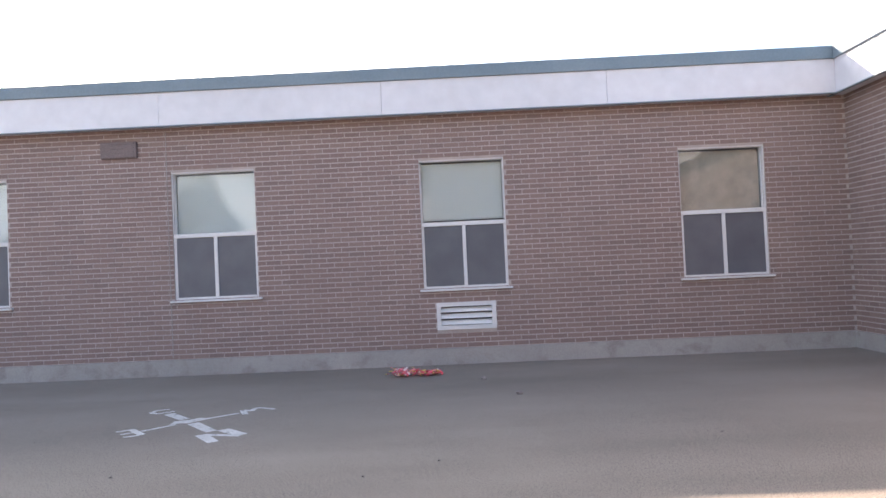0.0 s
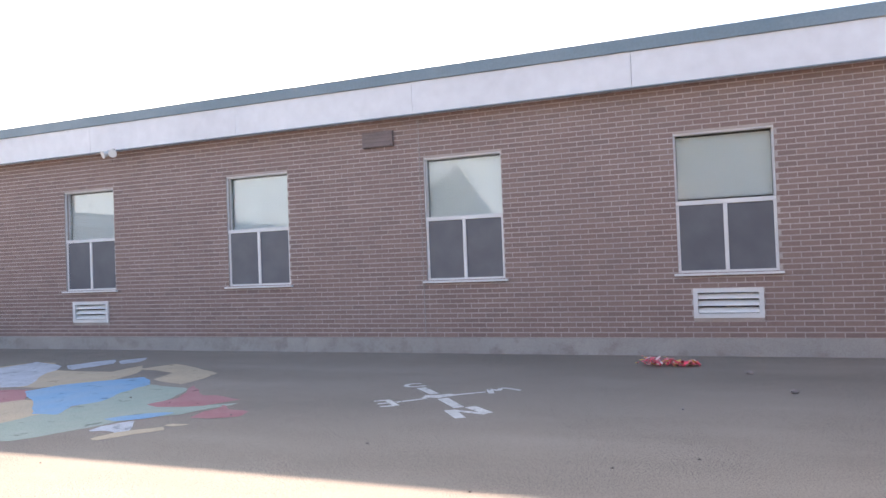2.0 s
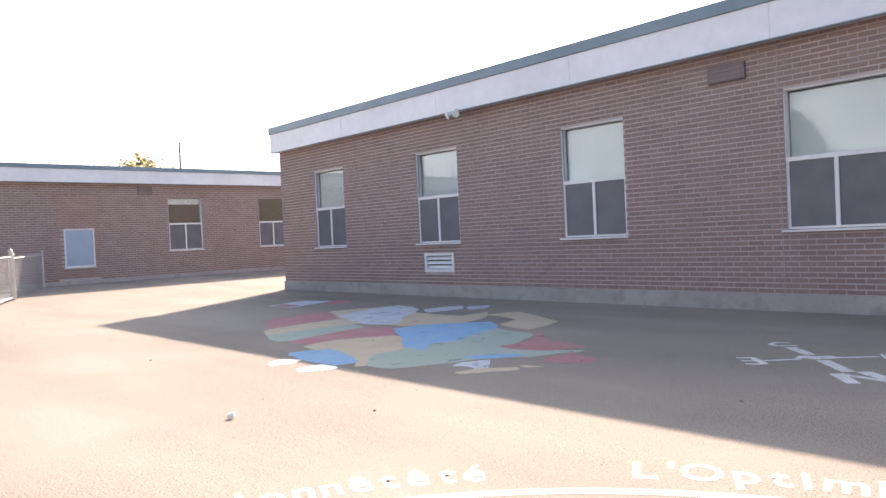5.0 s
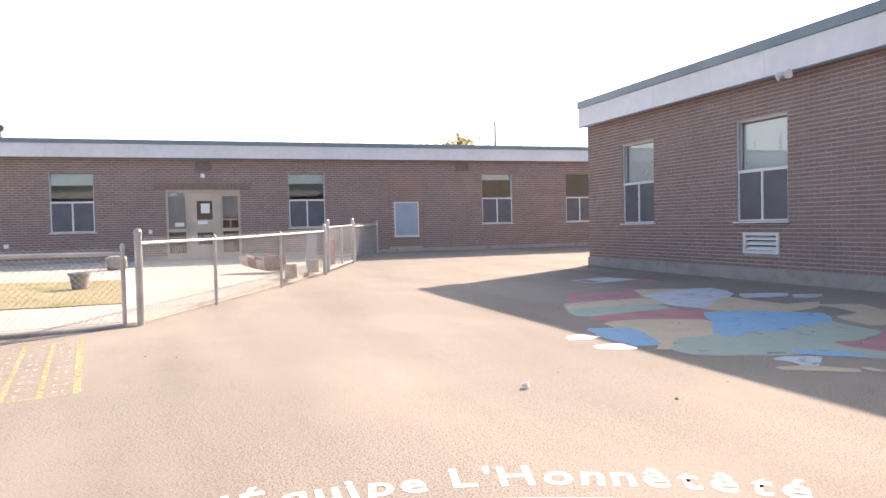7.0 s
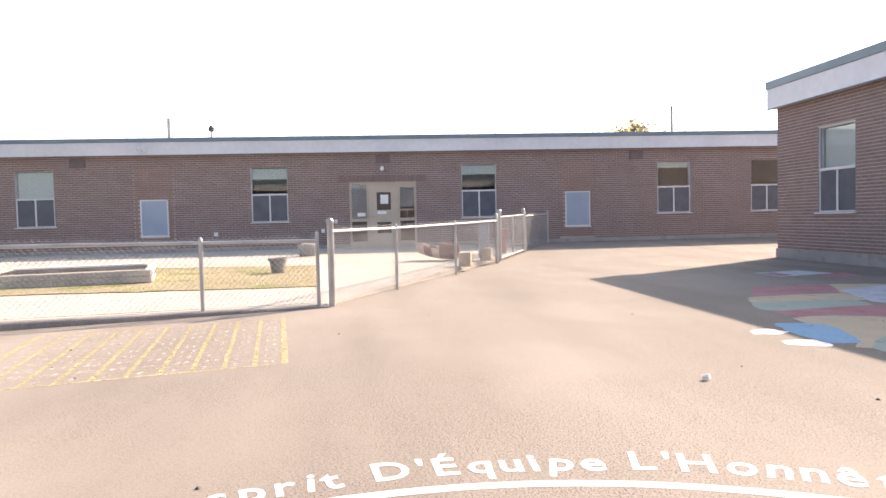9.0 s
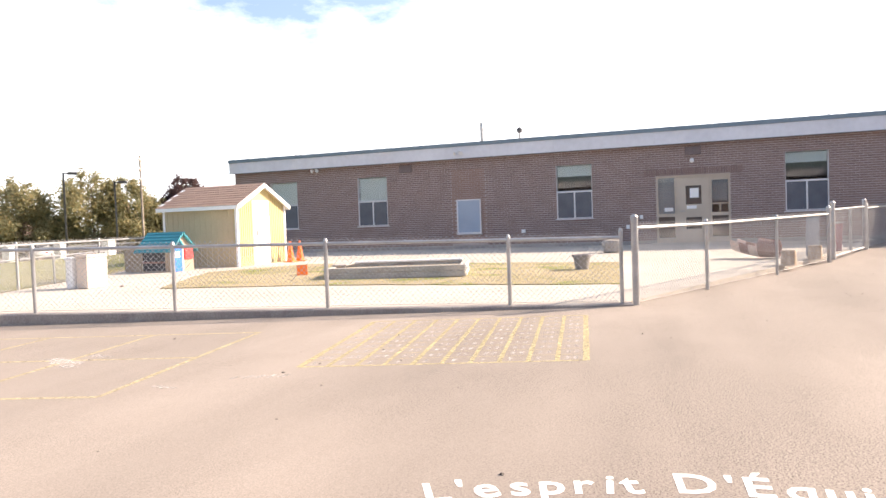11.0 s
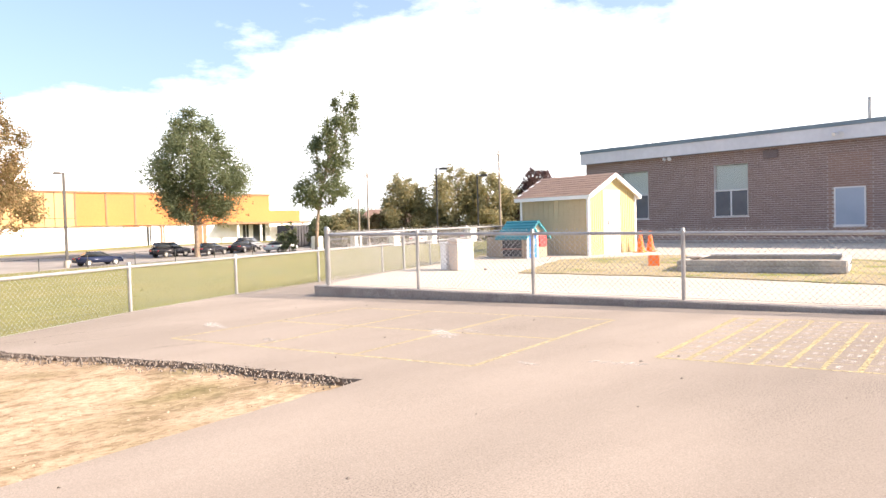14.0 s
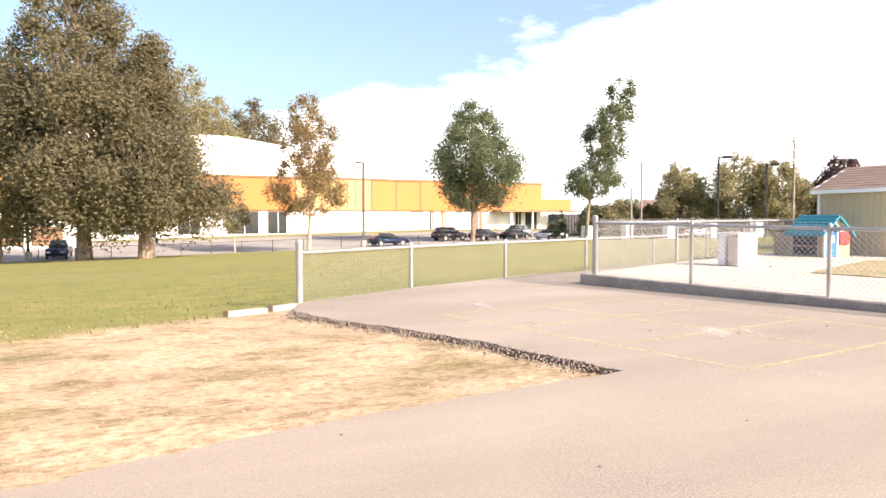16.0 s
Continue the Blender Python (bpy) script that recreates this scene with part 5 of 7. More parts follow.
def playhouse():
    p = thing("playhouse", "small plastic playhouse with a teal roof and blue door", "playhouse", "", on(-12.97, -10.98, 0, -0.01) @ Matrix.Scale(0.87, 4))
    w, ln, h, rz = 0.95, 1.05, 0.66, 1.08
    bm = bmesh.new()
    prof = [(0, 0.0), (0, h), (-w / 2, rz - 0.05), (-w, h), (-w, 0.0)]
    fr = [bm.verts.new((x, 0, z)) for x, z in prof]
    bk = [bm.verts.new((x, -ln, z)) for x, z in prof]
    bm.faces.new(fr)
    bm.faces.new(list(reversed(bk)))
    for i in range(5):
        bm.faces.new((fr[i], bk[i], bk[(i + 1) % 5], fr[(i + 1) % 5]))
    bmesh.ops.recalc_face_normals(bm, faces=bm.faces)
    part("wall", bm, "beige_plastic", p)
    # the wall is uncut: a dark sheet imitates the shaded inside of a window
    part("window_opening", block((-0.002, -0.92, 0.06), (0.01, -0.14, 0.62)), "dark", p)
    part("counter", block((0.0, -0.9, 0.26), (0.07, -0.16, 0.31), bevel=0.01), "tube", p, "faded red counter ledge")
    part("side_wing", block((-0.3, -ln - 0.7, 0.0), (-0.2, -ln, 0.62), bevel=0.03), "beige_plastic", p)
    for y in (-0.94, -0.14):
        part("window_bar", block((0.0, y, 0.04), (0.03, y + 0.04, 0.64)), "beige_plastic", p)
    dr = part("door", block((-0.42, 0.0, 0.02), (-0.06, 0.05, 0.68), bevel=0.012), "blue_plastic", p, "blue half door")
    part("door_window", block((-0.33, 0.051, 0.4), (-0.15, 0.056, 0.56)), "white_plastic", dr)
    for x in (-0.48, -0.05):
        part("door_post", block((x, 0.0, 0.0), (x + 0.05, 0.06, 0.74), bevel=0.01), "white_plastic", p)
    part("shutter", block((-0.9, 0.0, 0.34), (-0.56, 0.045, 0.66), bevel=0.012), "red_plastic", p, "red shutter")
    slope = math.atan2(rz - h, w / 2)
    for sgn in (1, -1):
        sl = math.hypot(w / 2 + 0.1, (rz - h) * (w / 2 + 0.1) / (w / 2))
        mm = Matrix.Translation((-w / 2, 0, rz)) @ (Matrix.Rotation(slope, 4, "Y") if sgn == 1 else Matrix.Rotation(math.pi - slope, 4, "Y"))
        z = (-0.03, 0.0) if sgn == 1 else (0.0, 0.03)
        ro = part("roof", block((0, -ln - 0.08, z[0]), (sl, 0.1, z[1]), m=mm), "teal", p, "teal plastic roof")
        for r in range(6):
            x0 = sl * r / 6
            zz = (0.0, 0.022) if sgn == 1 else (-0.022, 0.0)
            part("roof_ridge", block((x0, -ln - 0.08, zz[0]), (x0 + sl / 12, 0.1, zz[1]), m=mm, bevel=0.006), "teal", ro)
    # small porch gable over the door
    for sgn in (1, -1):
        mm = Matrix.Translation((-0.24, 0, 0.9)) @ Matrix.Rotation(radians(48) if sgn == 1 else radians(132), 4, "Y")
        part("porch_gable", block((0, 0.0, -0.02), (0.3, 0.14, 0.02), m=mm), "teal", p)


playhouse()


def white_bin(x, y, w, d, h, turn, tone, label):
    b = thing("storage_bin", label, "bin", "white bins", on(x, y, turn))
    part("body", block((-w / 2, -d / 2, 0.0), (w / 2, d / 2, h - 0.06), bevel=0.02), tone, b)
    part("lid", block((-w / 2 - 0.012, -d / 2 - 0.012, h - 0.058), (w / 2 + 0.012, d / 2 + 0.012, h), bevel=0.015), tone, b)
    part("recess", block((w / 2 - 0.002, -d / 2 + 0.05, 0.08), (w / 2 + 0.004, d / 2 - 0.05, h - 0.12)), tone, b)


white_bin(-9.2, -9.93, 0.16, 0.14, 0.57, 8, "white_plastic", "narrow white plastic bin standing on the playground")
white_bin(-9.42, -9.69, 0.5, 0.24, 0.61, 4, "cream_plastic", "tall cream plastic bin standing on the playground")


def cone(m, label):
    c = thing("traffic_cone", label, "cone", "orange traffic cones", m)
    part("base", block((-0.17, -0.17, 0.0), (0.17, 0.17, 0.03), bevel=0.01), "orange", c)
    part("body", turned([(0.13, 0.03), (0.12, 0.06), (0.03, 0.62), (0.022, 0.64)], 18), "orange", c)


cone(on(-16.37, -9.82) @ Matrix.Scale(0.9, 4), "upright orange traffic cone beside the shed")
cone(on(-16.77, -9.76, 20) @ Matrix.Scale(0.9, 4), "upright orange traffic cone beside the shed")
cone(on(-12.0, -6.9, 215, 0.105) @ pose(0, 0, 0, 0, 97, 0) @ pose(0, 0, -0.1) @ Matrix.Scale(0.62, 4), "orange traffic cone lying on its side on the lawn")


def planter():
    b = thing("planter_pot", "dark grey round pot with a wide rim on worn lawn", "pot", "", on(-13.2, -1.45, 0, 0.012))
    part("body", turned([(0.12, 0.0), (0.125, 0.02), (0.165, 0.25), (0.15, 0.25), (0.14, 0.2)], 20), "bucket", b)
    part("rim", turned([(0.16, 0.24), (0.19, 0.245), (0.19, 0.29), (0.17, 0.295), (0.15, 0.26)], 20), "bucket", b)


planter()


def rough_block(name, m, size, material, label, category, seed):
    bm = block([-s / 2 if i < 2 else 0 for i, s in enumerate(size)], [s / 2 if i < 2 else s for i, s in enumerate(size)])
    bmesh.ops.subdivide_edges(bm, edges=bm.edges[:], cuts=4, use_grid_fill=True)
    for v in bm.verts:
        n = noise.noise_vector((v.co * 4 + Vector((seed, 0, 0))))
        c = Vector((0, 0, size[2] / 2))
        r = (v.co - c)
        v.co = c + r * (1 - 0.12 * (r.length / (max(size) * 0.6)) ** 2) + n * 0.035
        v.co.z = max(v.co.z, 0)
    ob = part(name, bm, material, None, smooth=True)
    ob.matrix_world = m
    return tagged(ob, label, category)


rough_block("boulder", on(-18.4, -1.4, 15), (0.36, 0.5, 0.33), "stone", "pale squared boulder near the entrance door", "stone", 1)


def log_stump(x, y, r, h):
    s = thing("log_stump", "short cut log standing upright by the fence", "stump", "log seats", on(x, y))
    part("trunk", turned([(r * 1.05, 0), (r, h * 0.5), (r * 0.98, h - 0.01), (r * 0.94, h)], 16), "stump", s)
    part("cut_face", turned([(r * 0.9, h + 0.001), (r * 0.5, h + 0.004), (r * 0.1, h + 0.005)], 16), "timber", s)


log_stump(-13.9, 2.25, 0.13, 0.28)
log_stump(-15.3, 2.9, 0.13, 0.28)


def play_tube():
    t = thing("play_tunnel", "rust-red half tunnel with pale bands lying on concrete", "tunnel", "", on(-15.7, 1.85, 65) @ Matrix.Scale(0.78, 4))
    for i in range(5):
        bm = bmesh.new()
        rings = []
        for k in range(4):
            f = (i + k / 3 * 0.97) / 5
            x, lift = -0.6 + 1.2 * f, 0.22 * (1 - f) ** 2
            r = 0.27 - 0.1 * max(0, f - 0.6)
            a0, a1 = (math.pi * 0.95, math.pi * 2.05) if i < 3 else (math.pi * 0.6, math.pi * 2.4)
            rings.append([[bm.verts.new((x, rr * math.cos(a0 + (a1 - a0) * j / 14), lift + 0.27 + rr * math.sin(a0 + (a1 - a0) * j / 14))) for j in range(15)] for rr in (r, r - 0.03)])
        for a, b in zip(rings, rings[1:]):
            for j in range(14):
                bm.faces.new((a[0][j], a[0][j + 1], b[0][j + 1], b[0][j]))
                bm.faces.new((a[1][j + 1], a[1][j], b[1][j], b[1][j + 1]))
            for j in (0, 14):
                bm.faces.new((a[0][j], b[0][j], b[1][j], a[1][j]))
        for q in (rings[0], rings[-1]):
            for j in range(14):
                bm.faces.new((q[0][j], q[1][j], q[1][j + 1], q[0][j + 1]))
        bmesh.ops.recalc_face_normals(bm, faces=bm.faces)
        part("segment", bm, "tube_pale" if i in (0, 2) else "tube", t)


play_tube()


def sandbox():
    s = thing("sandbox", "low weathered timber sandbox with loose boards on top", "sandbox", "", on(-12.1, -4.8, 105.5, 0.01))
    L, W = 2.6, 1.55
    for k in range(2):
        z0 = 0.105 * k
        for y in (-W / 2, W / 2):
            part("timber", block((-L / 2, y - 0.05, z0), (L / 2, y + 0.05, z0 + 0.1), bevel=0.008), "timber", s)
        for x in (-L / 2 + 0.05, L / 2 - 0.05):
            part("timber", block((x - 0.05, -W / 2 + 0.055, z0), (x + 0.05, W / 2 - 0.055, z0 + 0.1), bevel=0.008), "timber", s)
    part("end_board", block((L / 2 + 0.002, -W / 2, 0.01), (L / 2 + 0.03, W / 2, 0.2)), "shed_white", s)
    for y in (-0.5, -0.1, 0.35):
        part("bolt", rod((L / 2 + 0.028, y, 0.12), (L / 2 + 0.045, y, 0.12), 0.018, seg=8), "dark", s)
    part("sand", block((-L / 2 + 0.1, -W / 2 + 0.05, 0.0), (L / 2 - 0.1, W / 2 - 0.05, 0.14)), "sand", s)
    part("loose_board", block((-L / 2 + 0.3, W / 2 - 0.1, 0.212), (L / 2 - 0.1, W / 2 + 0.06, 0.245), bevel=0.005), "shed_white", s)
    part("loose_board", block((-L / 2 + 0.02, -0.2, 0.212), (-L / 2 + 0.3, W / 2 - 0.12, 0.24), bevel=0.005), "timber", s)


sandbox()


def leaning_panel(m, w, h, material, label):
    p = thing("leaning_panel", label, "panel", "", m)
    part("sheet", block((-w / 2, -0.012, 0), (w / 2, 0.012, h), bevel=0.006), material, p)
    part("edge_strip", block((-w / 2 - 0.008, -0.016, h - 0.03), (w / 2 + 0.008, 0.016, h + 0.008), bevel=0.004), "galv", p)


leaning_panel(on(-16.3, 3.0, 70) @ pose(0, 0, 0, -6, 0, 0), 0.26, 0.86, "pane_grey", "grey plastic panel leaning inside the gate")
leaning_panel(on(-17.6, 3.65, 65) @ pose(0, 0, 0, -6, 0, 0), 0.3, 0.66, "map_red", "faded red panel leaning behind the gate")

# timbers between lawn and soil
for x, y, ln, turn in ((-0.1, -7.78, 0.5, 205), (-0.62, -8.08, 0.42, 213)):
    t = thing("edging_timber", "weathered grey edging timber at the rim of the lawn", "timber", "edging timbers", pose(x, y, -0.06, 0, 0, turn))
    part("beam", block((0, -0.07, 0), (ln, 0.06, 0.065), bevel=0.012), "timber", t)
    part("cut_end", block((-0.004, -0.06, 0.008), (0.0, 0.06, 0.08)), "stump", t)


# ---- painted markings ----
def stripe(bm, p, q, w, z=0.002):
    """One painted line with slightly uneven edges."""
    p, q = Vector((*p, 0)), Vector((*q, 0))
    d = (q - p).normalized()
    n = Vector((-d.y, d.x, 0)) * w / 2
    ln = (q - p).length
    k = max(1, int(ln / 0.25))
    rows = []
    for s in range(k + 1):
        c, e = p + d * ln * s / k, random.uniform(0.85, 1.1)
        rows.append([bm.verts.new((*(c + n * e * g).xy, z)) for g in (-1, 1)])
    for a, b in zip(rows, rows[1:]):
        bm.faces.new((a[0], b[0], b[1], a[1]))
    return bm


def patch(points, z, steps_per=3, wob=0.02, seed=0.0):
    """A painted area with softly wandering edges."""
    n = len(points)
    out = []
    for i in range(n):
        p0, p1, p2, p3 = (Vector(points[(i + k) % n]) for k in (-1, 0, 1, 2))
        for k in range(steps_per):
            t = k / steps_per
            c = 0.5 * ((2 * p1) + (p2 - p0) * t * 0.8 + (2 * p0 - 5 * p1 + 4 * p2 - p3) * t * t * 0.8 + (3 * p1 - p0 - 3 * p2 + p3) * t * t * t * 0.8)
            lin = p1 + (p2 - p1) * t
            c = lin * 0.6 + c * 0.4 if (c - lin).length < 1 else lin
            w = noise.noise_vector((c.x * 5 + seed, c.y * 5, 1))
            out.append((c.x + w.x * wob, c.y + w.y * wob))
    bm = bmesh.new()
    bm.faces.new([bm.verts.new((x, y, z)) for x, y in out])
    bmesh.ops.triangulate(bm, faces=bm.faces)
    bmesh.ops.recalc_face_normals(bm, faces=bm.faces)
    for f in bm.faces:
        if f.normal.z < 0:
            f.normal_flip()
    return bm


def painted(name, label):
    return thing(name, label, "marking", "", None)


def map_painting():
    m = painted("painted_map", "faded colourful country map painted on shaded asphalt")
    areas = [
        ("map_tan", [(-9.2, 6.95), (-8.85, 8.0), (-8.4, 8.15), (-7.6, 7.5), (-6.6, 7.5), (-6.6, 8.04), (-6.2, 7.6), (-6.0, 6.95), (-6.5, 6.3), (-8.28, 6.5)]),
        ("map_red", [(-9.1, 5.8), (-9.2, 6.97), (-8.21, 6.5), (-8.1, 5.8), (-7.95, 5.2)]),
        ("map_tan", [(-8.0, 5.15), (-8.1, 6.45), (-7.36, 6.26), (-7.36, 5.28), (-7.4, 4.85)]),
        ("map_green", [(-7.45, 4.85), (-7.4, 6.1), (-6.9, 6.0), (-6.67, 4.98), (-6.82, 4.65)]),
        ("map_red", [(-6.7, 4.7), (-6.95, 6.0), (-6.5, 6.2), (-5.9, 5.66), (-6.2, 4.73)]),
        ("map_tan", [(-6.2, 4.6), (-6.3, 5.1), (-5.94, 5.7), (-5.4, 5.5), (-4.95, 5.1), (-4.9, 4.66), (-4.6, 4.4), (-4.65, 4.2), (-5.04, 4.4), (-5.54, 4.5)]),
        ("map_white", [(-8.39, 6.63), (-8.72, 7.34), (-8.82, 8.17), (-7.91, 7.86), (-7.32, 7.03), (-6.78, 6.42), (-7.19, 6.19)]),
        ("map_green", [(-4.68, 4.3), (-5.05, 4.71), (-5.05, 5.06), (-5.0, 5.4), (-5.1, 5.86), (-5.35, 6.43), (-5.24, 6.75), (-4.96, 6.67), (-4.5, 6.57), (-4.3, 6.05), (-4.2, 5.71), (-3.88, 5.72), (-3.4, 5.98), (-3.62, 5.44), (-4.0, 5.05), (-4.04, 4.78), (-4.32, 4.3)]),
        ("map_blue", [(-6.43, 6.09), (-6.36, 6.52), (-5.74, 7.2), (-5.23, 6.72), (-5.14, 6.23), (-4.95, 5.74), (-5.06, 5.52), (-4.86, 5.18), (-5.11, 5.16), (-5.73, 5.64)]),
        ("map_blue", [(-5.98, 4.28), (-5.76, 4.66), (-5.32, 4.56), (-4.85, 4.37), (-4.9, 4.12), (-5.41, 4.1)]),
        ("map_red", [(-4.31, 5.74), (-4.24, 6.05), (-4.37, 6.36), (-4.62, 6.74), (-4.36, 6.54), (-4.08, 6.28), (-3.83, 6.26), (-3.5, 6.12), (-3.65, 5.79), (-4.08, 5.66)]),
        ("map_red", [(-3.43, 5.32), (-3.47, 5.55), (-3.42, 5.7), (-3.49, 5.85), (-3.29, 5.71), (-3.03, 5.65), (-3.0, 5.43), (-3.15, 5.34)]),
        ("map_white", [(-3.98, 4.74), (-4.0, 4.88), (-3.82, 5.11), (-3.62, 4.81), (-3.66, 4.7), (-3.82, 4.74)]),
        ("map_tan", [(-3.67, 4.5), (-3.65, 4.72), (-3.4, 4.97), (-3.3, 4.9), (-3.59, 4.5)]),
        ("map_tan", [(-3.46, 5.04), (-3.42, 5.1), (-3.26, 5.09), (-3.32, 5.0)]),
        ("map_tan", [(-6.38, 7.73), (-6.18, 8.24), (-5.55, 7.93), (-4.91, 7.56), (-4.81, 7.06), (-4.85, 6.81), (-5.44, 7.02), (-5.58, 7.49), (-5.97, 7.67)]),
        ("map_white", [(-7.87, 7.91), (-7.62, 8.54), (-7.23, 8.15), (-7.4, 7.55)]),
        ("map_white", [(-7.41, 8.42), (-7.24, 8.81), (-6.95, 8.4), (-7.08, 8.12)]),
        ("white_paint", [(-5.6, 3.82), (-5.64, 4.03), (-5.44, 4.1), (-5.36, 3.96), (-5.4, 3.74)]),
        ("white_paint", [(-5.05, 3.78), (-5.08, 4.07), (-4.83, 4.1), (-4.73, 4.0), (-4.88, 3.78)]),
        ("map_blue", [(-4.22, 5.1), (-3.97, 5.41), (-3.72, 5.46), (-3.81, 5.24), (-4.0, 5.06)]),
    ]
    for i, (mat_name, pts) in enumerate(areas):
        part("province", patch(pts, 0.0015 + 0.0001 * i, 4, 0.05, i * 3.1), mat_name, m)
    f = painted("painted_flag", "faded white and red flag painted on shaded asphalt")
    part("field", patch([(-11.3, 7.05), (-11.55, 8.0), (-10.8, 8.2), (-10.5, 7.05)], 0.0015, 1, 0.0), "map_white", f)
    for pts in ([(-11.2, 7.1), (-11.28, 7.4), (-10.68, 7.4), (-10.6, 7.1)], [(-10.8, 8.2), (-10.85, 8.45), (-10.05, 8.2), (-10.2, 7.7), (-10.5, 7.7)]):
        part("band", patch(pts, 0.002, 1, 0.0), "map_red", f)


def compass():
    c = painted("painted_compass", "white compass rose with letters painted on asphalt")
    o = Vector((-1.58, 6.63))
    part("hub", patch([o + Vector((math.cos(a) * 0.13 * k + 0.1 * math.sin(a), math.sin(a) * 0.15 * k)) for a, k in [(i * math.pi / 5, 1.0 if i % 2 else 0.7) for i in range(10)]], 0.0026, 3, 0.03), "compass_white", c)
    strokes = {
        "E": [((-2.01, 6.38), (-1.8, 6.14), 0.07), ((-2.1, 6.29), (-1.99, 6.37), 0.05), ((-2.01, 6.18), (-1.91, 6.25), 0.05), ((-1.93, 6.07), (-1.82, 6.13), 0.05)],
        "O": [((-2.14, 7.09), (-2.14, 7.22), 0.05), ((-2.14, 7.22), (-2.02, 7.26), 0.04), ((-2.14, 7.09), (-2.05, 7.05), 0.05), ((-2.05, 7.05), (-1.92, 7.15), 0.04)],
        "W": [((-1.2, 7.06), (-1.11, 6.84), 0.06), ((-1.2, 7.06), (-1.09, 7.0), 0.05), ((-1.09, 7.0), (-1.1, 7.13), 0.05), ((-1.1, 7.13), (-1.04, 7.14), 0.05), ((-1.04, 7.14), (-0.88, 7.04), 0.045)],
        "N": [((-1.25, 6.05), (-1.05, 5.77), 0.1), ((-1.23, 6.05), (-0.89, 5.96), 0.06), ((-1.12, 6.22), (-0.88, 5.99), 0.1)],
    }
    arms = {
        "arm": [((-1.87, 6.28), (-1.65, 6.5), 0.05), ((-1.47, 6.69), (-1.19, 6.91), 0.05)],
        "wide": [((-1.93, 7.02), (-1.65, 6.72), 0.1), ((-1.5, 6.53), (-1.2, 6.16), 0.1)],
    }
    for marks in arms.values():
        for p, q, w in marks:
            part("arm", stripe(bmesh.new(), p, q, w), "compass_white", c)
    for marks in strokes.values():
        bm = bmesh.new()
        for i, (p, q, w) in enumerate(marks):
            stripe(bm, p, q, w, 0.0015 + 0.0001 * i)
        part("letter", bm, "compass_white", c)


def letter_mesh(ch, size):
    cu = bpy.data.curves.new("letter", "FONT")
    cu.body, cu.size, cu.offset, cu.resolution_u = ch, size, size * 0.018, 3
    ob = new("letter", cu)
    me = bpy.data.meshes.new_from_object(ob.evaluated_get(bpy.context.evaluated_depsgraph_get()))
    bpy.data.objects.remove(ob)
    bpy.data.curves.remove(cu)
    me.materials.clear()
    me.materials.append(M["white_paint"])
    return me


RING = Vector((0.422, 0.847))


def word(text, a0, a1, size, r=2.885, label=""):
    """A word bent round the painted ring, from angle a0 to a1."""
    w = painted("painted_word", label)
    glyphs = []
    for ch in text:
        me = letter_mesh(ch, size)
        xs = [v.co.x for v in me.vertices]
        glyphs.append((me, min(xs), max(xs)))
    gap = 0.045
    total = sum(b - a for _, a, b in glyphs) + gap * (len(glyphs) - 1)
    k = radians(abs(a1 - a0)) * r / total
    at = 0.0
    for me, a, b in glyphs:
        mid = at + (b - a) / 2
        ang = radians(a0) - mid * k / r
        pos = RING + Vector((math.cos(ang), math.sin(ang))) * r
        xa, ya = Vector((math.sin(ang), -math.cos(ang), 0)), Vector((math.cos(ang), math.sin(ang), 0))
        rot = Matrix((xa, ya, Vector((0, 0, 1)))).transposed().to_4x4()
        tilt = random.uniform(-7, 7)
        for v in me.vertices:
            v.co = Vector(((v.co.x - (a + b) / 2) * k, v.co.y * random.uniform(0.99, 1.01), 0))
        ob = new("letter", me)
        ob.parent = w
        ob.matrix_local = Matrix.Translation((pos.x, pos.y, 0.0018)) @ rot @ Matrix.Rotation(radians(tilt), 4, "Z")
        at += b - a + gap
    return w


def ring_and_words():
    r = painted("painted_ring", "white ring line painted on asphalt")
    bm = bmesh.new()
    n = 160
    for i in range(n):
        a, b = 2 * math.pi * i / n, 2 * math.pi * (i + 1) / n
        vs = [bm.verts.new((RING.x + q * math.cos(t), RING.y + q * math.sin(t), 0.0015)) for q, t in ((2.68, a), (2.745, a), (2.745, b), (2.68, b))]
        bm.faces.new(vs)
    part("line", bm, "white_paint", r)
    word("L'Honnêtêté", 166.3, 138.2, 0.32, label="hand-painted white French word for honesty on asphalt")
    word("D'Équipe", 188.2, 168.4, 0.3, 2.86, label="hand-painted white French word for team on asphalt")
    word("L'esprit", 208.4, 190.8, 0.29, 2.84, label="hand-painted white French word for spirit on asphalt")
    word("Politesse", 238.0, 214.2, 0.29, 2.75, label="hand-painted white French word for politeness on asphalt")
    word("L'Optimisme", 124.8, 95.2, 0.32, label="hand-painted white French word for optimism on asphalt")


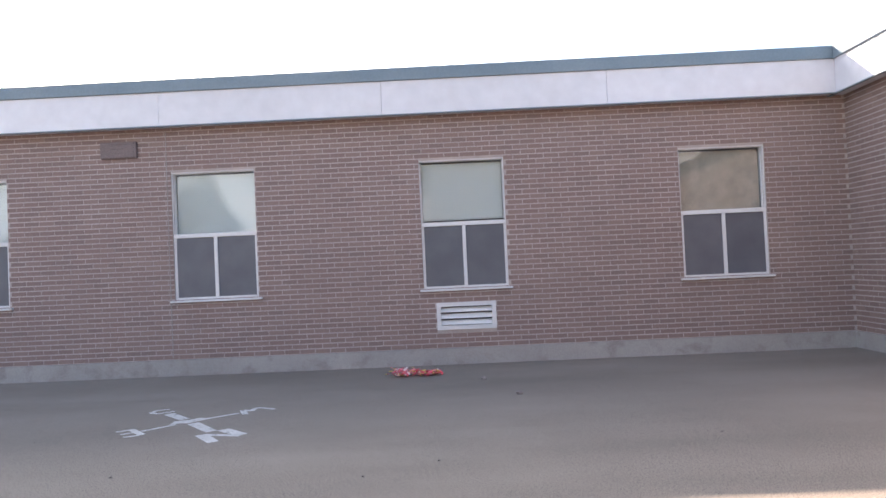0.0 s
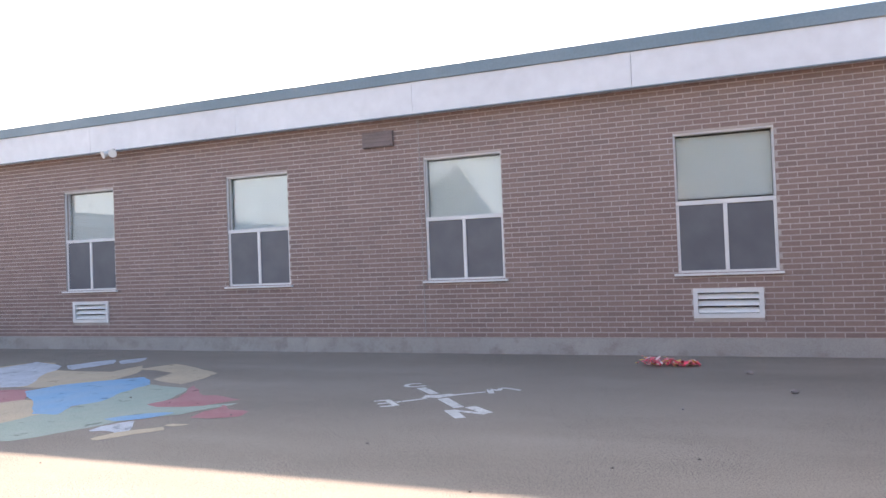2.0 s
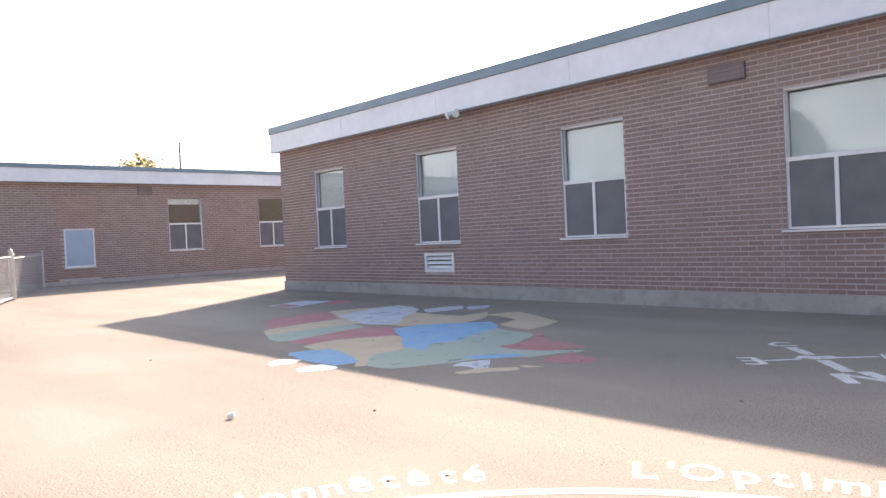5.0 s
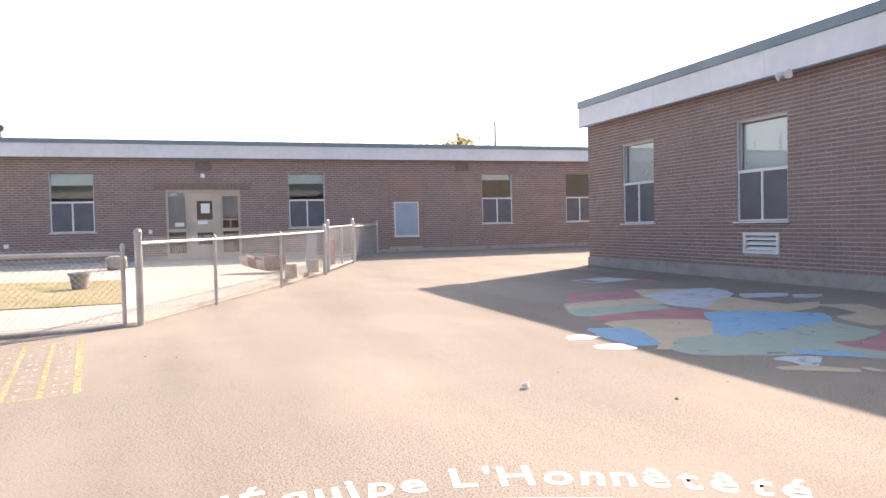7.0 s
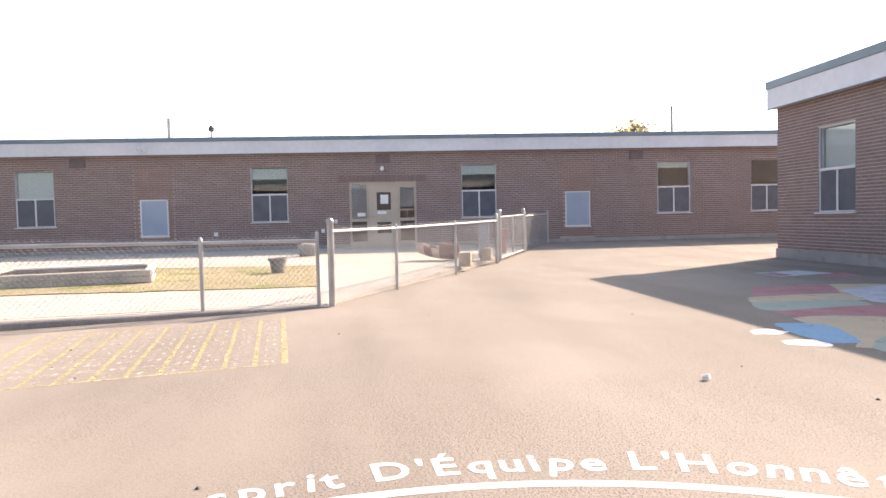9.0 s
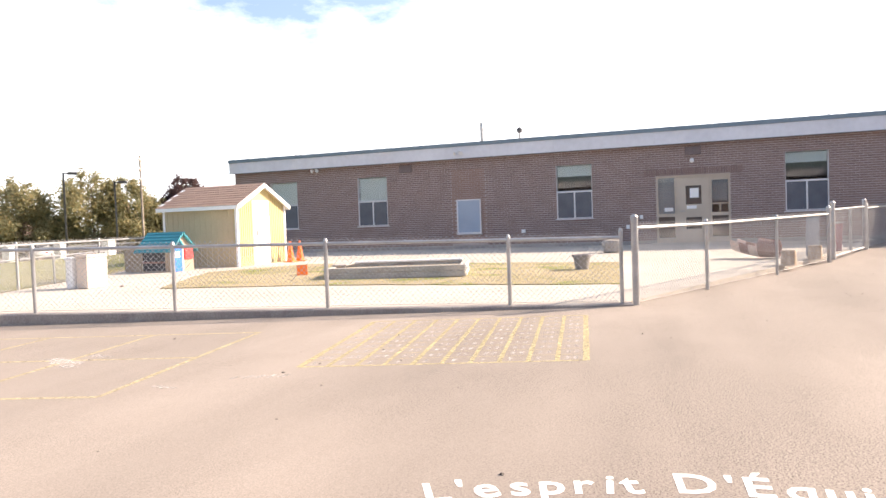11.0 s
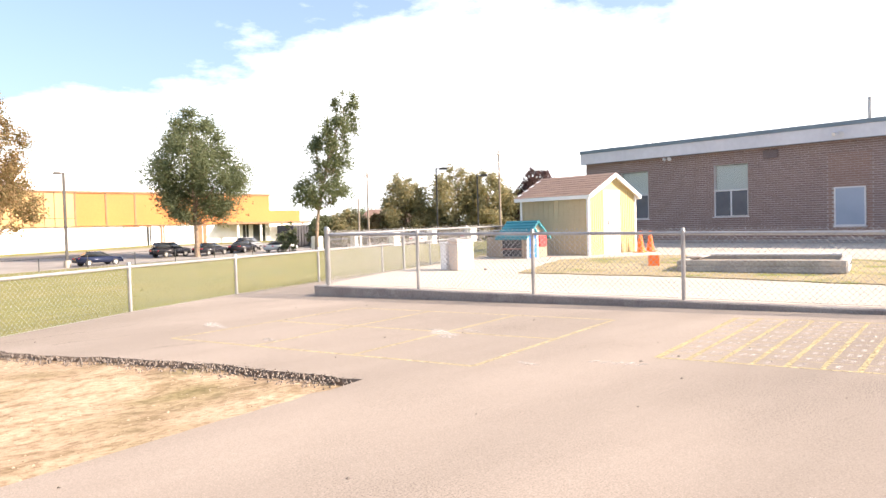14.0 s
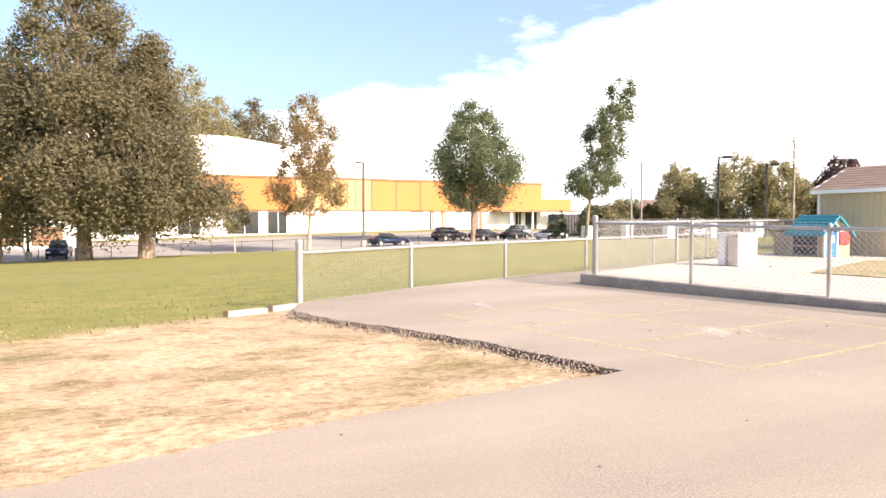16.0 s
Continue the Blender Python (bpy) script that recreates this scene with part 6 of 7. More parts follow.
def number_grid():
    g = painted("painted_grid", "yellow hundred-square grid with small white marks on asphalt")
    c = [Vector((-4.38, -2.45)), Vector((-4.99, -0.27)), Vector((-7.55, -0.62)), Vector((-6.85, -2.93))]

    def at(u, v):
        return (c[0] * (1 - u) + c[1] * u) * (1 - v) + (c[3] * (1 - u) + c[2] * u) * v

    for i in range(11):
        part("line", stripe(bmesh.new(), at(i / 10, 0), at(i / 10, 1), 0.055 if i in (0, 10) else 0.04), "yellow_paint", g)
    for j in range(11):
        part("cross_line", stripe(bmesh.new(), at(0, j / 10), at(1, j / 10), 0.04 if j in (0, 10) else 0.013, 0.0022), "yellow_paint" if j in (0, 10) else "worn_yellow", g)
    for i in range(10):
        for j in range(10):
            bm = bmesh.new()
            for k in range(1 if j == 0 and i < 9 else 2):
                p = at((i + 0.34 + 0.3 * k) / 10, (j + 0.3) / 10)
                q = at((i + 0.36 + 0.3 * k + random.uniform(-0.05, 0.05)) / 10, (j + 0.72) / 10)
                stripe(bm, p, q, 0.035, 0.0017)
            part("number_mark", bm, "worn_white", g)


def court():
    c = painted("painted_court", "worn yellow court lines and white blots on asphalt")
    p, q, r = Vector((-3.24, -3.34)), Vector((-5.98, -3.89)), Vector((-5.0, -7.4))
    d, e = q - p, (Vector((-2.62, -5.6)) - p)
    for v in (0.0, 0.5, 1.0):
        part("line", stripe(bmesh.new(), p + d * v, p + d * v + e * 1.5, 0.05, 0.0015 + v * 0.0002), "worn_yellow", c)
    for u in (0.0, 0.5, 1.0, 1.5):
        part("line", stripe(bmesh.new(), p + e * u, p + e * u + d, 0.05, 0.0021 + u * 0.0002), "worn_yellow", c)
    for x, y, a, b, n in ((-4.25, -4.75, 0.26, 0.07, 5), (-4.1, -4.5, 0.12, 0.05, 4), (-3.56, -3.08, 0.1, 0.04, 5), (-3.05, -7.3, 0.3, 0.08, 5), (-2.9, -5.8, 0.12, 0.05, 4), (-4.52, -4.6, 0.16, 0.05, 5)):
        pts = [(x + (0.29 * math.cos(t) * a - 0.957 * math.sin(t) * b) * (1 + 0.3 * math.sin(3 * t)), y + (0.957 * math.cos(t) * a + 0.29 * math.sin(t) * b) * (1 + 0.3 * math.sin(2 * t))) for t in [k * 2 * math.pi / 9 for k in range(9)]]
        part("blot", patch(pts, 0.003, 3, 0.06, x), "worn_white", c)
    for k in range(5):
        s = Vector((-3.9, -2.75)) + Vector((-0.03, 0.085)) * k
        part("start_mark", stripe(bmesh.new(), s, s + Vector((-0.11, 0.02)), 0.045), "worn_white", c)


map_painting()
compass()
ring_and_words()
number_grid()
court()


# ---- litter ----
def petals():
    verts, faces = [], []
    for _ in range(170):
        f = random.random()
        x, y = 0.12 + 0.62 * f + random.gauss(0, 0.03), 8.78 + random.gauss(0, 0.09 * (1.2 - f))
        z = random.uniform(0.002, 0.06 * (1 - f) + 0.015)
        s = random.uniform(0.02, 0.05)
        a, b = random.uniform(0, 6.28), random.uniform(-0.8, 0.8)
        dx, dy = Vector((math.cos(a), math.sin(a), b)) * s, Vector((-math.sin(a), math.cos(a), b * 0.5)) * s * 0.6
        o = Vector((x, y, z + s * 0.7))
        k = len(verts)
        verts += [tuple(o - dx), tuple(o + dy), tuple(o + dx), tuple(o - dy), tuple(o + Vector((0, 0, -0.012)))]
        faces += [(k, k + 1, k + 4), (k + 1, k + 2, k + 4), (k + 2, k + 3, k + 4), (k + 3, k, k + 4)]
    tagged(raw("petal_heap", verts, faces, "petal"), "heap of red and yellow petals against the wall foot", "petals", kind="stuff")


petals()


def crumpled(x, y, s, label, seed, z=0.0):
    bm = bmesh.new()
    bmesh.ops.create_icosphere(bm, subdivisions=2, radius=s)
    for v in bm.verts:
        v.co *= 1 + 0.45 * noise.noise(v.co * (1.6 / s) + Vector((seed, 0, 0)))
        v.co.z = max(v.co.z * 0.6 + s * 0.42, 0)
    ob = part("paper_litter", bm, "scrap")
    ob.matrix_world = pose(x, y, z, 0, 0, seed * 70)
    tagged(ob, label, "litter", "scraps of litter")


def paper_cup():
    c = thing("paper_cup", "crushed white paper cup lying on sunlit asphalt", "cup", "", pose(-3.86, 2.57, 0.022, 0, 80, 40) @ Matrix.Scale(0.75, 4))
    part("side", turned([(0.018, -0.03), (0.026, 0.03), (0.024, 0.03), (0.016, -0.027)], 16), "paper", c)
    part("rim", turned([(0.026, 0.028), (0.028, 0.03), (0.026, 0.033)], 16), "paper", c)


paper_cup()
crumpled(1.25, 8.32, 0.032, "crumpled dirty scrap of paper near the wall", 1)
crumpled(1.57, 7.3, 0.035, "flattened grey scrap of paper on asphalt", 2)
crumpled(0.66, 6.42, 0.01, "small dark-edged scrap on asphalt", 3)
crumpled(-9.6, -9.2, 0.035, "small scrap of litter on the playground slab", 4, 0.165)

# ---- trees ----
def tree(name, x, y, z, height, crown_r, clear, leaves, leaf, material, bark, label, seed, lean=(0, 0), profile=None, trunk_r=0.16, lobes=26, stems=1, group="trees by the lawn", clump=(0.3, 0.5)):
    """Tapered trunk, limbs, and a crown of leaf clumps with gaps; profile gives the crown's width at heights 0 to 1."""
    rng = random.Random(seed)
    t = thing(name, label, "tree", group, Matrix.Translation((x, y, z)))
    profile = profile or [(0, 0.45), (0.25, 1.0), (0.55, 0.9), (0.8, 0.55), (1, 0.12)]

    def width(f):
        for (a, wa), (b, wb) in zip(profile, profile[1:]):
            if a <= f <= b:
                return (wa + (wb - wa) * (f - a) / (b - a)) * crown_r
        return 0.1

    def spine(f):
        return Vector((lean[0] * f * f + 0.12 * math.sin(f * 5 + seed), lean[1] * f * f + 0.1 * math.cos(f * 4 + seed), height * f))

    bm = bmesh.new()
    for s in range(stems):
        off = Vector((0.35 * s, 0.2 * s, 0))
        n = 9
        for i in range(n):
            f0, f1 = i / n * 0.93, (i + 1) / n * 0.93
            rod(spine(f0) + off - Vector((0, 0, 0.15 if i == 0 else 0)), spine(f1) + off, trunk_r * (1.25 if i == 0 else 1 - f0 * 0.92), trunk_r * (1 - f1 * 0.92), 9, bm, caps=False)
    part("trunk", bm, bark, t)
    centres = []
    limbs = bmesh.new()
    for i in range(lobes):
        g = (i + rng.random()) / lobes
        f = clear + (1 - clear) * g
        w = width(g)
        a = i * 2.4 + rng.uniform(-0.5, 0.5)
        d = w * math.sqrt(rng.uniform(0.15, 1.0)) * 0.82
        c = spine(f) + Vector((math.cos(a) * d, math.sin(a) * d, rng.uniform(-0.03, 0.03) * height))
        r = max(0.14 * crown_r, w * rng.uniform(*clump))
        centres.append((c, r))
        root = spine(max(clear * 0.85, f - 0.12 - 0.12 * d / max(crown_r, 0.1)))
        mid = (root + c) / 2 + Vector((0, 0, -0.08 * d))
        rod(root, mid, trunk_r * 0.32 * (1.1 - g * 0.6), trunk_r * 0.2 * (1.1 - g * 0.6), 5, limbs, caps=False)
        rod(mid, c, trunk_r * 0.2 * (1.1 - g * 0.6), trunk_r * 0.06, 5, limbs, caps=False)
    part("branchwork", limbs, bark, t)
    verts, faces = [], []
    weights = [r * r for _, r in centres]
    for c, r in rng.choices(centres, weights, k=leaves):
        u = Vector((rng.gauss(0, 1), rng.gauss(0, 1), rng.gauss(0, 1))).normalized()
        p = c + u * r * rng.uniform(0.2, 1.15) * (1.35 if rng.random() < 0.15 else 1.0)
        p.z -= abs(rng.gauss(0, 0.1)) * r
        s = leaf * rng.uniform(0.6, 1.35)
        a = Vector((rng.gauss(0, 1), rng.gauss(0, 1), rng.gauss(-0.3, 0.6))).normalized()
        n = (u + Vector((rng.gauss(0, 0.7), rng.gauss(0, 0.7), 0.5))).normalized()
        b = a.cross(n)
        if b.length < 0.1:
            continue
        b.normalize()
        k = len(verts)
        droop = n * s * 0.18
        verts += [tuple(p - a * s), tuple(p + b * s * 0.55 - droop), tuple(p + a * s), tuple(p - b * s * 0.55 - droop)]
        faces += [(k, k + 1, k + 2), (k, k + 2, k + 3)]
    raw("crown", verts, faces, material, t, "", "stuff")
    return t


tree("tree", -13.3, -72.9, -2.25, 15.6, 4.5, 0.27, 15000, 0.135, "leaf_autumn", "bark_pale", "slender young tree with thin yellowing leaves on the lawn", 3,
     profile=[(0, 0.8), (0.2, 1.0), (0.45, 0.85), (0.75, 0.72), (0.92, 0.5), (1, 0.3)], trunk_r=0.2, lobes=60, clump=(0.14, 0.34))
tree("tree", -34.3, -78.5, -1.8, 16.8, 6.0, 0.25, 42000, 0.14, "leaf_green", "bark", "dense green maple tree at the lawn's far edge", 5,
     profile=[(0, 0.35), (0.2, 0.9), (0.4, 1.05), (0.6, 0.95), (0.72, 0.62), (0.9, 0.5), (1, 0.25)], trunk_r=0.3, lobes=46, clump=(0.18, 0.42))
tree("tree", -37.5, -58.0, -1.05, 15.2, 2.9, 0.3, 19000, 0.11, "leaf_green", "bark", "tall leaning dark green tree with a bare crooked trunk", 8, lean=(-3.4, 1.3),
     profile=[(0, 0.9), (0.12, 1.05), (0.4, 0.78), (0.62, 0.85), (0.85, 0.55), (1, 0.5)], trunk_r=0.19, lobes=64, clump=(0.2, 0.42))
tree("tree", 6.75, -62.1, -2.35, 25.5, 7.7, 0.16, 80000, 0.145, "leaf_dark", "bark", "very large dark old tree beside the car park", 11,
     profile=[(0, 0.75), (0.15, 1.0), (0.35, 0.9), (0.55, 0.68), (0.75, 0.5), (0.9, 0.3), (1, 0.15)], trunk_r=0.55, lobes=110, clump=(0.16, 0.36))
tree("tree", 1.8, -61.0, -2.2, 17.0, 7.9, 0.19, 70000, 0.14, "leaf_dark", "bark", "large dark tree with low spreading branches", 13,
     profile=[(0, 0.75), (0.12, 1.0), (0.24, 0.98), (0.4, 0.7), (0.55, 0.48), (0.74, 0.3), (1, 0.1)], trunk_r=0.42, lobes=110, clump=(0.18, 0.36), stems=2)
tree("tree", 13.5, -66.0, -2.6, 17.0, 7.0, 0.14, 30000, 0.17, "leaf_mixed", "bark", "broad brownish-green tree beside the car park", 17, trunk_r=0.4, lobes=40)
tree("tree", -6.2, -76.6, -2.5, 6.2, 1.7, 0.35, 2600, 0.14, "leaf_mixed", "bark_pale", "small sapling with bright green leaves", 19, trunk_r=0.07, lobes=14)
# woods and street trees far off
for i, (x, y, h, r, mat_name) in enumerate((
        (-54.2, -64.6, 8.9, 3.1, "leaf_mixed"), (-58.4, -59.6, 9.4, 3.3, "leaf_mixed"), (-60.8, -57.0, 8.6, 2.8, "leaf_mixed"), (-65.8, -53.6, 9.0, 2.6, "leaf_plum"), (-49, -68.6, 4.9, 2.3, "leaf_mixed"), (-51.4, -66, 4.2, 1.7, "leaf_autumn"),
        (-57, -62.6, 4.6, 2.0, "leaf_green"), (-46.5, -70.4, 4.4, 2.0, "leaf_green"), (-68.6, -51, 5.4, 2.8, "leaf_green"), (-77, -43, 6.0, 3.4, "leaf_green"), (-72, -66, 5.0, 4.6, "leaf_green"), (-90, -75, 6.0, 5.6, "leaf_green"),
        (-70, -95, 5.5, 5.0, "leaf_green"), (-85, -95, 6.0, 5.0, "leaf_mixed"), (-105, -60, 7.0, 6.0, "leaf_green"), (-100, -90, 6.5, 6.0, "leaf_dark"), (-86, -55, 6.4, 4.6, "leaf_green"), (-58, -80, 4.6, 3.4, "leaf_green"))):
    tree("tree", x, y, field(x, y), h * 0.93, r * (1.4 if h > 8.5 and r > 2.7 else 1.2), 0.12, 15000 if h > 8.5 else 9000, 0.16, mat_name, "bark", "leafy street tree beyond the playing field", 40 + i, profile=[(0, 0.7), (0.3, 1.0), (0.6, 0.95), (0.85, 0.65), (1, 0.3)], trunk_r=0.2, lobes=40, clump=(0.2, 0.4), group="street trees beyond the field")
for i, (x, y, h, r, mat_name) in enumerate(((-3, -140, 27, 9, "leaf_mixed"), (-9, -142, 22, 7, "leaf_mixed"), (-16, -146, 23, 8, "leaf_dark"), (6, -138, 26, 9, "leaf_dark"), (16, -138, 24, 9, "leaf_mixed"), (26, -130, 22, 9, "leaf_dark"))):
    tree("tree", x, y, -2, h * 1.17, r, 0.3, 16000, 0.27, mat_name, "bark", "tall tree rising behind the long orange building", 70 + i, trunk_r=0.35, lobes=26, group="trees behind the building")
tree("tree", -61.6, 23.3, 0, 9.0, 5.6, 0.3, 6500, 0.24, "leaf_mixed", "bark", "tree top rising behind the far school wing", 90, trunk_r=0.2, lobes=22, group="trees behind the school")


# ---- the long orange building ----
def orange_building():
    b = thing("orange_building", "long low building with orange upper panels and white metal roof", "building", "", Matrix.Translation((-63.8, -114.0, -1.2)) @ Matrix.Rotation(math.atan2(4.8, 56.2), 4, "Z"))
    L = 92.0
    part("wall", block((0, -30, -1.5), (L, 0, 3.6)), "pale_wall", b)
    edges = [0, 9.5, 17, 24.5, 28.9, 33.3, 45.8, 56.7, 61.5, 70, 78, 86, L]
    for i, (a, c) in enumerate(zip(edges, edges[1:])):
        pn = part("panel", block((a + 0.12, -0.1, 3.62), (c - 0.12, 0.35, 8.5)), "glazing_tan" if i == 5 else "orange_panel", b, "tan glazed panel with thin bars" if i == 5 else "orange wall panel")
        part("joint_strip", block((c - 0.12, 0.0, 3.6), (c + 0.12, 0.42, 8.55)), "brown_trim", b)
        if i == 5:
            n = 9
            for k in range(1, n):
                x = a + (c - a) * k / n
                part("glazing_bar", block((x - 0.05, 0.351, 3.65), (x + 0.05, 0.4, 8.48)), "brown_trim", pn)
            part("glazing_bar", block((a + 0.1, 0.351, 4.75), (c - 0.1, 0.39, 4.85)), "brown_trim", pn)
    part("parapet", block((-0.2, -30, 8.5), (L, 0.5, 8.8)), "brown_trim", b)
    part("upper_wall", block((0.1, -29.8, 3.6), (L - 0.1, -0.12, 8.5)), "pale_wall", b)
    for a, c, mat_name in ((1.0, 3.4, "dark"), (4.4, 5.5, "dark"), (12.5, 14.0, "brown_trim"), (19.8, 20.4, "brown_trim"), (22, 22.6, "dark"), (24.0, 26.2, "white_roof"), (47.2, 50.0, "dark"), (51.5, 56.0, "dark"), (60, 63, "dark"), (66, 72, "dark")):
        w = part("window", block((a, 0.0, 0.0), (c, 0.12, 3.3)), "car_glass" if mat_name == "dark" else mat_name, b)
        part("frame", block((a - 0.1, 0.0, 3.3), (c + 0.1, 0.18, 3.5)), "brown_trim", w)
        part("post", block((a + (c - a) * 0.45, 0.121, 0.0), (a + (c - a) * 0.45 + 0.1, 0.16, 3.3)), "pale_wall", w)
    part("canopy", block((-6.5, 0.3, 3.45), (10.5, 3.2, 3.8)), "brown_trim", b)
    for x in (-5.5, -1.0, 3.5, 8.0):
        part("column", block((x, 2.6, -1.2), (x + 0.3, 2.9, 3.45)), "pale_wall", b)
    part("side_block", block((-7.5, -20, -1.5), (-0.22, -1.0, 6.0)), "pale_wall", b)
    part("side_panel", block((-7.4, -1.0, 3.8), (-0.3, -0.8, 5.9)), "orange_panel", b, "orange wall panel")
    bm = bmesh.new()
    pts = [(4, -4, 8.8), (L, -4, 8.8), (L, -22, 17.2), (52, -22, 17.0), (20, -22, 13.0), (4, -22, 9.6)]
    lo = [bm.verts.new(p) for p in pts]
    bk = [bm.verts.new((p[0], -40, 8.8)) for p in (pts[0], pts[1])]
    bm.faces.new(lo)
    bm.faces.new((lo[2], lo[1], bk[1]))
    bm.faces.new((lo[5], lo[4], lo[3], lo[2], bk[1], bk[0]))
    bm.faces.new((lo[0], lo[5], bk[0]))
    bmesh.ops.recalc_face_normals(bm, faces=bm.faces)
    rf = part("roof", bm, "white_roof", b, "pale sloping metal roof")
    for i in range(26):
        x = 6 + i * 3.3
        top = 17.1 if x > 52 else (13 + 4.0 * (x - 20) / 32 if x > 20 else 9.6 + 3.4 * (x - 4) / 16)
        part("seam", rod((x, -4, 8.86), (x, -22, top + 0.06), 0.05, seg=4), "white_roof", rf)


orange_building()


def garage():
    g = thing("garage", "pale flat garage with a dark roller door behind the trees", "garage", "", pose(15.5, -93.0, -2.1, 0, 0, 0))
    part("wall", block((-5, -6, -0.6), (5, 0, 2.6)), "pale_wall", g)
    part("roof", block((-5.3, -6.3, 2.62), (5.3, 0.4, 2.9)), "white_roof", g)
    for x in (-3.6, 0.4):
        d = part("roller_door", block((x, 0.0, 0), (x + 3.2, 0.06, 2.2)), "dark", g)
        for k in range(5):
            part("slat", block((x, 0.062, 0.1 + k * 0.42), (x + 3.2, 0.085, 0.44 + k * 0.42)), "brown_trim", d)


garage()


def house(x, y, w, d, h, turn, label):
    b = thing("house", label, "house", "houses beyond the street", pose(x, y, field(x, y) - 0.2, 0, 0, turn))
    part("wall", block((-w / 2, -d / 2, -1), (w / 2, d / 2, h)), "house_wall", b)
    bm = bmesh.new()
    vs = [bm.verts.new(p) for p in ((-w / 2 - 0.4, -d / 2 - 0.4, h), (w / 2 + 0.4, -d / 2 - 0.4, h), (w / 2 + 0.4, d / 2 + 0.4, h), (-w / 2 - 0.4, d / 2 + 0.4, h), (-w / 2 + 1.5, 0, h + 2.2), (w / 2 - 1.5, 0, h + 2.2))]
    for q in ((0, 1, 5, 4), (2, 3, 4, 5), (1, 2, 5), (3, 0, 4), (3, 2, 1, 0)):
        bm.faces.new([vs[i] for i in q])
    part("roof", bm, "house_roof", b)
    for k in (-0.3, 0.05, 0.33):
        wd = part("window", block((k * w - 0.6, d / 2, 1.0), (k * w + 0.6, d / 2 + 0.06, 2.2)), "car_glass", b)
        part("sill", block((k * w - 0.7, d / 2, 0.9), (k * w + 0.7, d / 2 + 0.12, 0.98)), "frame", wd)


house(-76, -46, 11, 8, 2.4, -52, "low brown-roofed house half hidden by trees")
house(-60, -72, 12, 8, 3.0, -40, "pale house with brown roof behind the lawn")
house(-58.6, -86.2, 3.0, 5, 1.5, -35, "red-brown roofed house behind the leaning tree")


# ---- street furniture ----
def light_pole(x, y, z, h, arm, label, concrete=True):
    p = thing("light_pole", label, "street lamp", "car park lamps", pose(x, y, z, 0, 0, 0 if concrete else 130))
    w = 0.12 if concrete else 0.075
    if concrete:
        part("footing", rod((0, 0, -0.4), (0, 0, 0.75), 0.34, 0.32, 16), "concrete", p)
    part("pole", block((-w, -w, 0.7 if concrete else -0.3), (w, w, h)), "black_metal", p)
    hd = part("arm", rod((0, 0, h - 0.1), (arm, 0, h - 0.05), 0.05, seg=6), "black_metal", p)
    part("lamp_head", block((min(arm, arm * 0.3), -0.2, h - 0.2), (max(arm, arm * 0.3), 0.2, h + 0.04), bevel=0.02), "black_metal", p)


light_pole(-20.3, -77.3, -2.15, 9.6, 0.9, "black car park lamp on a concrete footing")
light_pole(13.1, -78.0, -2.95, 9.2, 0.9, "black car park lamp on a concrete footing")
light_pole(-47.2, -51.2, -0.6, 7.4, 1.1, "black street lamp with a flat head", False)
light_pole(-49.0, -47.3, -0.6, 6.5, 1.0, "black street lamp with a flat head", False)


def utility_pole(x, y, z, h, label, arms=2):
    p = thing("utility_pole", label, "utility pole", "utility poles", pose(x, y, z, 0, 0, 35))
    part("pole", rod((0, 0, -0.5), (0, 0, h), 0.12, 0.085, 10), "pole_wood", p)
    for k in range(arms):
        zc = h - 0.5 - 0.9 * k
        ar = part("crossarm", block((-0.9, -0.06, zc), (0.9, 0.06, zc + 0.12)), "pole_wood", p)
        for s in (-0.8, -0.4, 0.4, 0.8):
            part("insulator", turned([(0.03, 0), (0.06, 0.04), (0.05, 0.1), (0.03, 0.14)], 8), "lamp_glass", ar).matrix_local = Matrix.Translation((s, 0, zc + 0.12))
    return p


utility_pole(-51.36, -46.54, -0.6, 8.9, "grey wooden utility pole with crossarms", 3)
utility_pole(-44.8, -59.4, -0.9, 7.8, "grey wooden utility pole at the street", 1)
utility_pole(-39.8, -54.3, -0.7, 4.6, "short pale wooden pole at the street", 0)
utility_pole(-63, 27.9, 0, 11.0, "utility pole rising behind the far school wing", 0)
for a, b in (((-51.7, -46.2, 8.2), (-44.8, -59.4, 6.6)), ((-44.8, -59.4, 6.7), (-75.0, -30.0, 8.4)), ((-51.7, -46.2, 8.0), (-95.0, -20.0, 9.0))):
    a, b = Vector(a), Vector(b)
    bm = bmesh.new()
    for k in range(12):
        f, g = k / 12, (k + 1) / 12
        sag = lambda q: Vector((0, 0, -1.6 * q * (1 - q)))
        rod(a + (b - a) * f + sag(f), a + (b - a) * g + sag(g), 0.012, seg=4, bm=bm, caps=False)
    tagged(part("overhead_cable", bm, "black_metal"), "thin black overhead cable between utility poles", "cable", "overhead cables")


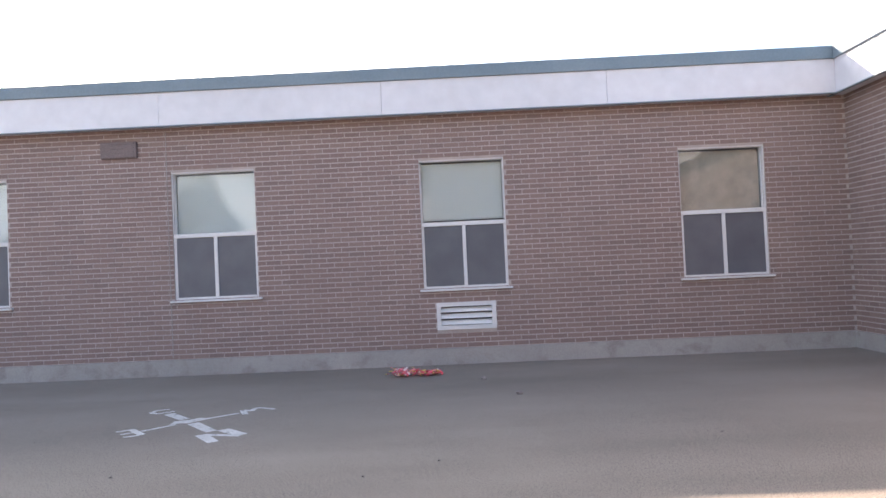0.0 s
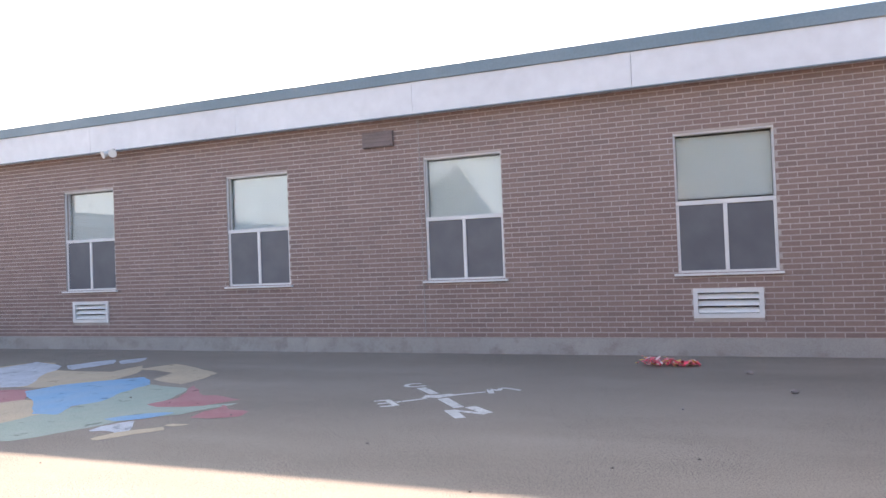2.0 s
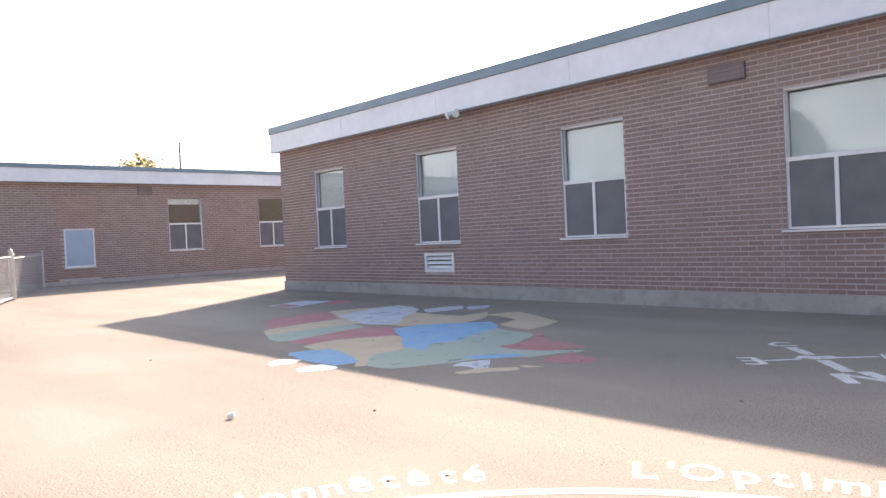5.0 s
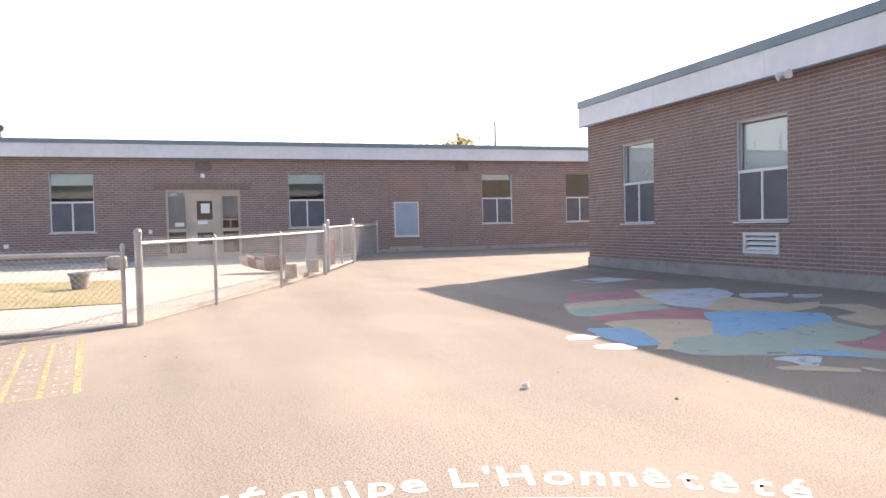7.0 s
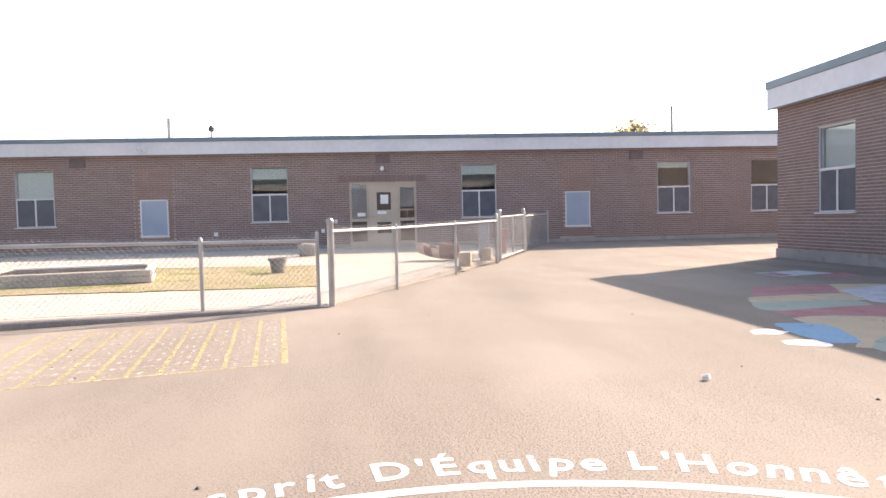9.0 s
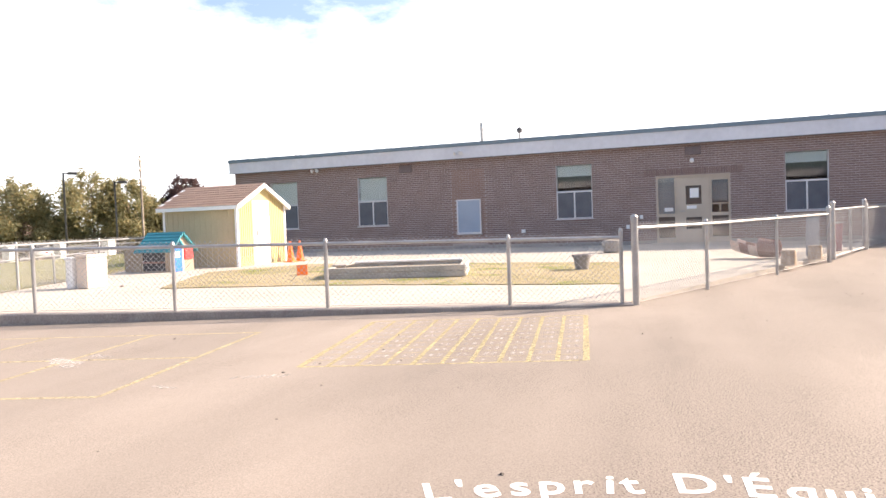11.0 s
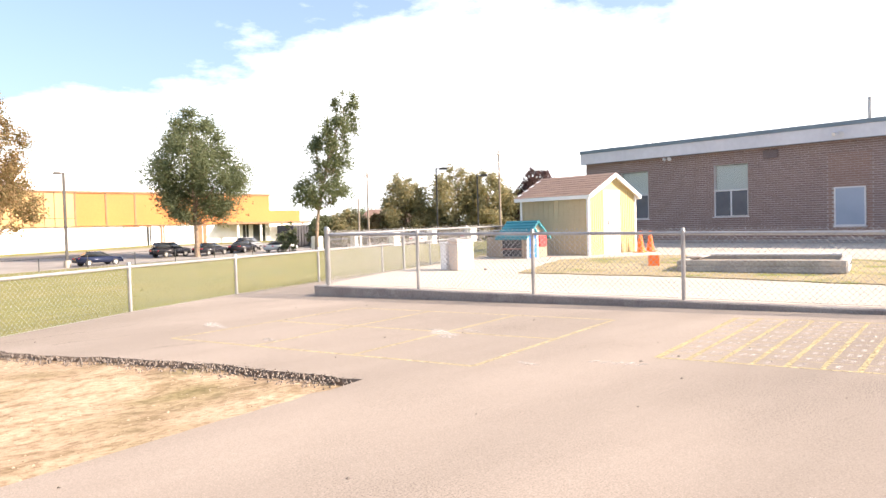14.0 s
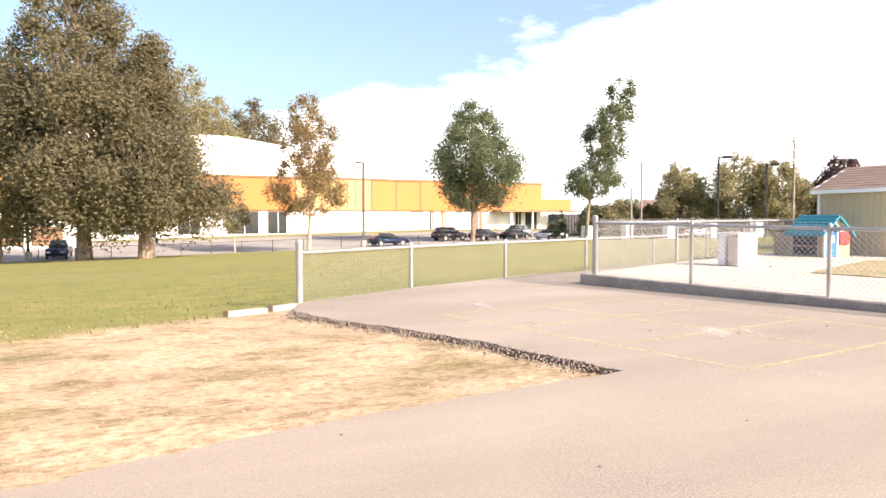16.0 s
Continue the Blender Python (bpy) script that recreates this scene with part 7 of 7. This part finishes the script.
def lot_fence():
    f = thing("lot_fence", "thin black chain-link fence along the car park", "fence", "", Matrix.Translation((0, 0, 0)))
    pts = [(12, -76.5), (-0.8, -74.6), (-12, -69.0), (-22, -63.3), (-34, -57.5)]
    for (x0, y0), (x1, y1) in zip(pts, pts[1:]):
        n = int(math.dist((x0, y0), (x1, y1)) / 3.0)
        for k in range(n):
            x, y = x0 + (x1 - x0) * k / n, y0 + (y1 - y0) * k / n
            x2, y2 = x0 + (x1 - x0) * (k + 1) / n, y0 + (y1 - y0) * (k + 1) / n
            part("post", rod((x, y, field(x, y) - 0.2), (x, y, field(x, y) + 1.15), 0.035, seg=6), "black_metal", f)
            part("rail", rod((x, y, field(x, y) + 1.12), (x2, y2, field(x2, y2) + 1.12), 0.02, seg=5), "black_metal", f)


lot_fence()
gt = thing("white_gate_wall", "row of white gate piers with grey bars along the street", "wall", "", pose(0, 0, 0))
for k in range(7):
    x, y = -41 - k * 3.2, -63.5 + k * 2.6
    part("pier", block((x - 0.45, y - 0.45, field(x, y) - 0.5), (x + 0.45, y + 0.45, field(x, y) + 1.5), bevel=0.03), "white_roof", gt)
    part("bars", rod((x, y, field(x, y) + 1.1), (x - 3.2, y + 2.6, field(x - 3.2, y + 2.6) + 1.1), 0.06, seg=6), "galv", gt)


def car(x, y, turn, paint, label, kind="sedan"):
    c = thing("car", label, "car", "parked cars", pose(x, y, field(x, y), 0, 0, turn))
    if kind == "suv":
        body, roof, hgt = [(-2.3, 0.35), (-2.32, 0.85), (-2.2, 1.05), (1.05, 1.08), (2.1, 0.95), (2.3, 0.75), (2.3, 0.35)], [(-2.15, 1.05), (-1.9, 1.66), (0.2, 1.7), (1.1, 1.07)], 1.7
    elif kind == "pickup":
        body, roof, hgt = [(-2.7, 0.45), (-2.7, 1.1), (1.2, 1.12), (2.4, 1.05), (2.65, 0.8), (2.65, 0.42)], [(-0.9, 1.1), (-0.75, 1.78), (0.7, 1.8), (1.35, 1.1)], 1.8
    else:
        body, roof, hgt = [(-2.25, 0.33), (-2.3, 0.8), (-2.05, 0.95), (0.9, 0.95), (2.0, 0.82), (2.25, 0.62), (2.25, 0.3)], [(-1.75, 0.94), (-1.0, 1.4), (0.1, 1.44), (1.15, 0.93)], 1.45

    def loft(prof, w0, w1):
        bm = bmesh.new()
        lo = min(z for _, z in prof)
        hi = max(z for _, z in prof)
        sides = []
        for s in (-1, 1):
            sides.append([bm.verts.new((px, s * (w0 + (w1 - w0) * (pz - lo) / (hi - lo)), pz)) for px, pz in prof])
        bm.faces.new(sides[0])
        bm.faces.new(list(reversed(sides[1])))
        n = len(prof)
        for i in range(n):
            bm.faces.new((sides[0][i], sides[1][i], sides[1][(i + 1) % n], sides[0][(i + 1) % n]))
        bmesh.ops.recalc_face_normals(bm, faces=bm.faces)
        bmesh.ops.bevel(bm, geom=bm.edges[:], offset=0.05, segments=2, affect="EDGES")
        return bm

    part("body", loft(body, 0.9, 0.86), paint, c, smooth=True)
    part("greenhouse", loft(roof, 0.82, 0.62), "car_glass", c, smooth=True)
    xs = [p[0] for p in roof]
    part("roof", block((xs[1] + 0.05, -0.6, hgt - 0.06), (xs[2] - 0.02, 0.6, hgt + 0.02), bevel=0.03), paint, c)
    for px in (body[0][0] + 0.85, body[-1][0] - 0.85):
        for s in (-1, 1):
            wh = part("wheel", rod((px, s * 0.74, 0.33), (px, s * 0.94, 0.33), 0.33, seg=18), "tyre", c)
            part("rim", rod((px, s * 0.93, 0.33), (px, s * 0.955, 0.33), 0.2, seg=14), "galv", wh)
    for s in (-0.62, 0.62):
        part("headlight", block((body[-1][0] - 0.06, s - 0.18, 0.6), (body[-1][0] + 0.02, s + 0.18, 0.75), bevel=0.02), "lamp_glass", c)
        part("tail_light", block((body[0][0] - 0.02, s - 0.16, 0.72), (body[0][0] + 0.06, s + 0.16, 0.86), bevel=0.02), "red_plastic", c)
    part("bumper", block((body[-1][0] - 0.05, -0.8, 0.32), (body[-1][0] + 0.06, 0.8, 0.5), bevel=0.03), paint, c)


car(-23.2, -77.2, 190, "car_blue", "dark blue sedan parked in the car park")
car(-32.5, -81.5, 200, "car_black", "black off-road car parked beside the tree", "suv")
car(-36.5, -79.5, 205, "car_black", "black sedan parked beside the tree")
car(-41.0, -80.0, 215, "car_black", "dark car parked near the entrance canopy")
car(-43.6, -83.5, 215, "car_silver", "silver car parked near the entrance canopy", "suv")
car(-44.5, -77.0, 200, "car_white", "white car parked near the entrance canopy")
car(10.4, -78.0, 90, "car_blue", "dark blue pickup facing the lawn", "pickup")
car(-56.5, -56.0, 220, "car_silver", "silver car on the street beyond the field")
car(-52.5, -60.0, 220, "car_white", "white van-like car on the street beyond the field", "suv")
car(-61.0, -50.0, 225, "car_white", "white car on the street beyond the field")
dumpster = thing("waste_container", "dark grey waste container beside the building", "container", "", pose(-52.4, -86.8, -1.3, 0, 0, 35))
part("body", block((-3, -1.2, 0), (3, 1.2, 3.0), bevel=0.05), "dark", dumpster)
for k in range(6):
    part("rib", block((-2.7 + k, 1.2, 0.1), (-2.55 + k, 1.28, 2.9)), "black_metal", dumpster)
tree("shrub", -44.0, -74.0, field(-44, -74), 3.4, 1.5, 0.1, 900, 0.2, "leaf_green", "bark", "rounded green shrub beside parked cars", 95, trunk_r=0.06, lobes=12)

# ---- bricks, piece by piece ----
rng = random.Random(7)
lay_bricks(wall_a, LA - 0.3, 0.22, 3.46, holesA + ventA, mA, (13.2, 17.9, 0.25, 1.05), rng)
lay_bricks(wall_b, LB, 0.32, 3.4, holesB + infillB, mB, (14.0, 15.5, 0.3, 3.4), rng)
lay_bricks(wall_c, 24.0, 0.22, 3.46, holesC, mC, (0.1, 1.6, 0.25, 3.4), rng)
